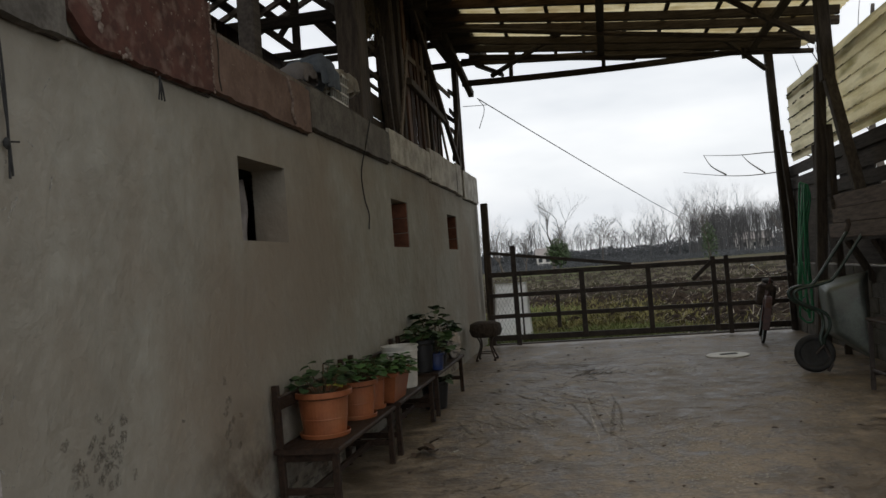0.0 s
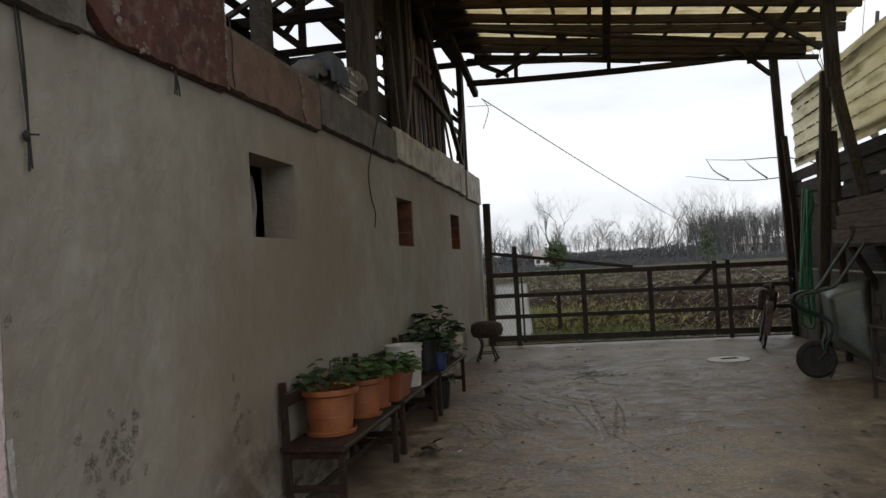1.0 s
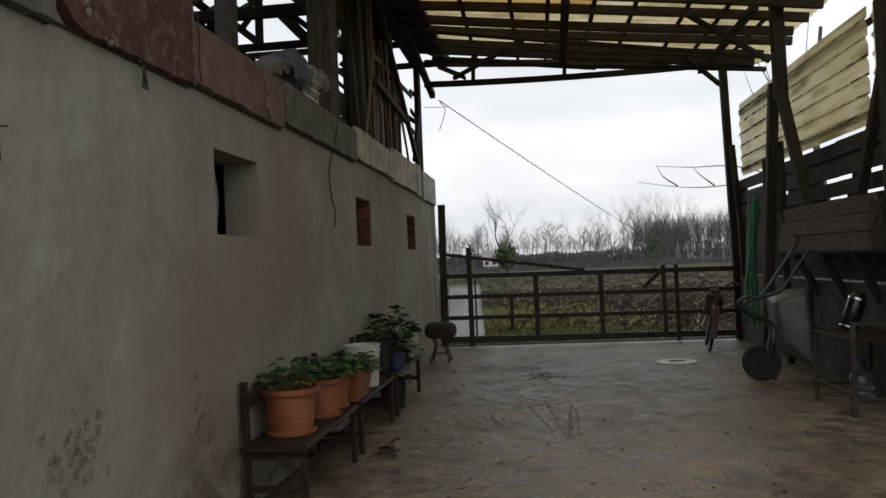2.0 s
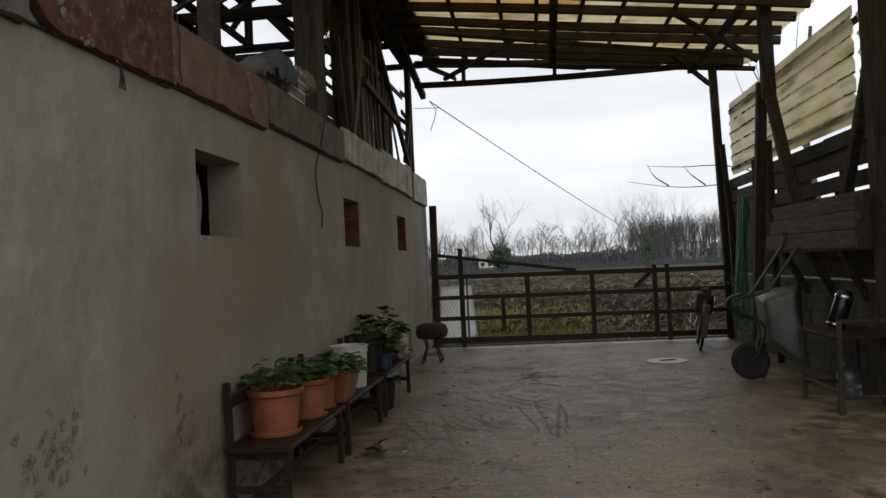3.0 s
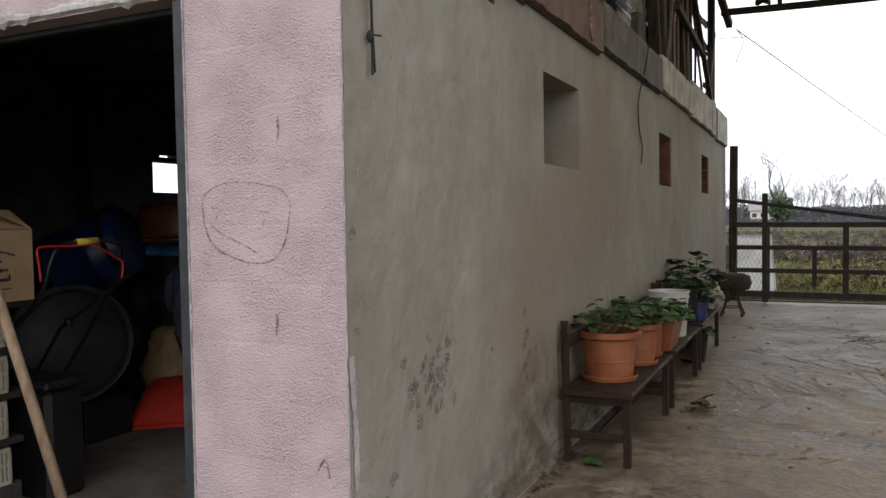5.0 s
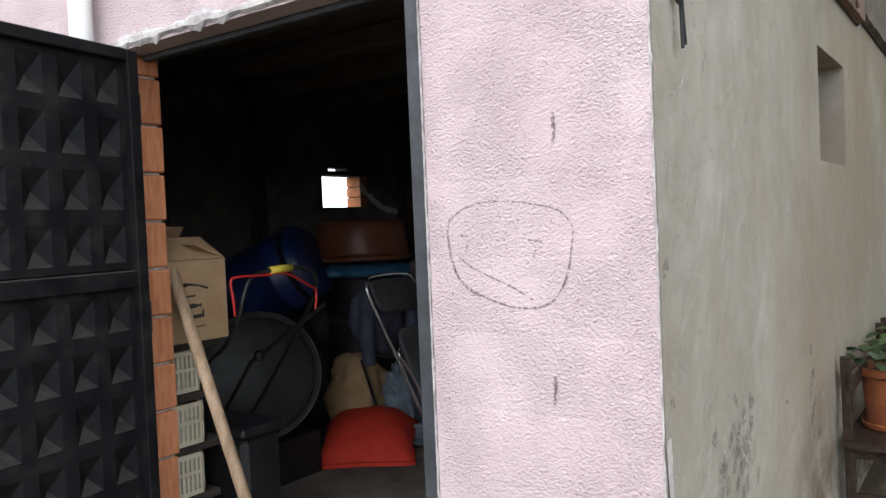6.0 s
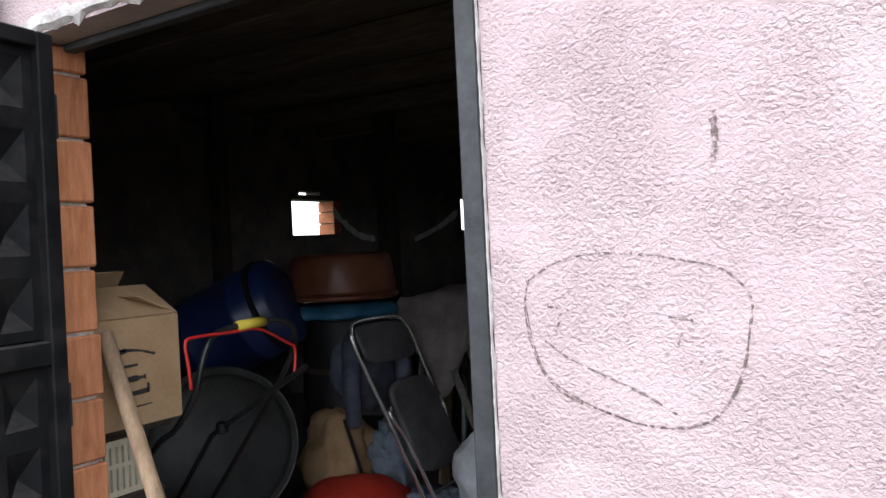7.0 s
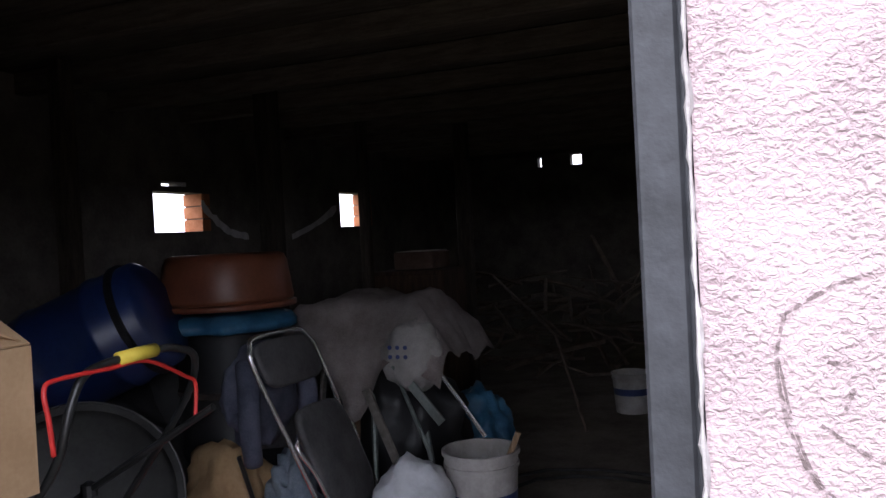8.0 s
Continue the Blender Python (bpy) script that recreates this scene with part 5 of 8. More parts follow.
for x, z0, z1 in ((-0.268, 1.84, 1.755), (-0.29, 1.155, 1.08)):
    pink_mark("tick", [(x, z0), (x + 0.003, (z0 + z1) / 2), (x - 0.002, z1)], 0.007, "short dark scrape")
pink_mark("tick", [(-0.13, 0.62), (-0.1, 0.66), (-0.08, 0.6)], 0.006, "short dark scrape")

# stains and hand-sized smudges on the grey wall
smudge = thing("wall_smudges", "dark muddy smudges on the grey plaster", "stain", (0, 0, 0))
random.seed(21)


def smear(y, z, n_, sy, sz, length):
    for i in range(n_):
        yy, zz = random.gauss(y, sy), random.gauss(z, sz)
        l_ = length * random.uniform(0.4, 1.2)
        turn = random.uniform(-1.1, 1.1)
        dy, dz = 0.5 * l_ * math.sin(turn), -0.5 * l_ * math.cos(turn)
        ob = part("smear", strip(B(), [(0.0035, yy, zz), (0.0035, yy + dy, zz + dz), (0.0035, yy + 1.7 * dy, zz + 2 * dz)], random.uniform(0.02, 0.04), (1, 0, 0), 4), "smear", smudge)
        ob.visible_shadow = False


smear(0.61, 0.85, 42, 0.1, 0.075, 0.05)
smear(1.82, 0.8, 13, 0.08, 0.09, 0.05)
smear(1.3, 0.86, 1, 0.02, 0.01, 0.03)
smear(0.25, 0.42, 4, 0.03, 0.05, 0.12)
smear(0.03, 1.3, 3, 0.01, 0.2, 0.06)
bm = B()
for i in range(150):
    yy = random.uniform(0.2, 9.0)
    zz = abs(random.gauss(0, 0.09)) + 0.012
    strip(bm, [(0.0035, yy - random.uniform(0.03, 0.14), zz), (0.0035, yy, zz + random.uniform(-.01, .012)), (0.0035, yy + random.uniform(0.03, 0.14), zz)], random.uniform(0.005, 0.03), (1, 0, 0), 3)
tagged(part("mud_splash", bm, "smear", smudge, "brown mud splashed along the wall foot"), kind="stuff").visible_shadow = False

chips = part("plaster_chip", strip(B(), [(0.004, 0.02, 0.3), (0.004, 0.03, 0.5), (0.004, 0.035, 0.7), (0.004, 0.025, 0.85), (0.004, 0.012, 1.02)], 0.022, (1, 0, 0), 10), "white_plaster", wall_east, "white plaster smeared round the corner")
strokes = random.Random(31)
for i in range(26):
    y0, z0 = strokes.uniform(0.01, 0.5) ** 1.3, strokes.uniform(0.5, 2.4)
    part("plaster_smear", strip(B(), [(0.003, y0, z0), (0.003, y0 + strokes.uniform(0.01, 0.05), z0 + strokes.uniform(-.06, .1))], strokes.uniform(0.003, 0.008), (1, 0, 0), 4), "pale_smear", wall_east).visible_shadow = False

# brown damp risen in the plaster behind the bench foot, with a ragged soft edge
dm = bpy.data.materials.new("brown_damp")
dm.use_nodes = True
wet, wet_l = dm.node_tree.nodes, dm.node_tree.links
wet["Principled BSDF"].inputs["Base Color"].default_value = (0.125, 0.092, 0.062, 1)
wet["Principled BSDF"].inputs["Roughness"].default_value = 0.8
w_tc, w_off, w_len, w_rng, w_no, w_nr, w_mul, w_tr, w_mx = (wet.new("ShaderNode" + k) for k in (
    "TexCoord", "VectorMath", "VectorMath", "MapRange", "TexNoise", "MapRange", "Math", "BsdfTransparent", "MixShader"))
w_off.operation, w_len.operation, w_mul.operation = "MULTIPLY", "LENGTH", "MULTIPLY"
w_off.inputs[1].default_value = (0.0, 1.0, 1.0)
w_rng.inputs["From Min"].default_value, w_rng.inputs["From Max"].default_value = 0.75, 0.15
w_no.inputs["Scale"].default_value, w_no.inputs["Detail"].default_value, w_no.inputs["Roughness"].default_value = 4.5, 7, 0.65
w_nr.inputs["From Min"].default_value, w_nr.inputs["From Max"].default_value = 0.36, 0.66
w_nr.inputs["To Max"].default_value = 0.85
wet_l.new(w_tc.outputs["Object"], w_off.inputs[0])
wet_l.new(w_off.outputs[0], w_len.inputs[0])
wet_l.new(w_len.outputs["Value"], w_rng.inputs["Value"])
wet_l.new(w_tc.outputs["Object"], w_no.inputs["Vector"])
wet_l.new(w_no.outputs["Fac"], w_nr.inputs["Value"])
wet_l.new(w_rng.outputs[0], w_mul.inputs[0])
wet_l.new(w_nr.outputs[0], w_mul.inputs[1])
wet_l.new(w_mul.outputs[0], w_mx.inputs[0])
wet_l.new(w_tr.outputs[0], w_mx.inputs[1])
wet_l.new(wet["Principled BSDF"].outputs[0], w_mx.inputs[2])
wet_l.new(w_mx.outputs[0], wet["Material Output"].inputs[0])
M["damp"] = dm
for yc, zc, sy, sz in ((1.95, 0.3, 0.95, 0.75), (1.3, 0.05, 0.8, 0.45), (3.2, 0.2, 1.2, 0.6)):
    bm = B()
    quad = [bm.verts.new((0.0, a, b)) for a, b in ((-0.8, max(-0.8, (0.012 - zc) / sz)), (0.8, max(-0.8, (0.012 - zc) / sz)), (0.8, 0.8), (-0.8, 0.8))]
    bm.faces.new(quad)
    ob = part("damp_stain", bm, "damp", smudge, "brown damp stain in the plaster")
    ob.location, ob.scale, ob.visible_shadow = (0.0022 + 0.0004 * yc, yc, zc), (1, sy, sz), False

# dangling wires on the grey wall
cord = thing("wire", "black wire hanging from the wall with a knot", "wire", (0.02, 0.15, 2.61))
part("strand", tube(B(), smooth_path([(-0.005, -0.01, 0.0), (0.005, 0.0, -0.25), (0.0, 0.012, -0.49), (0.006, 0.0, -0.63)], 8), 0.005, 6), "rubber", cord)
part("strand", tube(B(), smooth_path([(-0.005, -0.03, 0.02), (0.01, -0.022, -0.25), (0.005, 0.008, -0.48), (0.01, 0.012, -0.62)], 8), 0.004, 6), "rubber", cord)
part("knot", lathe(B(), [(0.003, -0.52), (0.013, -0.505), (0.014, -0.49), (0.004, -0.475)], 10), "rubber", cord)
part("loose_end", tube(B(), [(0.0, 0.01, -0.49), (0.015, 0.05, -0.487)], 0.004, 6), "rubber", cord)
tassel = thing("wire", "short frayed wires poking from under a panel", "wire", (0.05, 1.2, 2.6))
for dy in (-0.025, 0.0, 0.028):
    part("strand", tube(B(), [(0, 0, 0.0), (0.005, dy * 0.6, -0.07), (0.004, dy, -0.125)], 0.0045, 5), "rubber", tassel)
cable = thing("wire", "thin cable dangling on the grey wall", "wire", (0.055, 4.82, 2.95))
part("strand", tube(B(), smooth_path([(0, 0.25, 0.1), (0.004, 0.05, -0.15), (-0.04, -0.05, -0.45), (-0.045, 0.0, -0.7), (-0.04, 0.1, -0.85), (-0.045, 0.08, -1.0)], 6), 0.006, 5), "rubber", cable)


jar = thing("jar", "small white plastic jar standing in a wall opening", "jar", (-0.1, 6.0, 1.792))
part("body", lathe(B(), [(0.04, 0.0), (0.05, 0.005), (0.05, 0.075), (0.04, 0.085)], 20), "white_plastic", jar)
part("lid", lathe(B(), [(0.044, 0.083), (0.054, 0.085), (0.054, 0.105), (0.01, 0.108)], 20), "white_plastic", jar)
sack_cloth = thing("hanging_cloth", "grey cloth hanging inside the wall opening", "cloth", (-0.32, 2.75, 1.75))
part("cloth", tube(B(), smooth_path([(0, 0.0, 0.5), (0.01, 0.02, 0.3), (0.0, 0.0, 0.1), (0.0, 0.03, -0.3)], 4), 0.06, 8), "cloth_grey", sack_cloth, smooth=True)


def bench(name, label, length, group):
    t = thing(name, label, "bench", (0, 0, 0), group)
    part("seat", beam(B(), (0.245, 0.0, 0.432), (0.245, length, 0.432), 0.44, 0.035, 0, 3, 0.01), "bench_wood", t)
    for yy in (0.05, length - 0.05):
        part("leg", beam(B(), (0.42, yy, 0.0), (0.42, yy, 0.415), 0.042, 0.042, 0, 1, 0.004, (0, 1, 0)), "bench_wood", t)
        part("leg", beam(B(), (0.06, yy, 0.0), (0.045, yy, 0.85), 0.042, 0.042, 0, 1, 0.004, (0, 1, 0)), "bench_wood", t)
        part("stretcher", beam(B(), (0.06, yy, 0.17), (0.42, yy, 0.17), 0.03, 0.045), "bench_wood", t)
        part("apron", beam(B(), (0.07, yy, 0.385), (0.41, yy, 0.385), 0.025, 0.05), "bench_wood", t)
    part("stretcher", beam(B(), (0.24, 0.05, 0.165), (0.24, length - 0.05, 0.165), 0.03, 0.045), "bench_wood", t)
    part("back_rail", beam(B(), (0.075, 0.0, 0.74), (0.075, length, 0.74), 0.022, 0.09, 0, 1, 0.008), "bench_wood", t)
    return t


bench_a = bench("bench", "worn dark wooden bench with pots along the wall", 1.42, "benches along the wall")
bench_a.matrix_world = pose(0, 2.3, 0)
bench_b = copy_thing(bench_a, pose(0, 3.88, 0))
bench_c = bench("bench", "worn dark wooden bench holding a leafy plant", 1.6, "benches along the wall")
bench_c.matrix_world = pose(0, 5.48, 0)

M["stool_top"] = material("dark_fleece", (0.02, 0.015, 0.012), (0.06, 0.045, 0.035), scale=25, rough=0.98, bump=0.9, grain=60)
stool = thing("stool", "small wrought iron stool with a dark shaggy seat", "stool", (0.33, 9.95, 0))
bm = lathe(B(), [(0.2, 0.36), (0.27, 0.38), (0.29, 0.46), (0.27, 0.56), (0.18, 0.6), (0.05, 0.61)], 28, wobble=0.12)
part("seat", bm, "stool_top", stool, smooth=True)
for a in (45, 135, 225, 315):
    c, s = math.cos(radians(a)), math.sin(radians(a))
    part("leg", tube(B(), smooth_path([(0.2 * c, 0.2 * s, 0.38), (0.13 * c, 0.13 * s, 0.25), (0.2 * c, 0.2 * s, 0.1), (0.25 * c, 0.25 * s, 0.02), (0.21 * c, 0.21 * s, 0.016)], 5), 0.017, 6), "iron", stool)
part("ring", tube(B(), [(0.16 * math.cos(2 * math.pi * k / 16), 0.16 * math.sin(2 * math.pi * k / 16), 0.12) for k in range(16)], 0.008, 6, True), "iron", stool)


stool.matrix_world = pose(0.33, 9.95, 0) @ Matrix.Diagonal((0.85, 0.85, 1.03, 1))


def leaf_shape(bm, base, d, up, length, width):
    """A rounded cupped leaf."""
    d = d.normalized()
    s = d.cross(up).normalized()
    n_ = s.cross(d).normalized()
    ring = []
    for k in range(8):
        a = 2 * math.pi * k / 8
        u, v = (0.5 - 0.5 * math.cos(a)), math.sin(a) * 0.5
        ring.append(bm.verts.new(base + d * length * u + s * width * v * (1.0 if 0.1 < u < 0.95 else 0.8) + n_ * (0.12 * length * abs(v) * 2 - 0.15 * length * u * u)))
    mid = bm.verts.new(base + d * length * 0.5 - n_ * 0.03 * length)
    for k in range(8):
        bm.faces.new((mid, ring[k], ring[(k + 1) % 8]))


def foliage(parent, name, mat, centre, radius, height, count, size, seed, droop=0.3, share=1.0):
    rnd = random.Random(seed)
    leaves, stems = B(), B()
    for i in range(count):
        a, r = rnd.uniform(0, 2 * math.pi), radius * math.sqrt(rnd.random())
        top = Vector((centre[0] + r * math.cos(a), centre[1] + r * math.sin(a), centre[2] + height * (1 - 0.6 * (r / radius) ** 2) * rnd.uniform(0.35, 1.0)))
        root = Vector((centre[0] + 0.3 * r * math.cos(a), centre[1] + 0.3 * r * math.sin(a), centre[2] - 0.01))
        if i % 2 == 0:
            tube(stems, [root, root.lerp(top, 0.6) + Vector((0, 0, 0.02)), top], 0.003, 3)
        d = Vector((math.cos(a) + rnd.uniform(-.5, .5), math.sin(a) + rnd.uniform(-.5, .5), rnd.uniform(-droop, 0.35)))
        s = size * rnd.uniform(0.6, 1.2)
        leaf_shape(leaves, top, d, Vector((rnd.uniform(-.4, .4), rnd.uniform(-.4, .4), 1)), s, s * 0.95)
    part("stem", stems, "stem", parent)
    return part(name, leaves, mat, parent, smooth=True)


def round_pot(x, y, z, r, h, label, seed, leaf_mat="leaf", leaf_r=1.0, leaf_h=0.16, count=60, size=0.06, saucer=True, mat="terracotta"):
    t = thing("potted_plant", label, "potted plant", (x, y, z), "pots on the benches")
    z0 = 0.012 if saucer else 0.0
    part("pot", lathe(B(), [(r * 0.70, z0), (r * 0.74, z0 + 0.01), (r * 0.80, z0 + h * 0.35), (r * 0.815, z0 + h * 0.36), (r * 0.815, z0 + h * 0.375), (r * 0.81, z0 + h * 0.39),
                            (r * 0.87, h * 0.85), (r * 0.88, h * 0.86), (r * 0.995, h * 0.87), (r * 1.02, h * 0.89), (r * 1.03, h * 0.985), (r * 1.01, h), (r * 0.93, h), (r * 0.91, h * 0.97), (r * 0.88, h * 0.86)], 40), mat, t, smooth=False)
    part("soil", lathe(B(), [(r * 0.88, h * 0.84), (r * 0.885, h * 0.88), (r * 0.5, h * 0.9), (0.01, h * 0.9)], 24, wobble=0.02), "soil_dark", t)
    if saucer:
        part("saucer", lathe(B(), [(r * 0.76, 0.0), (r * 0.86, 0.004), (r * 0.9, 0.03), (r * 0.88, 0.034), (r * 0.84, 0.012)], 36), mat, t)
    foliage(t, "foliage", leaf_mat, (0, 0, h * 0.9), r * leaf_r, leaf_h, count, size, seed)
    return t


SEAT = 0.45
p1 = round_pot(0.235, 2.7, SEAT, 0.195, 0.31, "large terracotta-coloured pot with a leggy geranium", 1, "leaf_dark", 1.05, 0.24, 70, 0.078)
bm = B()
leaf_shape(bm, Vector((0.10, -0.10, 0.35)), Vector((1, -0.3, 0.0)), Vector((0, 0, 1)), 0.09, 0.08)
leaf_shape(bm, Vector((0.06, -0.14, 0.36)), Vector((0.8, -0.8, 0.2)), Vector((0, 0.4, 1)), 0.07, 0.065)
part("yellow_leaves", bm, "leaf_yellow", p1, "yellowing leaves")
round_pot(0.285, 3.28, SEAT, 0.165, 0.285, "terracotta-coloured pot with a bushy geranium", 2, "leaf", 1.25, 0.2, 120, 0.072)
round_pot(0.29, 3.64, SEAT, 0.13, 0.27, "small terracotta-coloured pot with green leaves", 3, "leaf", 1.4, 0.18, 90, 0.075)
box_pot = thing("planter", "rectangular terracotta-coloured planter with green leaves", "planter", (0.33, 4.04, SEAT), "pots on the benches")
bm = B()
r0 = [bm.verts.new(p) for p in ((-0.09, -0.2, 0), (0.09, -0.2, 0), (0.09, 0.2, 0), (-0.09, 0.2, 0))]
r1 = [bm.verts.new(p) for p in ((-0.13, -0.25, 0.22), (0.13, -0.25, 0.22), (0.13, 0.25, 0.22), (-0.13, 0.25, 0.22))]
r2 = [bm.verts.new(p) for p in ((-0.145, -0.265, 0.222), (0.145, -0.265, 0.222), (0.145, 0.265, 0.222), (-0.145, 0.265, 0.222))]
r3 = [bm.verts.new((v.co.x, v.co.y, 0.25)) for v in r2]
r4 = [bm.verts.new((v.co.x * 0.9, v.co.y * 0.94, 0.25)) for v in r2]
r5 = [bm.verts.new((v.co.x * 0.85, v.co.y * 0.9, 0.19)) for v in r2]
for a, b in ((r0, r1), (r1, r2), (r2, r3), (r3, r4), (r4, r5)):
    for k in range(4):
        bm.faces.new((a[k], a[(k + 1) % 4], b[(k + 1) % 4], b[k]))
bm.faces.new(r0[::-1])
part("pot", bm, "terracotta", box_pot)
part("soil", box(B(), -0.12, 0.12, -0.23, 0.23, 0.17, 0.21), "soil_dark", box_pot)
for i, yy in enumerate((-0.14, 0.02, 0.16)):
    foliage(box_pot, "foliage", "leaf", (0.02, yy, 0.2), 0.17, 0.19, 50, 0.075, 10 + i)

M["label_grey"] = material("bucket_mark", (0.3, 0.3, 0.3), (0.4, 0.4, 0.4), scale=9, rough=0.6, bump=0)


M["dirty_white"] = material("grimy_white_plastic", (0.25, 0.235, 0.225), (0.37, 0.35, 0.335), scale=6, rough=0.55, bump=0.1, stain=(0.18, 0.16, 0.14), stain_scale=5, stain_amount=0.6)


def bucket(x, y, z, r, h, label, band=None, group=""):
    t = thing("bucket", label, "bucket", (x, y, z), group)
    part("body", lathe(B(), [(r * 0.82, 0), (r * 0.84, 0.006), (r * 0.955, h * 0.84), (r, h * 0.845), (r, h * 0.88), (r * 0.965, h * 0.885), (r * 0.975, h * 0.96), (r * 1.03, h * 0.965), (r * 1.03, h), (r * 0.96, h), (r * 0.94, h * 0.9), (r * 0.82, h * 0.1)], 40), "dirty_white" if band else "white_plastic", t)
    if band:
        part("band", lathe(B(), [(r * 0.905, h * 0.46), (r * 0.9065, h * 0.47), (r * 0.926, h * 0.62), (r * 0.924, h * 0.63)], 40), band, t, "printed dark blue band")
    return t


b1 = bucket(0.28, 4.68, SEAT, 0.17, 0.385, "white plastic paint bucket used as a planter")
part("soil", lathe(B(), [(0.14, 0.3), (0.145, 0.335), (0.08, 0.345), (0.01, 0.35)], 20, wobble=0.05), "soil_dark", b1)
dark_pot = round_pot(0.27, 5.62, SEAT, 0.14, 0.34, "dark plastic pot with drooping leaves", 7, "leaf_dark", 1.3, 0.22, 50, 0.1, False, "black_plastic")
round_pot(0.39, 5.75, SEAT, 0.095, 0.18, "blue plastic pot with big green leaves", 8, "leaf_dark", 1.9, 0.2, 34, 0.1, False, "blue_plastic")
big = thing("potted_plant", "tall large-leaved plant on the bench end", "potted plant", (0.27, 6.3, SEAT), "pots on the benches")
part("pot", lathe(B(), [(0.11, 0), (0.12, 0.01), (0.15, 0.22), (0.16, 0.22), (0.16, 0.26), (0.14, 0.26), (0.13, 0.2)], 30), "black_plastic", big)
foliage(big, "foliage", "leaf_dark", (0, 0, 0.22), 0.23, 0.45, 85, 0.13, 31)
foliage(big, "lower_foliage", "leaf_dark", (0.05, -0.1, 0.1), 0.25, 0.2, 24, 0.12, 33)
M["film"] = material("clear_bag_film", (0.3, 0.27, 0.24), (0.45, 0.4, 0.36), scale=10, rough=0.25, bump=0.6, grain=40)


def lumpy(name, mat, parent, centre, radii, seed, amount=0.25, detail=2.0, flat=True, subdiv=4, label=""):
    bm = B()
    bmesh.ops.create_icosphere(bm, subdivisions=subdiv, radius=1.0)
    for v in bm.verts:
        d = v.co.normalized()
        s = 1 + amount * noise.noise(d * detail + Vector((seed, 1, 2))) + amount * 0.45 * noise.noise(d * detail * 2.7 + Vector((seed, 5, 2))) + amount * 0.15 * abs(noise.noise(d * detail * 7 + Vector((seed, 9, 1))))
        v.co = Vector((d.x * radii[0], d.y * radii[1], d.z * radii[2])) * s + Vector(centre)
        if flat and v.co.z < 0:
            v.co.z *= 0.05
    return part(name, bm, mat, parent, label, True)


bag = thing("plastic_bag", "crumpled clear plastic bag on the bench", "bag", (0.39, 6.75, SEAT))
lumpy("film", "film", bag, (0, 0, 0.15), (0.1, 0.1, 0.16), 3, 0.35, 2.5)
crate_low = thing("flower_box", "black plastic pot standing under the bench end", "pot", (0.3, 6.0, 0))
part("pot", lathe(B(), [(0.11, 0), (0.12, 0.01), (0.15, 0.26), (0.16, 0.27), (0.16, 0.3), (0.14, 0.3), (0.13, 0.22)], 24), "black_plastic", crate_low)
foliage(crate_low, "foliage", "leaf_dark", (0.03, 0, 0.26), 0.16, 0.14, 22, 0.09, 37)

# hat-shaped lid, leaf litter and scraps on the slab
M["dead_leaf"] = material("dead_leaf", (0.03, 0.02, 0.013), (0.09, 0.06, 0.04), scale=12, rough=0.9, bump=0.3)
litter = thing("leaf_litter", "curled dead leaves lying on the slab", "leaf litter", (0.62, 4.05, 0.0), kind="stuff")
bm = B()
rnd = random.Random(9)
for i in range(9):
    leaf_shape(bm, Vector((rnd.uniform(-.1, .1), rnd.uniform(-.13, .13), rnd.uniform(0.012, 0.04))), Vector((rnd.uniform(-1, 1), rnd.uniform(-1, 1), rnd.uniform(0, .6))), Vector((0, 0, 1)), 0.11, 0.09)
part("leaves", bm, "dead_leaf", litter)
green_leaf = thing("fallen_leaf", "green fallen leaf by the bench foot", "leaf", (0.22, 2.30, 0.012))
bm = B()
leaf_shape(bm, Vector((-0.06, 0, 0)), Vector((1, 0.2, 0.1)), Vector((0, 0, 1)), 0.12, 0.1)
leaf_shape(bm, Vector((-0.05, 0.03, 0.0)), Vector((0.8, 0.8, 0.15)), Vector((0, 0, 1)), 0.09, 0.08)
part("blade", bm, "leaf", green_leaf)
tagged(part("cigarette_end", tube(B(), [(0.86, 3.95, 0.006), (0.89, 4.0, 0.006)], 0.005, 6), "white_plastic"), "white scrap lying on the slab", "scrap")
bm = B()
rnd = random.Random(12)
for i in range(170):
    x, y = rnd.uniform(0.5, 5.2), rnd.uniform(1.0, 11.5)
    s = rnd.uniform(0.01, 0.035)
    leaf_shape(bm, Vector((x, y, 0.004)), Vector((rnd.uniform(-1, 1), rnd.uniform(-1, 1), 0.05)), Vector((0, 0, 1)), s * 1.6, s)
for i in range(60):
    x, y = abs(rnd.gauss(0, 0.08)) + 0.01, rnd.uniform(0.3, 2.6)
    leaf_shape(bm, Vector((x, y, 0.005)), Vector((rnd.uniform(-1, 1), rnd.uniform(-1, 1), 0.3)), Vector((0, 0, 1)), 0.04, 0.03)
tagged(part("debris", bm, "dead_leaf"), "small crumbs of mud and leaf on the slab", "debris", kind="stuff")

M["dust"] = material("pale_dry_dust", (0.36, 0.325, 0.275), (0.5, 0.455, 0.39), scale=20, rough=0.95, bump=0.0)
dn, dl_ = M["dust"].node_tree.nodes, M["dust"].node_tree.links
dtc, dno, drp, dtr, dmx = (dn.new(k) for k in ("ShaderNodeTexCoord", "ShaderNodeTexNoise", "ShaderNodeValToRGB", "ShaderNodeBsdfTransparent", "ShaderNodeMixShader"))
dno.inputs["Scale"].default_value, dno.inputs["Detail"].default_value = 30, 5
drp.color_ramp.elements[0].position, drp.color_ramp.elements[1].position = 0.38, 0.56
drp.color_ramp.elements[1].color = (0.85, 0.85, 0.85, 1)
dl_.new(dtc.outputs["Object"], dno.inputs["Vector"])
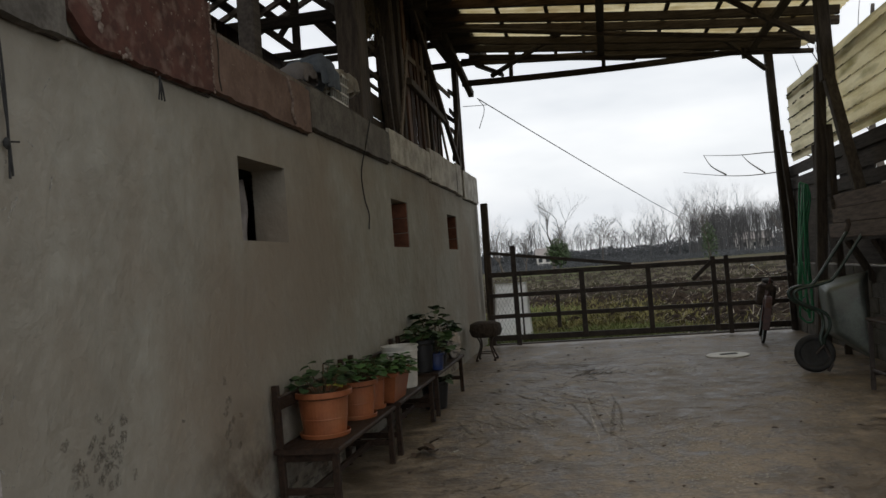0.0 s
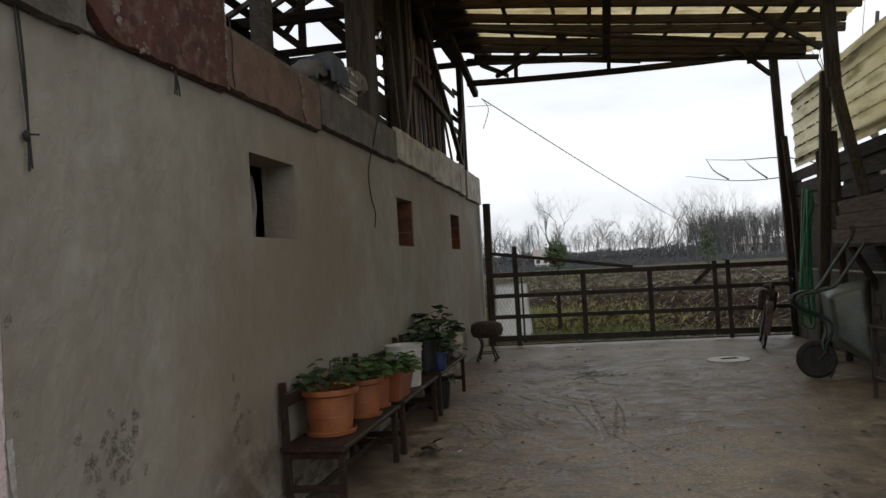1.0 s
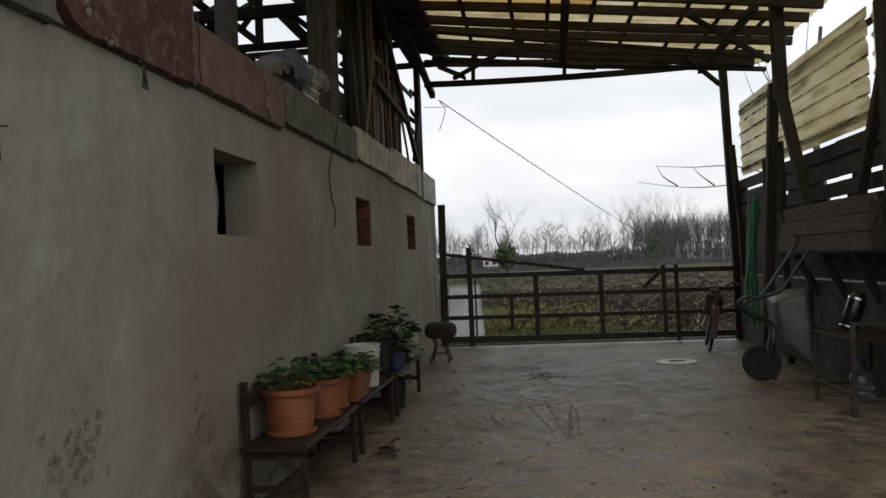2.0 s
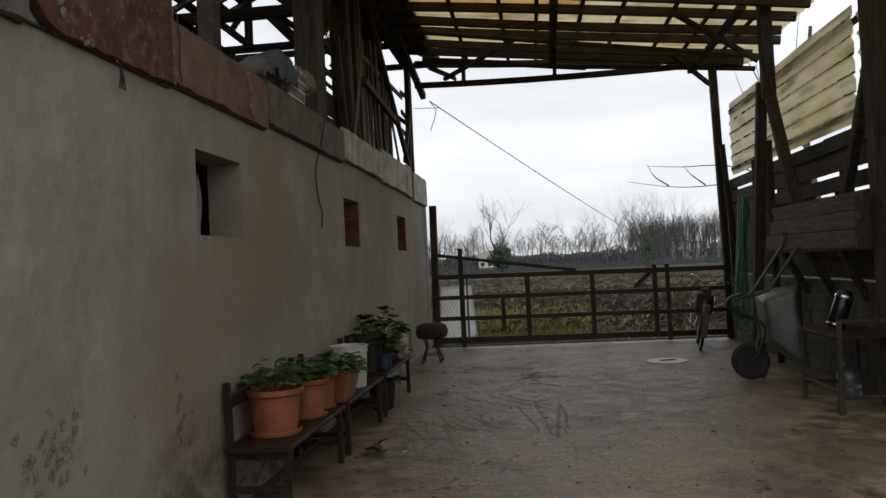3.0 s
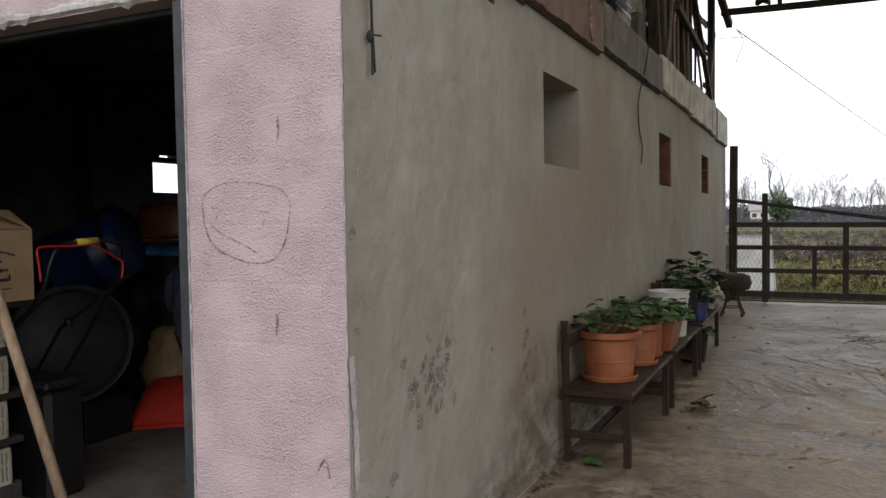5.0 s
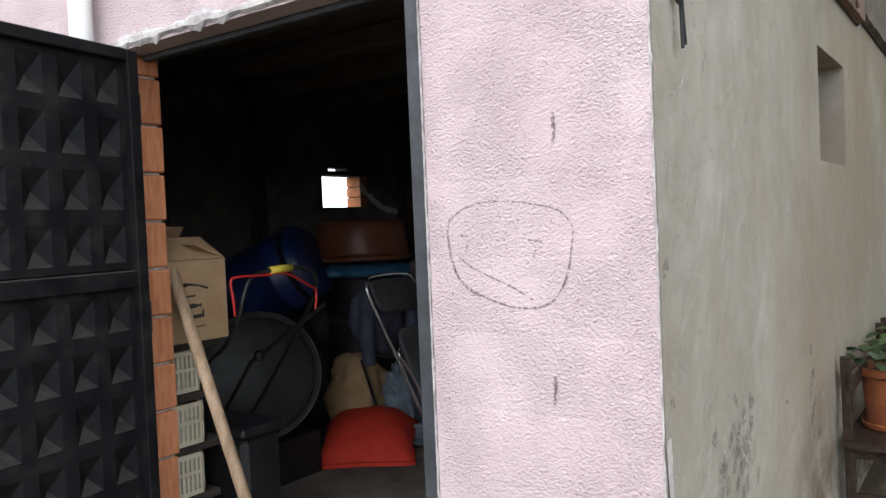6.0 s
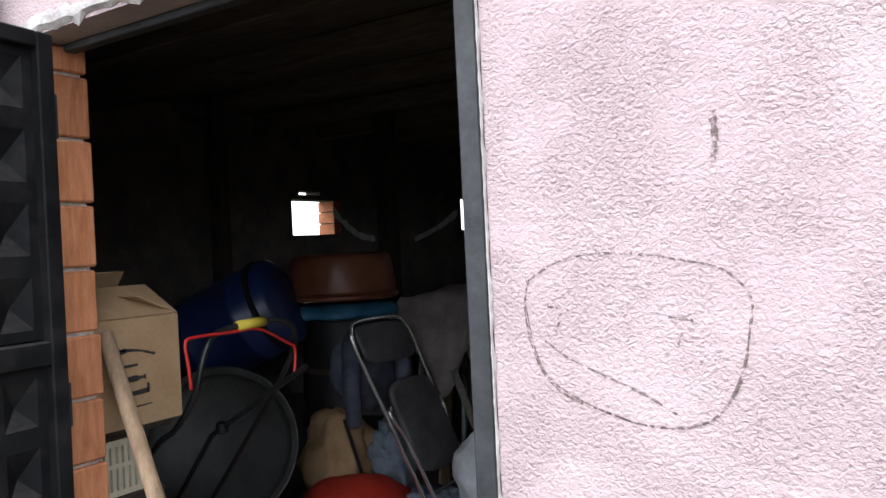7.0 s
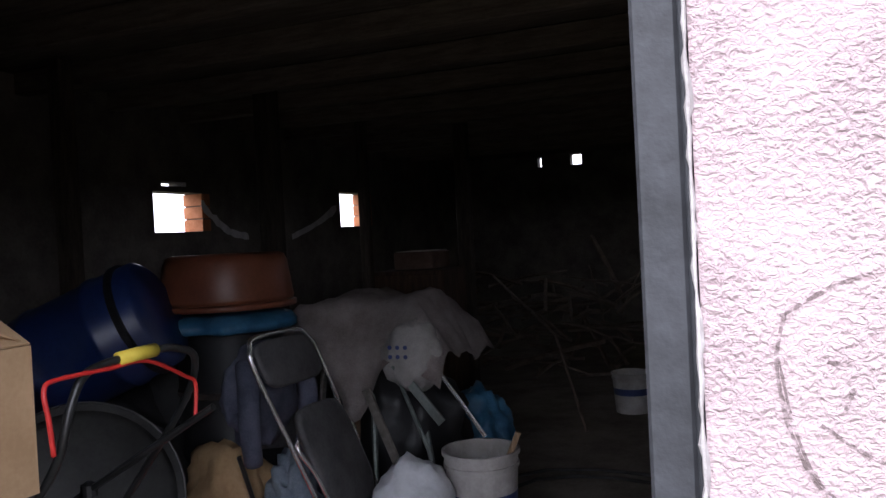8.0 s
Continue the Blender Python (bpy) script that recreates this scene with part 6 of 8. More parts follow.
dl_.new(dno.outputs["Fac"], drp.inputs[0])
dl_.new(drp.outputs[0], dmx.inputs[0])
dl_.new(dtr.outputs[0], dmx.inputs[1])
dl_.new(dn["Principled BSDF"].outputs[0], dmx.inputs[2])
dl_.new(dmx.outputs[0], dn["Material Output"].inputs[0])
M["scratch"] = M["dust"].copy()
M["scratch"].name = "fresh_pale_scratch"
for nd in M["scratch"].node_tree.nodes:
    if nd.type == "VALTORGB" and nd.color_ramp.elements[0].color[0] > 0.1:
        nd.color_ramp.elements[0].color, nd.color_ramp.elements[1].color = (0.34, 0.3, 0.245, 1), (0.5, 0.45, 0.375, 1)
M["scratch"].node_tree.nodes["Principled BSDF"].inputs["Roughness"].default_value = 0.55
scrapes = thing("scrape_marks", "pale and dark scrape marks on the concrete slab", "marks", (0, 0, 0.003), kind="stuff")
rnd = random.Random(15)
for mat_, cx_, cy0, ang, count, step, length, w_ in (
        ("scratch", 1.05, 5.05, 108, 8, 0.10, 0.85, 0.007), ("scratch", 2.02, 5.3, 94, 4, 0.075, 2.0, 0.008), ("dust", 1.25, 5.9, 118, 7, 0.13, 0.9, 0.008), ("smear", 1.1, 5.05, 108, 8, 0.10, 0.8, 0.014),
        ("smear", 1.6, 6.0, 125, 6, 0.12, 1.1, 0.012), ("smear", 2.02, 5.3, 96, 4, 0.12, 1.8, 0.010), ("smear", 1.3, 8.6, 165, 5, 0.16, 1.0, 0.016),
        ("smear", 2.0, 8.1, 10, 7, 0.07, 0.6, 0.03), ("dust", 1.75, 7.4, 145, 3, 0.08, 1.6, 0.008), ("dust", 3.0, 8.0, 3, 5, 0.12, 0.7, 0.02), ("dust", 1.3, 3.4, 75, 3, 0.12, 0.4, 0.009)):
    bm = B()
    a = radians(ang)
    d, sd = Vector((math.cos(a), math.sin(a), 0)), Vector((-math.sin(a), math.cos(a), 0))
    for i in range(count):
        turn = Matrix.Rotation(radians(rnd.gauss(0, 5)), 3, "Z")
        d, sd = turn @ d, turn @ sd
        c = Vector((cx_, cy0, 0)) + sd * step * (i - count / 2) * rnd.uniform(0.8, 1.2) + d * rnd.uniform(-.2, .2)
        l_ = length * rnd.uniform(0.5, 1.1)
        strip(bm, [c - d * l_ / 2, c + sd * rnd.uniform(-.03, .03), c + d * l_ / 2 + sd * rnd.uniform(-.06, .06)], w_ * rnd.uniform(0.9, 2.2), (0, 0, 1), 6)
    part("scrape", bm, "mud" if mat_ == "smear" else mat_, scrapes).visible_shadow = False

for pts, w_, mat_ in (([(0.75, 8.62, 0), (1.3, 8.15, 0), (1.9, 7.35, 0), (2.5, 6.75, 0)], 0.012, "scratch"), ([(0.78, 8.7, 0), (1.33, 8.24, 0), (1.95, 7.42, 0), (2.7, 6.9, 0)], 0.02, "smear"),
                      ([(2.1, 4.55, 0), (2.35, 3.95, 0), (2.55, 3.5, 0), (2.8, 3.05, 0)], 0.010, "smear"), ([(2.14, 4.55, 0), (2.39, 3.95, 0), (2.6, 3.5, 0), (2.85, 3.05, 0)], 0.007, "dust")):
    part("long_scratch", strip(B(), pts, w_, (0, 0, 1), 12), "mud" if mat_ == "smear" else mat_, scrapes).visible_shadow = False
# patches of trodden dark mud and broad tyre smears
for cx_, cy0, sx, sy, count, ang in ((1.6, 8.9, 0.6, 0.35, 60, 8), (2.05, 7.9, 0.22, 0.35, 50, 80), (1.55, 6.7, 0.35, 0.5, 45, 125), (0.95, 8.95, 0.3, 0.2, 30, 0), (4.3, 8.0, 0.8, 1.0, 18, 4), (3.2, 5.4, 1.0, 0.9, 16, 20), (1.4, 3.6, 0.5, 0.6, 12, 60)):
    bm = B()
    for i in range(count):
        c = Vector((rnd.gauss(cx_, sx), rnd.gauss(cy0, sy), 0))
        a = radians(ang + rnd.gauss(0, 25))
        d = Vector((math.cos(a), math.sin(a), 0)) * rnd.uniform(0.04, 0.2)
        strip(bm, [c - d, c + Vector((rnd.gauss(0, .02), rnd.gauss(0, .02), 0)), c + d], rnd.uniform(0.008, 0.035), (0, 0, 1), 3)
    ob = part("mud_patch", bm, "mud", scrapes)
    ob.location.z, ob.visible_shadow = -0.001, False
# scuffed pale patches of many short strokes
for cx_, cy0, sx, sy, count, ang in ((2.75, 4.3, 0.28, 0.55, 150, 70), (2.7, 3.2, 0.25, 0.25, 60, 30), (2.9, 6.9, 0.4, 0.5, 70, 10), (1.2, 4.6, 0.4, 0.5, 50, 100), (3.9, 6.2, 0.7, 0.8, 80, 5), (2.2, 9.8, 0.9, 0.7, 60, 0)):
    bm = B()
    for i in range(count):
        c = Vector((rnd.gauss(cx_, sx), rnd.gauss(cy0, sy), 0))
        a = radians(ang + rnd.gauss(0, 22))
        d = Vector((math.cos(a), math.sin(a), 0)) * rnd.uniform(0.05, 0.22)
        strip(bm, [c - d, c + Vector((rnd.gauss(0, .01), rnd.gauss(0, .01), 0)), c + d], rnd.uniform(0.003, 0.012), (0, 0, 1), 3)
    part("scuff", bm, "dust", scrapes).visible_shadow = False

# plastic drain cover
drain = thing("drain_cover", "white round drain cover with a dark slot", "drain cover", (3.83, 9.05, 0.0))
part("disc", lathe(B(), [(0.29, 0.0), (0.29, 0.012), (0.27, 0.018), (0.1, 0.02), (0.01, 0.02)], 40), "white_plastic", drain)
part("slot", beam(B(), (-0.1, -0.02, 0.024), (0.12, 0.03, 0.024), 0.1, 0.006, 0, 1, 0.002), "rubber", drain)

# wheelbarrow standing on its nose
barrow = thing("wheelbarrow", "upended wheelbarrow with bent tube handles and galvanised tray", "wheelbarrow", (4.5, 7.2, 0))
M["green_paint"] = material("dull_green_paint", (0.015, 0.028, 0.022), (0.035, 0.055, 0.045), scale=9, rough=0.25, bump=0.15)
spin = Matrix.Rotation(radians(-14), 4, "Z") @ Matrix.Rotation(radians(83), 4, "X")
wheel = part("wheel", lathe(B(), [(0.15, -0.035), (0.19, -0.045), (0.212, -0.02), (0.217, 0.0), (0.212, 0.02), (0.19, 0.045), (0.15, 0.035), (0.14, 0.0)], 32,
             (0.0, 0.0, 0.222), spin), "rubber", barrow, "black rubber tyre", True)
part("rim", lathe(B(), [(0.03, -0.03), (0.15, -0.012), (0.152, 0.0), (0.15, 0.012), (0.03, 0.03)], 24, (0, 0, 0.222), spin), "rubber", wheel)
for dx, dy, dz in ((0.0, 0.0, 0.0), (-0.17, 0.14, -0.04)):
    pts = [(0.08, -0.06, 0.3), (0.10 + dx * 0.2, -0.08 + dy * 0.3, 0.40), (0.16 + dx * 0.3, -0.1 + dy * 0.5, 0.54), (0.12 + dx * 0.15, -0.1 + dy, 0.68), (-0.1 + dx * 0.15, -0.1 + dy, 0.80), (-0.19 + dx * 0.15, -0.1 + dy, 0.89),
           (-0.15 + dx * 0.25, -0.1 + dy, 0.965), (0.05 + dx * 0.7, -0.1 + dy, 1.0), (0.16 + dx, -0.1 + dy, 1.03 + dz), (0.25 + dx, -0.1 + dy, 1.08 + dz), (0.45 + dx, -0.1 + dy, 1.36 + dz), (0.64 + dx, -0.1 + dy, 1.63 + dz)]
    part("handle", tube(B(), smooth_path(pts, 5), 0.019, 8), "green_paint", barrow, smooth=True)
    part("grip", tube(B(), [(0.63 + dx, -0.1 + dy, 1.62 + dz), (0.66 + dx, -0.1 + dy, 1.70 + dz), (0.65 + dx, -0.1 + dy, 1.76 + dz)], 0.026, 8), "iron", barrow)
part("fork", tube(B(), [(0.0, -0.06, 0.222), (0.09, -0.08, 0.32)], 0.016, 6), "gate_metal", barrow)
part("fork", tube(B(), [(0.0, 0.06, 0.222), (0.09, 0.08, 0.32)], 0.016, 6), "gate_metal", barrow)
part("stay", tube(B(), smooth_path([(0.1, -0.06, 0.3), (0.16, -0.07, 0.12), (0.11, -0.07, 0.02)], 4), 0.016, 6), "gate_metal", barrow)
bm = B()
rim = [(0.20, 0.42, 1.0), (0.74, 0.36, 1.1), (0.70, 0.38, 0.08), (0.26, 0.42, 0.4)]
back = [(0.22, 0.10, 0.92), (0.56, 0.0, 1.02), (0.62, 0.02, 0.14), (0.27, 0.12, 0.44)]
o = [bm.verts.new(p) for p in rim]
i_ = [bm.verts.new(p) for p in back]
for k in range(4):
    bm.faces.new((o[k], o[(k + 1) % 4], i_[(k + 1) % 4], i_[k]))
bm.faces.new(i_)
bmesh.ops.bevel(bm, geom=[e for e in bm.edges if not e.is_boundary], offset=0.05, segments=3, affect="EDGES", profile=0.6)
bmesh.ops.solidify(bm, geom=bm.faces[:], thickness=0.004)
part("tray", bm, "galv", barrow, "galvanised grey-green tray", True)
part("tray_rim", tube(B(), [Vector(p) for p in rim + rim[:1]], 0.012, 6), "galv", barrow)

# hose hung on the fence post
hose = thing("garden_hose", "green garden hose hung in long loops", "hose", (5.08, 9.5, 0.0))
for i, (dx, dy, top, low) in enumerate(((0.0, 0.0, 2.32, 0.35), (0.02, 0.04, 2.28, 0.5), (-0.02, 0.07, 2.34, 0.7), (0.035, -0.04, 2.24, 0.9), (0.01, -0.07, 2.3, 0.42))):
    part("coil", tube(B(), smooth_path([(dx - 0.16 + 0.02 * i, dy, low + 0.08), (dx - 0.12 + 0.015 * i, dy, 1.1), (dx + 0.0, dy, top - 0.2), (dx + 0.03, dy, top), (dx + 0.06, dy, top - 0.15), (dx + 0.03 - 0.03 * i, dy + 0.03, 1.4), (dx + 0.02 - 0.02 * i, dy, low + 0.12), (dx - 0.06, dy, low), (dx - 0.16 + 0.02 * i, dy, low + 0.08)], 6), 0.014, 6), "green_hose", hose, smooth=True)

# bicycle by the gate
bike = thing("bicycle", "old dark red bicycle parked by the gate", "bicycle", (4.52, 10.2, 0.0))


def bike_wheel(y):
    w = part("wheel", tube(B(), [(0.0, y + 0.32 * math.cos(2 * math.pi * k / 28), 0.34 + 0.32 * math.sin(2 * math.pi * k / 28)) for k in range(28)], 0.022, 6, True), "rubber", bike, "thin black tyre", True)
    part("rim", tube(B(), [(0.0, y + 0.295 * math.cos(2 * math.pi * k / 28), 0.34 + 0.295 * math.sin(2 * math.pi * k / 28)) for k in range(28)], 0.012, 5, True), "galv", w)
    bm = B()
    for k in range(14):
        a = 2 * math.pi * k / 14
        tube(bm, [(0.02 * (-1) ** k, y, 0.34), (0, y + 0.29 * math.cos(a), 0.34 + 0.29 * math.sin(a))], 0.0015, 3)
    part("spokes", bm, "galv", w)


bike_wheel(0.0)
bike_wheel(1.05)
part("mudguard", beam(B(), (0, -0.36, 0.24), (0, -0.30, 0.56), 0.10, 0.014, -0.02, 4), "dark_red", bike)
part("mudguard", beam(B(), (0, -0.30, 0.56), (0, 0.05, 0.72), 0.10, 0.014, -0.04, 4), "dark_red", bike)
part("chain_case", box(B(), 0.03, 0.07, 0.5, 1.12, 0.26, 0.44, 0.015), "dark_red", bike)
part("saddle_bag", box(B(), -0.13, 0.15, 0.82, 1.05, 0.52, 0.86, 0.03), "iron", bike, "dark worn bag behind the saddle")
part("fork", tube(B(), [(0.05, 0.0, 0.34), (0.05, 0.08, 0.66), (0, 0.12, 0.76), (0, 0.2, 1.0)], 0.017, 8), "dark_red", bike)
part("fork", tube(B(), [(-0.05, 0.0, 0.34), (-0.05, 0.08, 0.66), (0, 0.12, 0.76)], 0.015, 8), "dark_red", bike)
for a, b in (((0, 0.16, 0.88), (0, 0.62, 0.36)), ((0, 0.17, 0.94), (0, 0.58, 0.8)), ((0, 0.62, 0.36), (0, 0.75, 0.88)), ((0, 0.62, 0.36), (0, 1.05, 0.34)), ((0, 0.72, 0.78), (0, 1.05, 0.34))):
    part("frame_tube", tube(B(), [a, b], 0.018, 8), "dark_red", bike)
part("handlebar", tube(B(), smooth_path([(-0.3, 0.42, 1.1), (-0.27, 0.24, 1.16), (-0.1, 0.16, 1.08), (0, 0.19, 1.05), (0.1, 0.16, 1.08), (0.27, 0.24, 1.12), (0.3, 0.42, 1.07)], 5), 0.012, 8), "chrome", bike, smooth=True)
part("headlamp", lathe(B(), [(0.03, 0.0), (0.06, 0.03), (0.065, 0.07), (0.02, 0.08)], 16, (0, 0.1, 0.86), Matrix.Rotation(radians(90), 4, "X")), "iron", bike)
lumpy("saddle", "rubber", bike, (0, 0.78, 0.92), (0.09, 0.15, 0.045), 2, 0.1, 2, False, 3)

bike.matrix_world = pose(4.52, 10.2, 0.0, 0, 11, -9)

# plank-topped stand with a dark shiny canister
stand = thing("stand", "dark metal stand with a plank top and side rail", "stand", (5.0, 5.5, 0.0))
for x, y, z in ((-0.27, -0.48, 0.86), (-0.27, 0.48, 0.68), (0.25, -0.48, 0.86), (0.25, 0.48, 0.68)):
    part("leg", beam(B(), (x - 0.02, y, 0), (x, y, z), 0.04, 0.04, 0, 1, 0.004, (0, 1, 0)), "gate_metal", stand)
part("top", box(B(), -0.3, 0.3, -0.48, 0.52, 0.68, 0.71, 0.006), "bench_wood", stand)
part("rail", beam(B(), (-0.28, -0.48, 0.84), (0.27, -0.48, 0.84), 0.035, 0.04), "gate_metal", stand)
for y in (-0.48, 0.48):
    part("stretcher", beam(B(), (-0.28, y, 0.16), (0.27, y, 0.16), 0.03, 0.035), "gate_metal", stand)
part("stretcher", beam(B(), (-0.28, -0.48, 0.2), (-0.28, 0.48, 0.2), 0.03, 0.03), "gate_metal", stand)
M["gloss_black"] = material("glossy_black_metal", (0.01, 0.01, 0.01), (0.022, 0.021, 0.02), scale=5, rough=0.18, metal=0.4, bump=0.1, spec=0.6)
can = thing("canister", "glossy black metal canister tilted on the stand", "canister", (4.9, 5.62, 0.712))
tilt = Matrix.Rotation(radians(20), 4, "Y") @ Matrix.Diagonal((1.2, 1.2, 1.0, 1))
part("body", lathe(B(), [(0.06, 0.02), (0.07, 0.03), (0.07, 0.34), (0.064, 0.36), (0.05, 0.38), (0.045, 0.4), (0.02, 0.4)], 28, m=tilt), "gloss_black", can, smooth=True)
part("collar", lathe(B(), [(0.069, 0.32), (0.075, 0.325), (0.075, 0.345), (0.066, 0.352)], 28, m=tilt), "chrome", can)
part("foot_ring", lathe(B(), [(0.069, 0.04), (0.075, 0.045), (0.075, 0.06), (0.069, 0.065)], 28, m=tilt), "chrome", can)
M["clear_pet"] = material("clouded_clear_plastic", (0.2, 0.21, 0.21), (0.28, 0.29, 0.29), scale=6, rough=0.2, bump=0.15)
bt = M["clear_pet"].node_tree.nodes["Principled BSDF"]
bt.inputs["Transmission Weight"].default_value = 0.75
bottle = thing("bottle", "clear plastic water jug under the stand", "bottle", (5.1, 5.85, 0.0))
part("body", lathe(B(), [(0.1, 0.0), (0.115, 0.015), (0.118, 0.1), (0.112, 0.11), (0.118, 0.12), (0.118, 0.24), (0.07, 0.32), (0.035, 0.35), (0.035, 0.38), (0.02, 0.38)], 26), "clear_pet", bottle, smooth=True)
part("cap", lathe(B(), [(0.038, 0.375), (0.04, 0.38), (0.04, 0.405), (0.02, 0.41)], 16), "blue_plastic", bottle)

# laundry basket on the loft edge
basket = thing("laundry_basket", "white slotted plastic laundry basket on the loft edge", "basket", (-0.2, 4.52, 3.09))
basket.matrix_world = pose(-0.2, 4.42, 3.092) @ Matrix.Diagonal((0.85, 0.85, 0.92, 1))
bm = B()
for side in range(4):
    lx = 0.28 if side % 2 == 0 else 0.19
    for k in range(9):
        u = -lx + 2 * lx * k / 8
        pt = {0: (0.19, u), 1: (u, 0.28), 2: (-0.19, u), 3: (u, -0.28)}[side]
        top = (pt[0] * 1.12, pt[1] * 1.12)
        beam(bm, (pt[0], pt[1], 0.0), (top[0], top[1], 0.3), 0.016, 0.006, 0, 1, 0.001, (0.3, 0.7, 0))
    for z in (0.01, 0.11, 0.2, 0.295):
        f = 1 + 0.12 * z / 0.3
        a, b = {0: ((0.19, -0.28), (0.19, 0.28)), 1: ((-0.19, 0.28), (0.19, 0.28)), 2: ((-0.19, -0.28), (-0.19, 0.28)), 3: ((-0.19, -0.28), (0.19, -0.28))}[side]
        beam(bm, (a[0] * f, a[1] * f, z), (b[0] * f, b[1] * f, z), 0.012, 0.02 if z < 0.29 else 0.03, 0, 1, 0.002)
part("frame", bm, "white_plastic", basket)
part("bottom", box(B(), -0.19, 0.19, -0.28, 0.28, -0.004, 0.004), "white_plastic", basket)


def cloth(name, mat, parent, pts_fn, k=16, label="", thick=0.006):
    bm = B()
    g = [[bm.verts.new(pts_fn(i / k, j / k)) for i in range(k + 1)] for j in range(k + 1)]
    for j in range(k):
        for i in range(k):
            bm.faces.new((g[j][i], g[j][i + 1], g[j + 1][i + 1], g[j + 1][i]))
    bmesh.ops.solidify(bm, geom=bm.faces[:], thickness=thick)
    return part(name, bm, mat, parent, label, True)


wash = thing("laundry", "faded blue and cream washing heaped over a basket", "laundry", (-0.2, 4.3, 3.07))


def fold(u, v, seed, amp):
    return amp * (noise.noise(Vector((u * 5, v * 1.2, seed))) + 0.5 * noise.noise(Vector((u * 13, v * 3, seed + 4))))


def draped(y0, y1, back, front, top, hem, seed, slope=0.0):
    """Cloth laid over an edge and hanging down in front."""
    def point(u, v):
        y = y0 + (y1 - y0) * u + 0.03 * noise.noise(Vector((v * 4, u * 2, seed)))
        crown = top + slope * u + fold(u, v, seed, 0.03) - 0.2 * (2 * u - 1) ** 4
        if v < 0.45:
            t = v / 0.45
            return (back + (front - back) * t, y, crown - 0.16 * (1 - t) ** 2)
        t = (v - 0.45) / 0.55
        low = hem + 0.07 * noise.noise(Vector((u * 3.0, seed, 2)))
        return (front + 0.05 * math.sin(min(1.0, t * 3) * 1.57) + fold(u, 0.3 + t * 0.3, seed + 9, 0.045), y + 0.03 * t * math.sin(9 * u), crown + (low - crown) * t)
    return point


cloth("shirt", "cloth_blue", wash, draped(-0.47, 0.02, -0.3, 0.15, 0.37, 0.1, 3.0), 26, "faded blue shirt hanging over the rim")
cloth("towel", "cloth_pale", wash, draped(0.0, 0.46, -0.25, 0.14, 0.36, 0.27, 8.0, -0.03), 20, "cream towel")
cloth("sleeve", "cloth_pale", wash, draped(0.36, 0.48, -0.05, 0.18, 0.36, 0.18, 12.0), 14, "pale sleeve hanging out")
cloth("shirt", "cloth_grey", wash, draped(-0.72, -0.42, -0.3, 0.1, 0.24, 0.1, 17.0), 18, "crumpled grey shirt")
lumpy("bundle", "cloth_blue", wash, (-0.04, -0.24, 0.17), (0.17, 0.24, 0.15), 72, 0.2, 1.8, False)
tagged(part("loft_board", box(B(), -0.42, -0.02, 3.4, 5.05, 3.062, 3.088, 0.004), "board"), "grey board lying on the loft edge", "board")

# cable from the eave to the distance, and its fittings
line = thing("power_cable", "thin overhead cable running from the eave to the fields", "cable", (0.21, 12.1, 4.63))
end = Vector((20.5, 90.0, 0.6)) - Vector((0.21, 12.1, 4.63))
part("strand", tube(B(), [Vector((0, 0, 0)).lerp(end, t / 24) - Vector((0, 0, 0.6 * 4 * (t / 24) * (1 - t / 24))) for t in range(25)], 0.010, 5, False, 0.022), "rubber", line)
part("tail", tube(B(), smooth_path([(0.02, 0.02, -0.02), (0.1, 0.1, -0.2), (-0.02, 0.1, -0.55)], 5), 0.007, 5), "rubber", line)
part("cross_wire", tube(B(), [(-0.3, 0.1, -0.1), (0.15, 0.1, -0.12)], 0.006, 5), "rubber", line)

# branches of a tree beyond the fence
side_tree = thing("tree", "bare thin-branched tree beyond the fence", "tree", (8.2, 15.5, ground_z))
bm = B()
tube(bm, smooth_path([(0, 0, 0), (0.1, 0, 2.0), (-0.1, 0.1, 4.2), (0.1, 0, 6.5)], 5), 0.13, 8, False, 0.04)
part("trunk", bm, "bark", side_tree)
bm = B()
for pts in ([(-0.05, 0, 3.0), (-1.3, -1.0, 3.15), (-2.6, -1.45, 3.02), (-3.3, -1.5, 3.0), (-3.9, -1.5, 3.06), (-4.6, -1.5, 3.18)], [(-3.7, -1.5, 3.05), (-4.0, -1.5, 3.25), (-4.15, -1.5, 3.5)],
            [(-1.3, -1.0, 3.15), (-2.4, -1.4, 3.4), (-3.4, -1.5, 3.42), (-4.15, -1.5, 3.48)], [(-2.9, -1.5, 3.02), (-3.2, -1.5, 3.25), (-3.35, -1.5, 3.42)],
            [(-1.6, -0.9, 3.08), (-2.2, -1.1, 2.6), (-2.35, -1.1, 2.4)], [(-1.2, -0.9, 2.6), (-2.2, -1.2, 2.3), (-2.7, -1.3, 2.0)],
            [(0, 0, 3.6), (-0.9, -0.6, 4.4), (-1.4, -0.8, 5.3), (-1.5, -0.9, 6.1)], [(-0.9, -0.6, 4.4), (-1.7, -0.9, 4.8), (-2.0, -1.0, 5.4)], [(0, 0, 4.4), (-0.4, -0.4, 5.6), (-0.3, -0.5, 6.8)],
            [(-1.3, -0.8, 5.0), (-1.8, -0.9, 5.9)]):
    tube(bm, smooth_path([(x * 0.91, y, z) for x, y, z in pts], 5), 0.017, 5, False, 0.004)
part("crown", bm, "bark", side_tree)

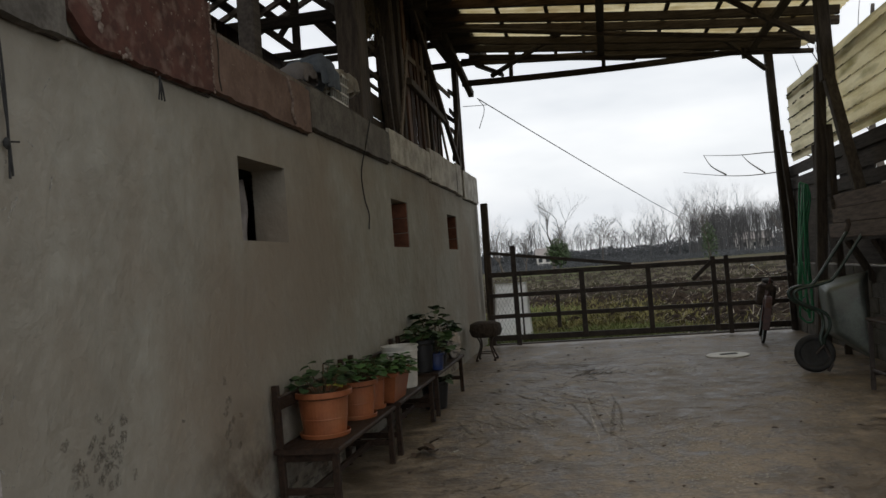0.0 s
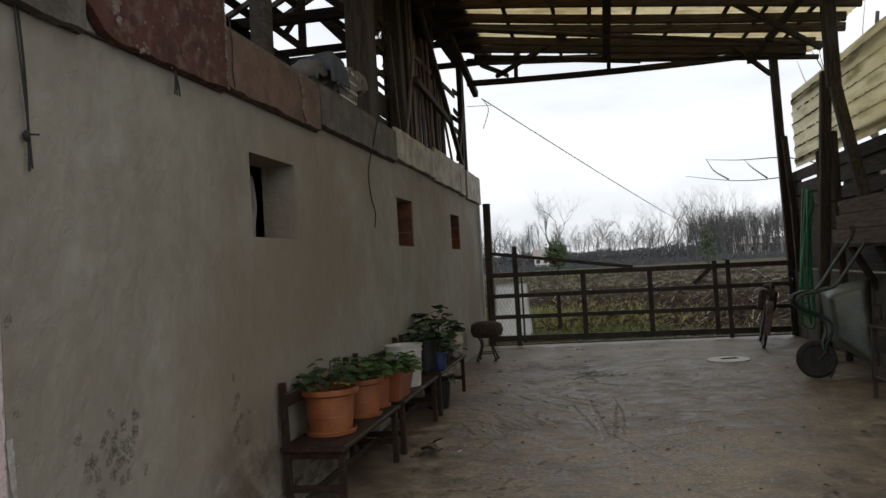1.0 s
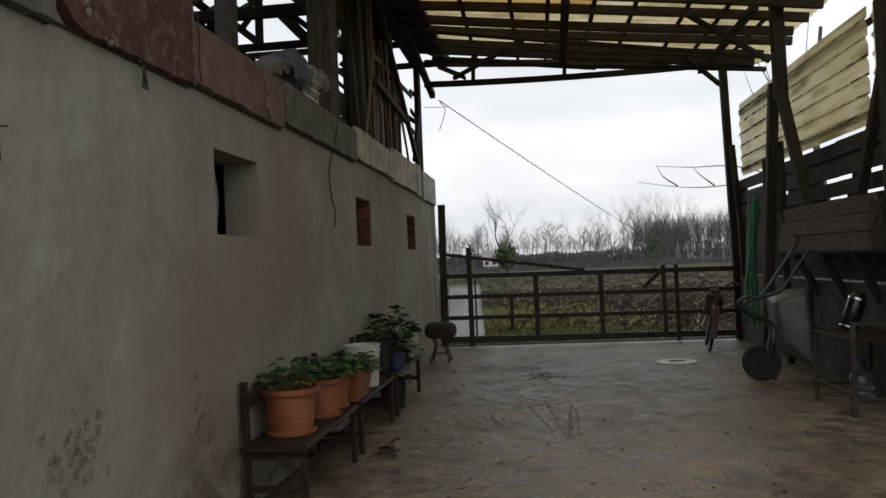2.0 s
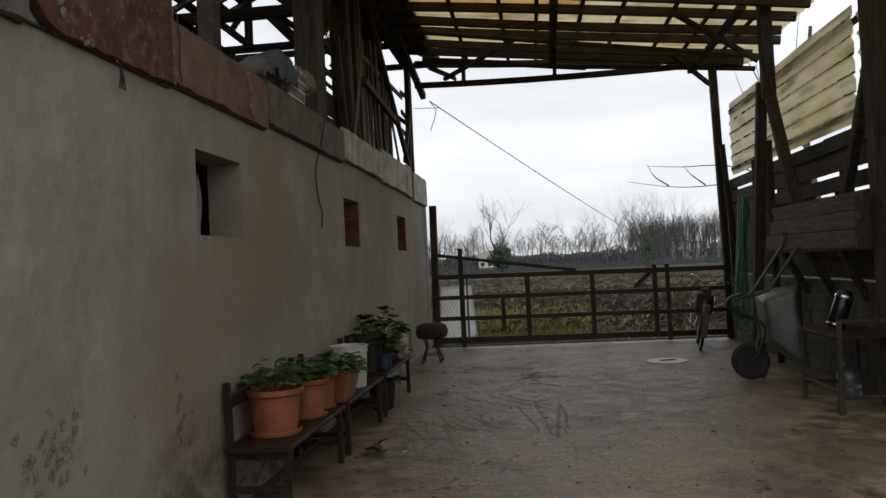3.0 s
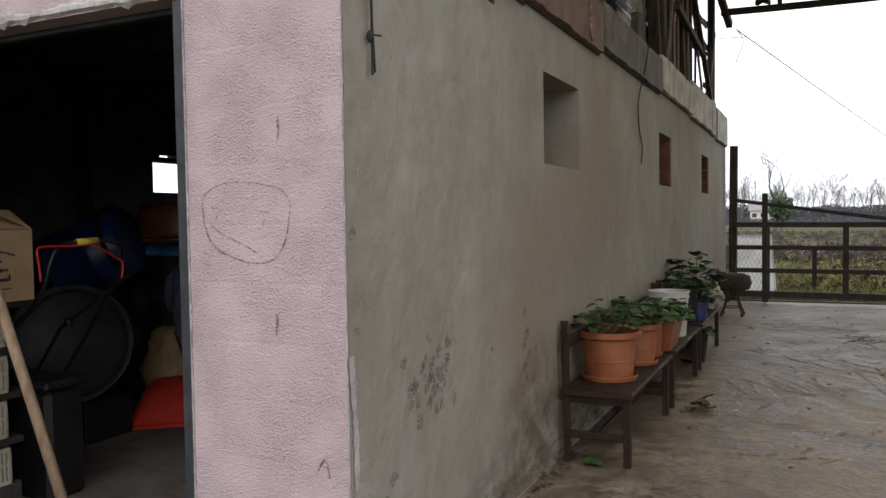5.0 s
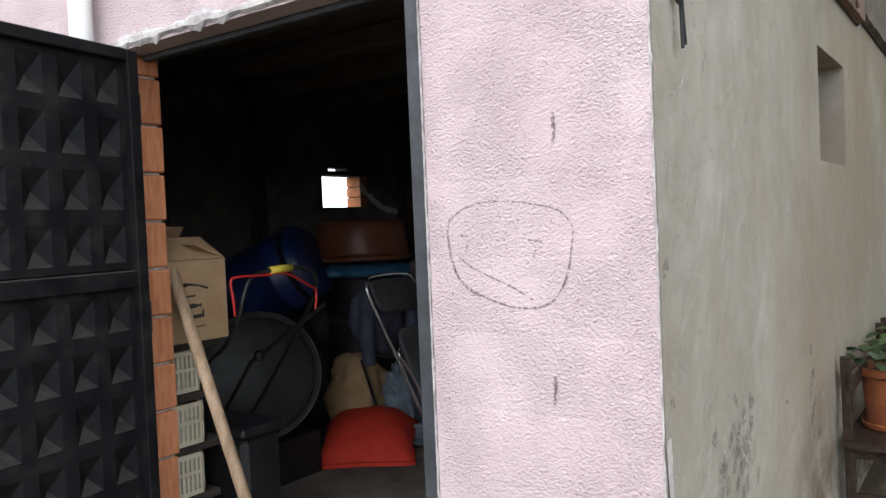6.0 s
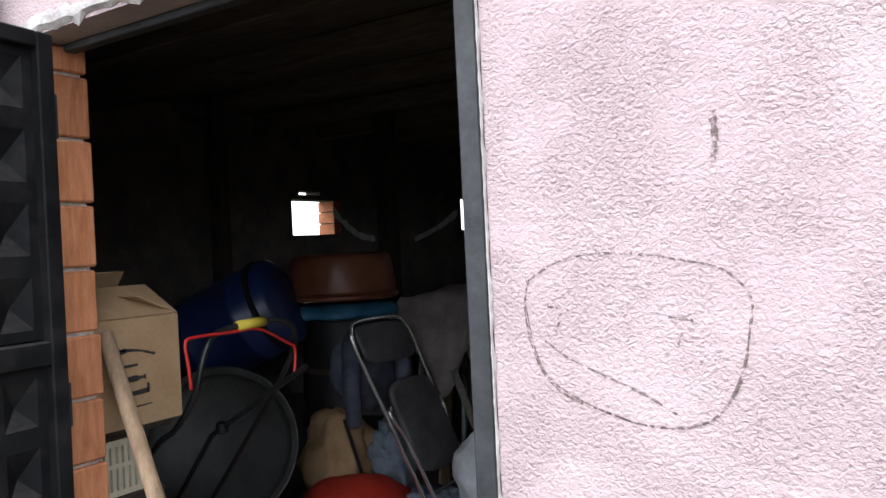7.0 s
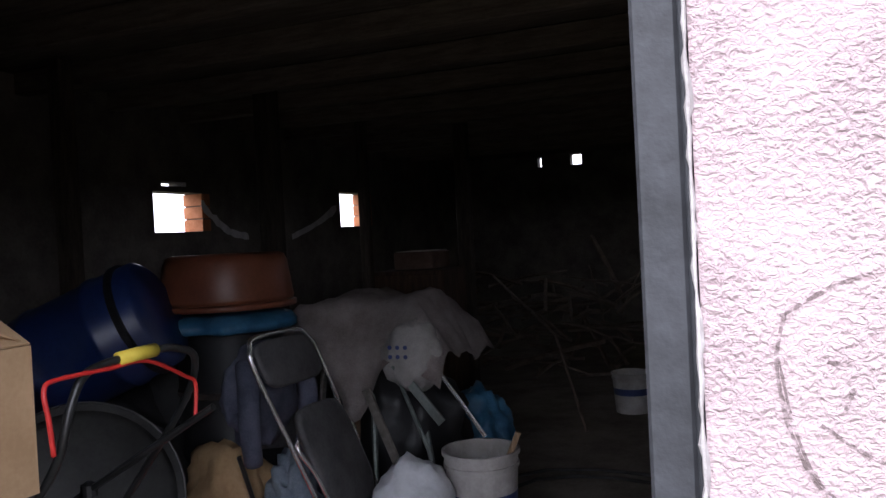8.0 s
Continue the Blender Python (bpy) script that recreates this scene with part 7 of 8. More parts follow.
# ---- things inside the barn ----
M["cardboard"] = material("cardboard", (0.30, 0.19, 0.10), (0.40, 0.265, 0.15), scale=4, rough=0.85, bump=0.15, grain=70)
M["print_black"] = material("black_print", (0.02, 0.018, 0.016), (0.035, 0.03, 0.028), scale=20, rough=0.8, bump=0)
M["cream_plastic"] = material("cream_plastic", (0.5, 0.44, 0.32), (0.62, 0.56, 0.43), scale=6, rough=0.5, bump=0.1)
M["pole_wood"] = material("smooth_pole_wood", (0.2, 0.13, 0.075), (0.34, 0.235, 0.15), scale=6, rough=0.7, bump=0.3, grain=40, stretch=(6, 6, 0.7))
M["brown_tub"] = material("brown_red_plastic", (0.11, 0.036, 0.019), (0.17, 0.06, 0.033), scale=3, rough=0.4, bump=0.08)
M["dish"] = material("sooty_metal_dish", (0.028, 0.028, 0.027), (0.065, 0.065, 0.062), scale=4, rough=0.5, metal=0.3, bump=0.15)
M["red_cloth"] = material("red_cushion", (0.5, 0.025, 0.012), (0.62, 0.045, 0.022), scale=6, rough=0.8, bump=0.25, grain=90)
M["sack"] = material("tan_sack", (0.30, 0.19, 0.095), (0.43, 0.285, 0.155), scale=6, rough=0.9, bump=0.5, grain=40)
M["chair_fabric"] = material("black_chair_vinyl", (0.045, 0.044, 0.047), (0.10, 0.097, 0.10), scale=6, rough=0.5, bump=0.2)
M["yellow"] = material("yellow_foam", (0.6, 0.45, 0.04), (0.72, 0.57, 0.08), scale=12, rough=0.7, bump=0.1)
M["red_paint"] = material("red_painted_tube", (0.45, 0.02, 0.02), (0.55, 0.04, 0.03), scale=12, rough=0.35, bump=0.05)
M["black_paint"] = material("black_painted_tube", (0.012, 0.012, 0.012), (0.025, 0.025, 0.025), scale=12, rough=0.3, bump=0.05)
M["tarp"] = material("blue_tarpaulin", (0.02, 0.09, 0.17), (0.05, 0.16, 0.27), scale=7, rough=0.45, bump=0.5, grain=30)
M["white_bag"] = material("greyish_white_plastic_bag", (0.42, 0.43, 0.45), (0.56, 0.57, 0.6), scale=7, rough=0.4, bump=0.5, grain=30)
M["navy_print"] = material("navy_print", (0.015, 0.025, 0.09), (0.025, 0.04, 0.13), scale=9, rough=0.45, bump=0)


def crate(x, y, z, label):
    """Cream slotted crate, open on top."""
    t = thing("crate", label, "crate", (x, y, z), "stacked crates")
    w, d, h = 0.18, 0.118, 0.19
    for name, x0, x1, y0, y1 in (("side", -w, w, -d, -d + 0.012), ("side", -w, w, d - 0.012, d), ("side", -w, -w + 0.012, -d, d), ("side", w - 0.012, w, -d, d)):
        bm = B()
        along_x = (x1 - x0) > 0.1
        a0, a1 = (x0, x1) if along_x else (y0, y1)
        mk = (lambda p, q, z0, z1: box(bm, p, q, y0, y1, z0, z1)) if along_x else (lambda p, q, z0, z1: box(bm, x0, x1, p, q, z0, z1))
        mk(a0, a1, 0, 0.02)
        mk(a0, a1, h - 0.022, h)
        mk(a0, a1, 0.095, 0.11)
        n_ = 13 if along_x else 10
        for k in range(n_ + 1):
            c = a0 + (a1 - a0) * k / n_
            mk(max(a0, c - 0.007), min(a1, c + 0.007), 0.02, 0.095)
            mk(max(a0, c - 0.007), min(a1, c + 0.007), 0.11, h - 0.022)
        part(name, bm, "cream_plastic", t)
    part("bottom", box(B(), -w + 0.012, w - 0.012, -d + 0.012, d - 0.012, 0, 0.01), "cream_plastic", t)
    return t


cx, cy_ = -2.52, 0.322
for i in range(4):
    crate(cx + 0.008 * (-1) ** i, cy_, 0.15 + 0.236 * i, "cream slotted plastic crate in a stack by the door")
    tagged(part("shelf_board", box(B(), cx - 0.2, cx + 0.17, cy_ - 0.125, cy_ + (0.24 if i % 2 else 0.2), 0.345 + 0.236 * i, 0.38 + 0.236 * i, 0.004), "board"), "grey board laid between stacked crates", "board", "boards between crates")
tagged(part("block", box(B(), cx - 0.2, cx + 0.17, cy_ - 0.12, cy_ + 0.18, 0.004, 0.146, 0.006), "block"), "concrete block under the crate stack", "block")

carton = thing("cardboard_box", "brown cardboard box with black print, flaps open", "box", (-2.5, 0.39, 1.092))
for x0, x1, y0, y1 in ((-0.21, 0.21, -0.18, -0.174), (-0.21, 0.21, 0.168, 0.174), (-0.21, -0.204, -0.174, 0.168), (0.204, 0.21, -0.174, 0.168)):
    part("side", box(B(), x0, x1, y0, y1, 0, 0.365), "cardboard", carton)
part("bottom", box(B(), -0.204, 0.204, -0.174, 0.168, 0.0, 0.006), "cardboard", carton)
part("flap", box(B(), -0.2, 0.0, -0.174, 0.17, 0, 0.005, 0, Matrix.Translation((0.21, 0, 0.367)) @ Matrix.Rotation(radians(30), 4, "Y")), "cardboard", carton)
part("flap", box(B(), -0.2, 0.2, -0.17, 0, 0, 0.005, 0, Matrix.Translation((0, 0.172, 0.367)) @ Matrix.Rotation(radians(-24), 4, "X")), "cardboard", carton)
part("flap", box(B(), 0, 0.2, -0.17, 0.17, 0, 0.005, 0, Matrix.Translation((-0.21, 0, 0.367)) @ Matrix.Rotation(radians(-50), 4, "Y")), "cardboard", carton)
xf = 0.2125
for pts, w in (([(xf, -0.09, 0.262), (xf, 0.0, 0.255), (xf, 0.07, 0.235)], 0.006), ([(xf, -0.08, 0.252), (xf, -0.04, 0.26)], 0.010), ([(xf, -0.06, 0.11), (xf, 0.04, 0.115)], 0.011),
               ([(xf, 0.037, 0.11), (xf, 0.037, 0.14)], 0.007), ([(xf, -0.05, 0.065), (xf, 0.05, 0.068)], 0.004), ([(xf, -0.07, 0.205), (xf, 0.0, 0.207)], 0.007), ([(xf, -0.08, 0.16), (xf, -0.02, 0.161), (xf, 0.03, 0.163)], 0.014)):
    part("print", strip(B(), pts, w, (1, 0, 0), 4), "print_black", carton)

pole = thing("pole", "worn round wooden pole leaning in the doorway", "pole", (-1.65, 0.25, 0.0))
part("shaft", tube(B(), [(0.0, 0.0, 0.02), (-0.265, 0.008, 0.62), (-0.605, 0.0, 1.42)], 0.026, 12), "pole_wood", pole, smooth=True)

tub_black = thing("storage_box", "large black plastic storage box by the crates", "box", (-2.5, 0.7, 0.0))
part("body", box(B(), -0.3, 0.26, -0.12, 0.12, 0.0, 0.6, 0.03), "black_plastic", tub_black)
part("lid", box(B(), -0.32, 0.28, -0.14, 0.14, 0.602, 0.65, 0.015), "black_plastic", tub_black)

dish = thing("metal_dish", "big sooty round metal dish standing on edge", "dish", (-3.22, 1.52, 0.66))
m = Matrix.Rotation(radians(38), 4, "Z") @ Matrix.Rotation(radians(74), 4, "X")
part("bowl", lathe(B(), [(0.05, -0.1), (0.2, -0.085), (0.34, -0.03), (0.405, 0.02), (0.41, 0.02), (0.345, -0.022), (0.2, -0.075), (0.02, -0.09)], 48, m=m), "dish", dish, smooth=True)
part("rim", tube(B(), [m @ Vector((0.41 * math.cos(2 * math.pi * k / 48), 0.41 * math.sin(2 * math.pi * k / 48), 0.02)) for k in range(48)], 0.006, 6, True), "dish", dish)
part("prop", box(B(), -0.3, 0.25, -0.1, 0.3, -0.66, -0.38, 0.01), "black_plastic", dish)

mower = thing("push_mower", "push mower handle with yellow grip and red bail", "mower", (-3.3, 0.95, 0.0))
rel = lambda *p: [(x + 3.3, y - 0.95, z) for x, y, z in p]
part("handle", tube(B(), smooth_path(rel((-3.1, 0.72, 0.3), (-2.6, 0.64, 0.88), (-2.4, 0.62, 1.02), (-2.3, 0.63, 1.15), (-2.275, 0.655, 1.28), (-2.27, 0.70, 1.355), (-2.268, 0.78, 1.378), (-2.26, 0.95, 1.386), (-2.25, 1.03, 1.38), (-2.26, 1.12, 1.33), (-2.4, 1.2, 1.15), (-2.8, 1.25, 0.7), (-3.1, 1.2, 0.3)), 6), 0.012, 8), "black_paint", mower, smooth=True)
part("grip", tube(B(), rel((-2.267, 0.816, 1.381), (-2.262, 0.88, 1.385), (-2.258, 0.95, 1.387)), 0.02, 12), "yellow", mower, smooth=True)
part("bail", tube(B(), smooth_path(rel((-2.238, 0.566, 1.184), (-2.24, 0.56, 1.27), (-2.25, 0.559, 1.345), (-2.255, 0.60, 1.365), (-2.262, 0.78, 1.362), (-2.262, 0.92, 1.36), (-2.278, 1.09, 1.285), (-2.282, 1.142, 1.25), (-2.281, 1.13, 1.135)), 5), 0.0065, 8), "red_paint", mower, smooth=True)
part("bar", tube(B(), rel((-2.2, 1.12, 1.185), (-2.82, 1.14, 0.84), (-3.3, 1.1, 0.2)), 0.012, 8), "black_paint", mower)
part("clamp", lathe(B(), [(0.01, -0.03), (0.028, -0.02), (0.028, 0.02), (0.01, 0.03)], 12, (0.55, 0.19, 0.88)), "black_plastic", mower)
part("deck", box(B(), -0.3, 0.3, -0.3, 0.3, 0.04, 0.22, 0.04), "black_plastic", mower)
for x, y in ((-0.26, -0.3), (0.26, -0.3), (-0.26, 0.27), (0.26, 0.27)):
    part("wheel", lathe(B(), [(0.03, 0), (0.08, 0.0), (0.085, 0.015), (0.08, 0.03), (0.03, 0.03)], 20, (x, y, 0.085), Matrix.Rotation(radians(90), 4, "X")), "rubber", mower)

drum = thing("barrel", "blue plastic barrel lying tipped on a heap", "barrel", (-3.85, 2.2, 1.2))
m = Matrix.Rotation(radians(22), 4, "Z") @ Matrix.Rotation(radians(66), 4, "Y")
part("shell", lathe(B(), [(0.26, -0.42), (0.285, -0.4), (0.295, -0.2), (0.305, -0.19), (0.305, -0.16), (0.295, -0.15), (0.295, 0.15), (0.305, 0.16), (0.305, 0.19), (0.295, 0.2), (0.285, 0.4), (0.26, 0.42)], 40, m=m), "blue_plastic", drum, smooth=True)
part("hoop", lathe(B(), [(0.296, 0.3), (0.306, 0.305), (0.306, 0.335), (0.296, 0.34)], 40, m=m), "black_plastic", drum)
# added filler lumps; their near-black stands for the shade under barrel and basin
heap = thing("heap", "dark heap of sacks under the barrel and tub", "heap", (-3.95, 2.35, 0.0))
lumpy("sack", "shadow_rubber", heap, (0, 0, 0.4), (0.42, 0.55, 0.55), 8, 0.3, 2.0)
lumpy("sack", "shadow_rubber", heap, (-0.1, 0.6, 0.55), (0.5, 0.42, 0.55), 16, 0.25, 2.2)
barrel = thing("barrel", "dark barrel under a blue sheet", "barrel", (-3.47, 2.88, 0.0))
part("shell", lathe(B(), [(0.27, 0), (0.3, 0.02), (0.3, 0.4), (0.31, 0.42), (0.31, 0.46), (0.3, 0.48), (0.3, 1.2), (0.27, 1.24), (0.02, 1.25)], 36), "black_plastic", barrel, smooth=True)
for zz in (0.3, 0.85):
    part("hoop", lathe(B(), [(0.301, zz), (0.309, zz + 0.006), (0.309, zz + 0.034), (0.301, zz + 0.04)], 36), "iron", barrel, "dull iron hoop")
tarp = thing("tarpaulin", "crumpled blue tarpaulin over a barrel", "tarpaulin", (-3.47, 2.88, 1.26))
bm = lathe(B(), [(0.37, -0.05), (0.4, -0.035), (0.39, 0.0), (0.34, 0.035), (0.2, 0.045), (0.01, 0.05)], 48, wobble=0.22)
part("sheet", bm, "tarp", tarp, smooth=True)
tub = thing("basin", "brown-red plastic basin turned upside down", "basin", (-3.47, 2.87, 1.33))
part("rim", lathe(B(), [(0.374, 0.0), (0.388, 0.004), (0.39, 0.03), (0.376, 0.036)], 48), "brown_tub", tub, "rolled rim", True)
part("bowl", lathe(B(), [(0.37, 0.037), (0.375, 0.06), (0.345, 0.26), (0.33, 0.295), (0.3, 0.31), (0.05, 0.312)], 48), "brown_tub", tub, smooth=True)

fold = thing("folding_chair", "folded black and chrome metal chair leaning on the heap", "chair", (-2.78, 2.5, 0.0))
u, v = Vector((-0.02, 0.60, -0.01)), Vector((0.28, 0.35, -1.17))  # across the chair, down the chair
o0 = Vector((-0.06, -0.36, 1.22))


def cpt(a, b, out=0.0):
    return o0 + u * a + v * b + Vector((0.9, -0.3, 0.25)) * out


part("back_tube", tube(B(), smooth_path([cpt(0.05, 1.0), cpt(0.03, 0.5), cpt(0.0, 0.12), cpt(0.06, 0.02), cpt(0.2, -0.02), cpt(0.8, -0.02), cpt(0.94, 0.02), cpt(1.0, 0.12), cpt(0.97, 0.5), cpt(0.95, 1.0)], 6), 0.0125, 10), "chair_chrome", fold, smooth=True)
part("front_tube", tube(B(), smooth_path([cpt(0.12, 0.98, 0.06), cpt(0.1, 0.6, 0.05), cpt(0.09, 0.42, 0.03), cpt(0.91, 0.42, 0.03), cpt(0.9, 0.6, 0.05), cpt(0.88, 0.98, 0.06)], 6), 0.0115, 10), "chair_chrome", fold, smooth=True)


def pad(a0, a1, b0, b1, out, t):
    bm = B()
    ring = []
    for k in range(24):
        an = 2 * math.pi * k / 24
        c, s = math.cos(an), math.sin(an)
        ca, sa = math.copysign(abs(c) ** 0.45, c), math.copysign(abs(s) ** 0.45, s)
        ring.append(((a0 + a1) / 2 + (a1 - a0) / 2 * ca, (b0 + b1) / 2 + (b1 - b0) / 2 * sa))
    r0 = [bm.verts.new(cpt(a, b, out)) for a, b in ring]
    r1 = [bm.verts.new(cpt(a, b, out + t * 0.8)) for a, b in ring]
    r2 = [bm.verts.new(cpt((a0 + a1) / 2 + (a - (a0 + a1) / 2) * 0.88, (b0 + b1) / 2 + (b - (b0 + b1) / 2) * 0.9, out + t)) for a, b in ring]
    for q0, q1 in ((r0, r1), (r1, r2)):
        for k in range(24):
            bm.faces.new((q0[k], q0[(k + 1) % 24], q1[(k + 1) % 24], q1[k]))
    bm.faces.new(r0[::-1])
    bm.faces.new(r2)
    return bm


part("backrest", pad(0.06, 0.94, 0.0, 0.2, -0.005, 0.03), "chair_fabric", fold, smooth=True)
part("seat", pad(0.1, 0.9, 0.3, 0.78, 0.03, 0.045), "chair_fabric", fold, smooth=True)
part("cross_bar", tube(B(), [cpt(0.06, 0.88), cpt(0.94, 0.88)], 0.009, 6), "chair_chrome", fold)
second = thing("folding_chair", "dark folded chair stacked behind the other", "chair", (-3.02, 2.5, 0.0))
part("backrest", box(B(), -0.02, 0.02, -0.28, 0.24, 0.62, 1.12, 0.02, Matrix.Rotation(radians(-12), 4, "X")), "chair_fabric", second)
part("tube", tube(B(), [(0, -0.2, 0.65), (0.05, 0.0, 0.0)], 0.012, 8), "black_paint", second)
part("tube", tube(B(), [(0, 0.28, 0.65), (0.05, 0.4, 0.0)], 0.012, 8), "black_paint", second)

pil = thing("cushion", "bright red cushion lying on the floor", "cushion", (-2.95, 2.26, 0.004))
bm = B()
k = 22
top, bot = [], []
for j in range(k + 1):
    for i in range(k + 1):
        a, b = 2 * i / k - 1, 2 * j / k - 1
        f = (1 - abs(a) ** 2.6) * (1 - abs(b) ** 2.6)
        pin = 1 - 0.1 * (1 - abs(a)) * abs(b) ** 3 - 0.1 * (1 - abs(b)) * abs(a) ** 3
        wr = 0.018 * noise.noise(Vector((a * 3, b * 3, 4)))
        x, y = a * 0.34 * pin, b * 0.33 * pin
        top.append(bm.verts.new((x, y, 0.06 + 0.22 * f ** 0.6 + wr + 0.07 * b)))
        bot.append(bm.verts.new((x, y, max(0.0, 0.06 - 0.06 * f ** 0.4 + 0.03 * b))))
for j in range(k):
    for i in range(k):
        q = [j * (k + 1) + i, j * (k + 1) + i + 1, (j + 1) * (k + 1) + i + 1, (j + 1) * (k + 1) + i]
        bm.faces.new([top[t] for t in q])
        bm.faces.new([bot[t] for t in q[::-1]])
bmesh.ops.remove_doubles(bm, verts=bm.verts, dist=0.004)
bmesh.ops.rotate(bm, cent=(0, 0, 0), matrix=Matrix.Rotation(radians(35), 3, "Z"), verts=bm.verts)
part("cover", bm, "red_cloth", pil, smooth=True)

sack = thing("sack", "tan woven sack slumped against the heap", "sack", (-3.3, 2.55, 0.0))
lumpy("bag", "sack", sack, (0, 0, 0.3), (0.25, 0.2, 0.34), 12, 0.3, 2.4)
rag = thing("rag", "crumpled pale blue cloth under the chair foot", "cloth", (-2.68, 2.72, 0.0))
lumpy("folds", "cloth_blue", rag, (0, 0, 0.05), (0.24, 0.2, 0.1), 14, 0.6, 3.0)
coat = thing("coat", "dark navy coat slung over the heap beside the chair", "coat", (-3.02, 2.28, 0.0))
M["navy_cloth"] = material("faded_navy_cloth", (0.045, 0.05, 0.075), (0.095, 0.1, 0.135), scale=6, rough=0.95, bump=0.5, grain=110)
lumpy("folds", "navy_cloth", coat, (0.03, 0.2, 0.93), (0.12, 0.26, 0.25), 82, 0.25, 2.0)
part("sleeve", tube(B(), smooth_path([(0.08, 0.02, 1.1), (0.14, -0.06, 0.98), (0.15, -0.08, 0.8), (0.13, -0.04, 0.64)], 5), 0.06, 10, False, 0.045), "navy_cloth", coat, "hanging navy sleeve", True)
part("sleeve", tube(B(), smooth_path([(0.06, 0.38, 1.08), (0.15, 0.42, 0.95), (0.16, 0.4, 0.78), (0.15, 0.36, 0.6)], 5), 0.06, 10, False, 0.045), "navy_cloth", coat, "hanging navy sleeve", True)
rag2 = thing("rag", "pale cloth bunched beside the folded chair", "cloth", (-3.0, 2.72, 0.0))
lumpy("folds", "cloth_blue", rag2, (0, 0, 0.25), (0.13, 0.15, 0.3), 24, 0.5, 3.0)

M["cover"] = material("dusty_cover", (0.21, 0.18, 0.172), (0.36, 0.318, 0.305), scale=5, rough=0.95, bump=0.5, grain=120)
pile = thing("covered_pile", "pile of chairs under a dusty grey cloth", "pile", (-2.78, 3.4, 0.0))
for a, b, r in (((-0.4, -0.3, 0), (-0.2, 0.0, 1.1), 0.02), ((0.1, -0.35, 0), (-0.1, 0.1, 1.15), 0.02), ((0.45, -0.2, 0), (0.1, 0.2, 1.1), 0.02), ((0.3, 0.5, 0), (0.2, 0.3, 1.1), 0.02), ((-0.4, 0.5, 0), (-0.2, 0.3, 1.1), 0.02)):
    part("tube", tube(B(), [a, b], r, 8), "galv", pile)
part("board", beam(B(), (0.0, -0.42, 0.1), (-0.15, -0.05, 1.0), 0.12, 0.02, 0, 1, 0.003, (1, 0, 0)), "pole_wood", pile)
part("board", beam(B(), (-0.25, -0.4, 0.2), (-0.32, -0.1, 1.05), 0.05, 0.02, 0, 1, 0.003, (1, 0, 0)), "light_panel", pile)
slat_mat = ("grey_panel", "galv", "galv", "chair_chrome")
for k, (a, b) in enumerate((((-2.65, 2.95, 0.86), (-2.46, 2.93, 0.44)), ((-2.47, 2.95, 1.0), (-2.2, 2.93, 0.70)), ((-2.52, 2.98, 1.05), (-2.3, 2.98, 0.52)), ((-2.24, 2.98, 0.98), (-1.99, 3.0, 0.62)))):
    part("slat", beam(B(), (a[0] + 2.78, a[1] - 3.4, a[2]), (b[0] + 2.78, b[1] - 3.4, b[2]), 0.05 if k < 2 else 0.02, 0.018, 0, 1, 0.004, (0, 1, 0)), slat_mat[k], pile, "pale worn slat of a folded chair" if k < 2 else "thin metal tube")
# filler lump, near-black like the shaded space under the cloth
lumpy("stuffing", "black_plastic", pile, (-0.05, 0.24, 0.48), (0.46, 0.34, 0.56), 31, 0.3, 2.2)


def cover(uu, vv):
    a, b = uu * 2 - 1, vv * 2 - 1
    edge = max(abs(a), abs(b))
    z = 1.30 - 0.10 * (a * a + b * b) - (max(0.0, edge - 0.55) / 0.45) ** 1.3 * (0.3 if b < 0 else 0.3) * (0.75 + 0.6 * noise.noise(Vector((a * 2, b * 2, 3))))
    z += 0.05 - max(0.0, -b - 0.45) * 0.62 * math.exp(-((a - 0.1) / 0.26) ** 2)
    z += 0.07 * noise.noise(Vector((a * 2.5, b * 2.5, 9))) + 0.035 * abs(noise.noise(Vector((a * 6 + b * 3, b * 2.5, 2))))
    f = 1 - 0.16 * max(0.0, edge - 0.55)
    return (a * 0.62 * f + 0.03 * noise.noise(Vector((a * 3, b * 6, 5))), b * 0.5 * f + 0.03 * noise.noise(Vector((a * 6, b * 3, 8))), z)


cloth("cover", "cover", pile, cover, 34, "dusty grey draped cloth", 0.008)
M["cloth_bundle"] = material("greyed_cloth", (0.17, 0.16, 0.152), (0.26, 0.248, 0.238), scale=6, rough=0.95, bump=0.5, grain=120)
pack = thing("cloth_bundle", "pale rolled bundle hanging out under the cloth", "bundle", (-2.4, 3.06, 0.86))
lumpy("roll", "cloth_bundle", pack, (0, 0, 0.17), (0.17, 0.16, 0.2), 41, 0.18, 2.0, False)
for k in range(6):
    part("spot", lathe(B(), [(0.012, 0.0), (0.012, 0.004), (0.002, 0.005)], 8, (0, 0, 0), Matrix.Translation((-0.06 + 0.045 * (k % 3), -0.175, 0.24 - 0.05 * (k // 3))) @ Matrix.Rotation(radians(90), 4, "X")), "navy_print", pack)

wbag = thing("plastic_bag", "knotted greyish white plastic bag on the floor", "bag", (-2.28, 2.72, 0.0))
lumpy("bag", "white_bag", wbag, (0, 0, 0.26), (0.21, 0.2, 0.3), 51, 0.2, 2.2)
pb = bucket(-2.02, 3.0, 0.002, 0.2, 0.555, "white paint bucket with a blue band and a stick", "navy_print")
part("stick", tube(B(), [(0.02, 0.0, 0.05), (0.12, 0.02, 0.45), (0.2, 0.03, 0.64)], 0.016, 8), "pole_wood", pb, "worn stirring stick")
bucket(-1.75, 6.35, 0.002, 0.18, 0.36, "white paint bucket standing deep in the barn", "navy_print")
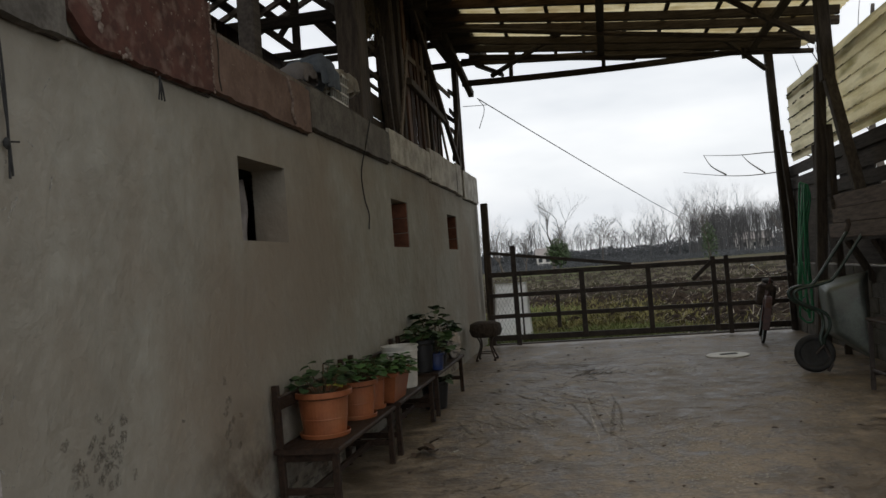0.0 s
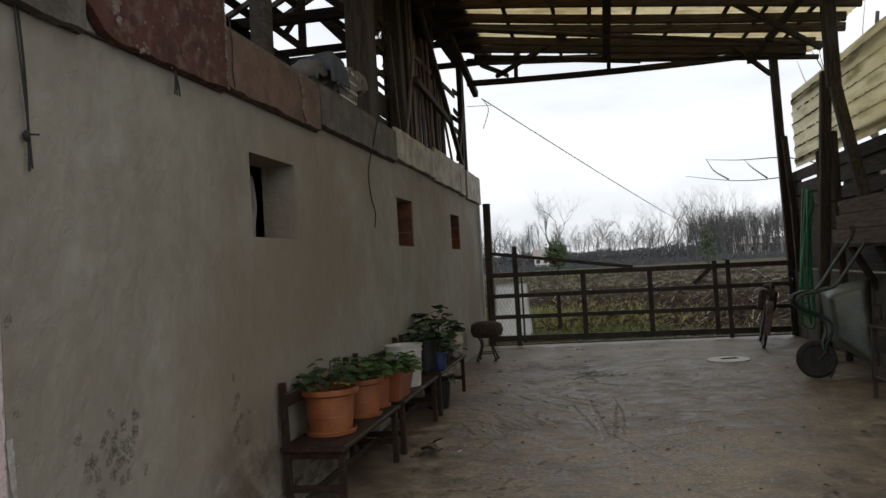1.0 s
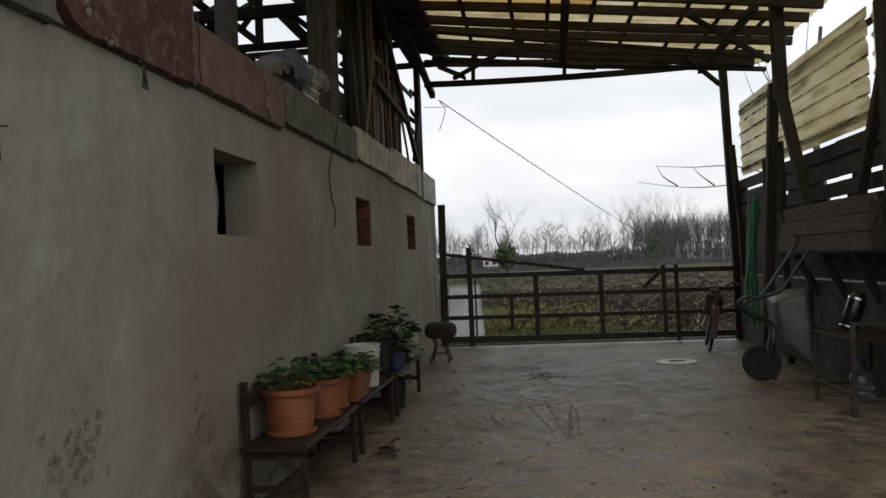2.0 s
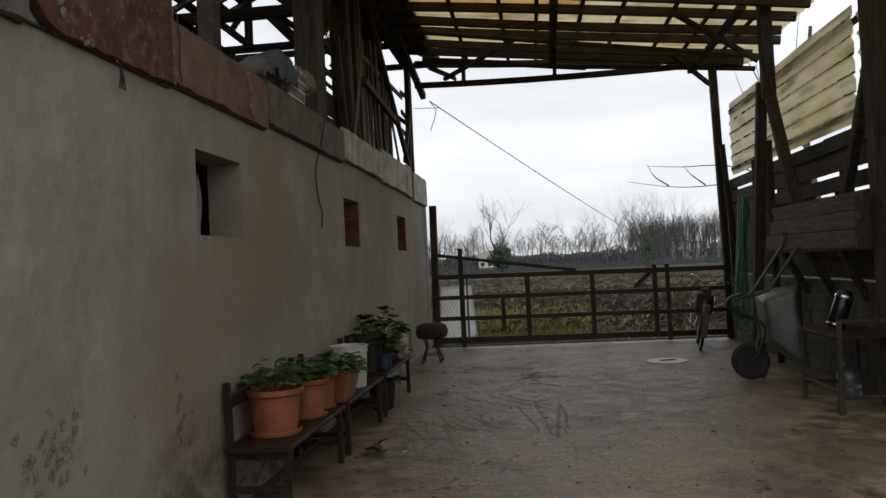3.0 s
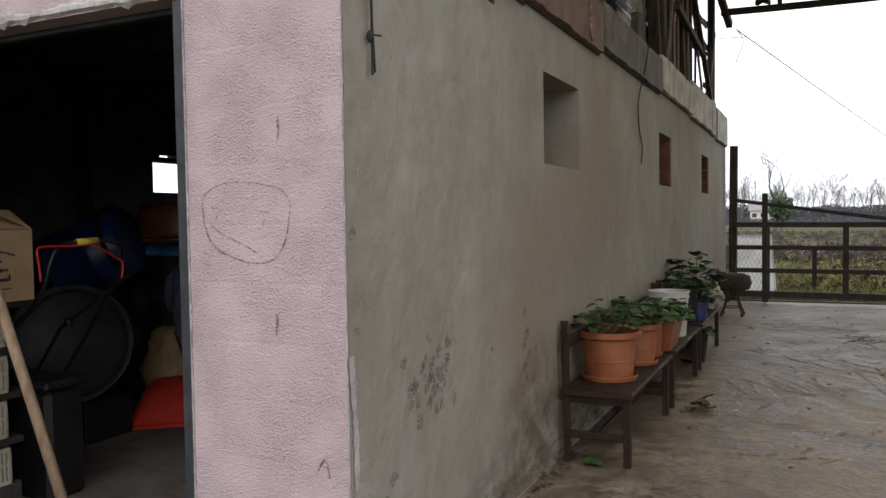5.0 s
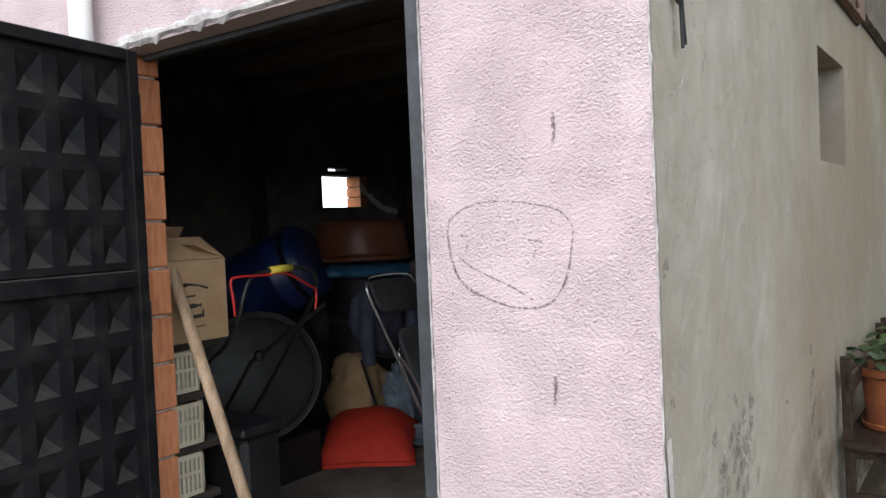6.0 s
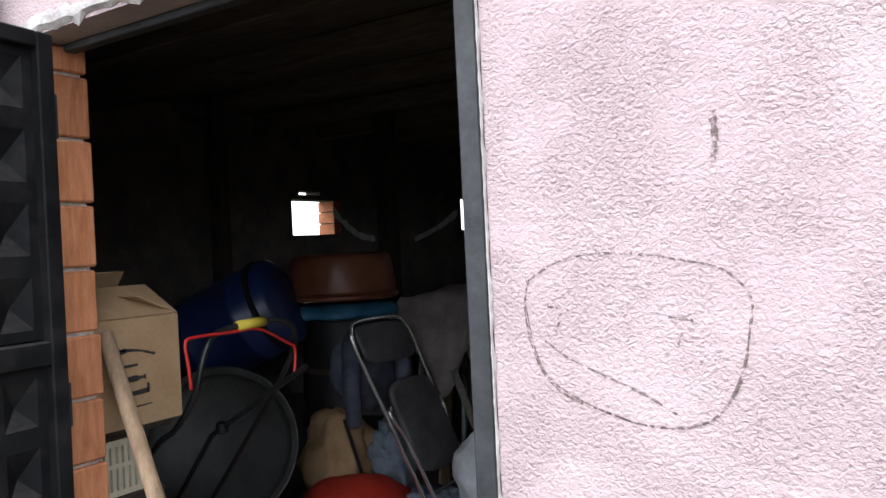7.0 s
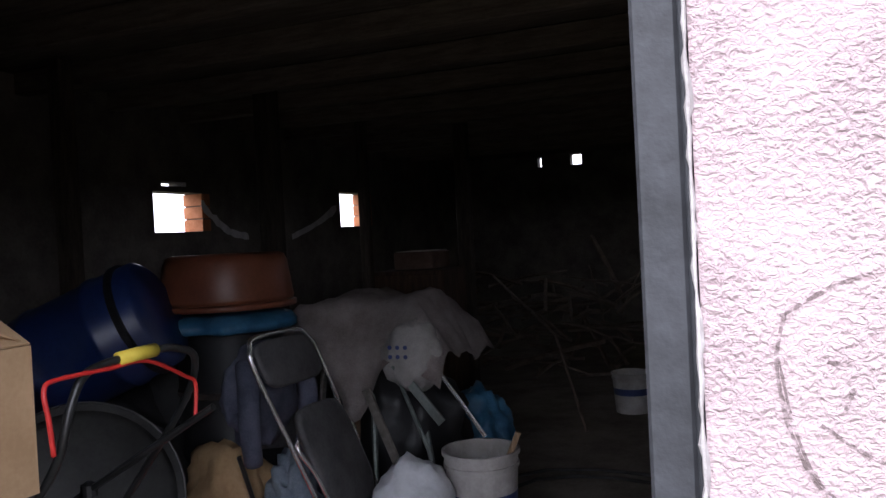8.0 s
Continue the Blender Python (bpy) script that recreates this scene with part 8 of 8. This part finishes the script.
tp = thing("tarpaulin", "bunched blue plastic sheet on the floor", "tarpaulin", (-2.5, 4.3, 0.0))
lumpy("sheet", "tarp", tp, (0, 0, 0.3), (0.24, 0.2, 0.3), 61, 0.3, 2.4)
hoop = thing("cable_loop", "black cable lying in a loose loop on the floor", "cable", (-1.6, 3.9, 0.012))
part("loop", tube(B(), [(0.5 * math.cos(t * 0.5) * (1 + 0.03 * t), 0.4 * math.sin(t * 0.5) * (1 + 0.03 * t), 0.008 + 0.004 * (t % 3)) for t in range(20)], 0.012, 6), "rubber", hoop)
# posts and clutter in the dark
for x, y, w in ((-4.15, 4.35, 0.15), (-4.8, 3.0, 0.12), (-3.6, 7.2, 0.14)):
    tagged(part("post", beam(B(), (x, y, 0.0), (x, y, 2.95), w, w, 0, 1, 0.012, (0, 1, 0)), "timber"), "dark rough timber post under the ceiling", "post", "posts inside the barn")
tagged(part("post", beam(B(), (-4.35, 6.3, 0.0), (-4.35, 6.3, 2.95), 0.1, 0.1, 0, 1, 0.012, (0, 1, 0)), "timber"), "dark slim timber post near the back opening", "post", "posts inside the barn")
M["web"] = material("dusty_film", (0.55, 0.54, 0.53), (0.75, 0.74, 0.73), scale=8, rough=0.6, bump=0.4, grain=30)
for n_i, pts in enumerate(([(-5.43, 5.1, 2.1), (-5.42, 5.25, 1.97), (-5.42, 5.5, 1.83), (-5.43, 5.8, 1.78)], [(-5.43, 6.6, 1.76), (-5.42, 7.1, 1.9), (-5.43, 7.62, 2.1)])):
    t = thing("plastic_film", "torn dusty plastic film hanging by the opening", "plastic film", (0, 0, 0), "films at the openings")
    path = smooth_path(pts, 5)
    bm = B()
    prev = None
    for i, p in enumerate(path):
        w_ = 0.06 + 0.12 * abs(noise.noise(Vector((i * 0.6, n_i * 7, 0))))
        cur = [bm.verts.new(p + Vector((0.012 * noise.noise(Vector((i * 0.9, j, 3))), 0.0, w_ * (0.5 - j / 2)))) for j in range(3)]
        if prev:
            for j in range(2):
                bm.faces.new((prev[j], cur[j], cur[j + 1], prev[j + 1]))
        prev = cur
    part("film", bm, "web", t, smooth=True)
wb = thing("tray_box", "white and pink shallow box on stacked things", "box", (-4.0, 6.9, 1.35))
part("tray", box(B(), -0.22, 0.22, -0.25, 0.25, 0.0, 0.18, 0.01), "pale_panel", wb)
part("sheet", box(B(), -0.2, 0.2, -0.23, 0.23, 0.182, 0.19), "white_plastic", wb)
st = thing("cupboard", "dark old cupboard standing in the barn", "cupboard", (-4.0, 6.9, 0.0))
part("body", box(B(), -0.4, 0.4, -0.4, 0.4, 0.0, 1.34, 0.01), "brown_board", st)
part("door", box(B(), -0.38, 0.38, -0.42, -0.403, 0.05, 1.3, 0.005), "brown_board", st)
M["old_wood"] = material("grey_firewood", (0.06, 0.045, 0.035), (0.14, 0.11, 0.085), scale=6, rough=0.9, bump=0.4)
fire = thing("firewood", "jumbled stack of branches and old wood", "firewood", (-3.2, 8.4, 0.0))
rnd = random.Random(44)
for i in range(90):
    a = Vector((rnd.uniform(-1.2, 1.2), rnd.uniform(-0.9, 0.9), rnd.uniform(0.03, 1.2)))
    d = Vector((rnd.gauss(0, 1), rnd.gauss(0, 0.7), rnd.gauss(0, 0.35))).normalized() * rnd.uniform(0.2, 0.6)
    a.z = max(a.z, abs(d.z) + 0.03)
    part("stick", tube(B(), [a - d, a + Vector((0, 0, 0.03)), a + d], rnd.uniform(0.012, 0.035), 5), "old_wood", fire)
stick = thing("pole", "long grey pole lying over the firewood", "pole", (-2.9, 6.6, 0.0))
part("shaft", tube(B(), [(-0.5, 0.9, 1.2), (0.55, -0.6, 0.75), (0.9, -1.1, 0.02)], 0.014, 8), "old_wood", stick)
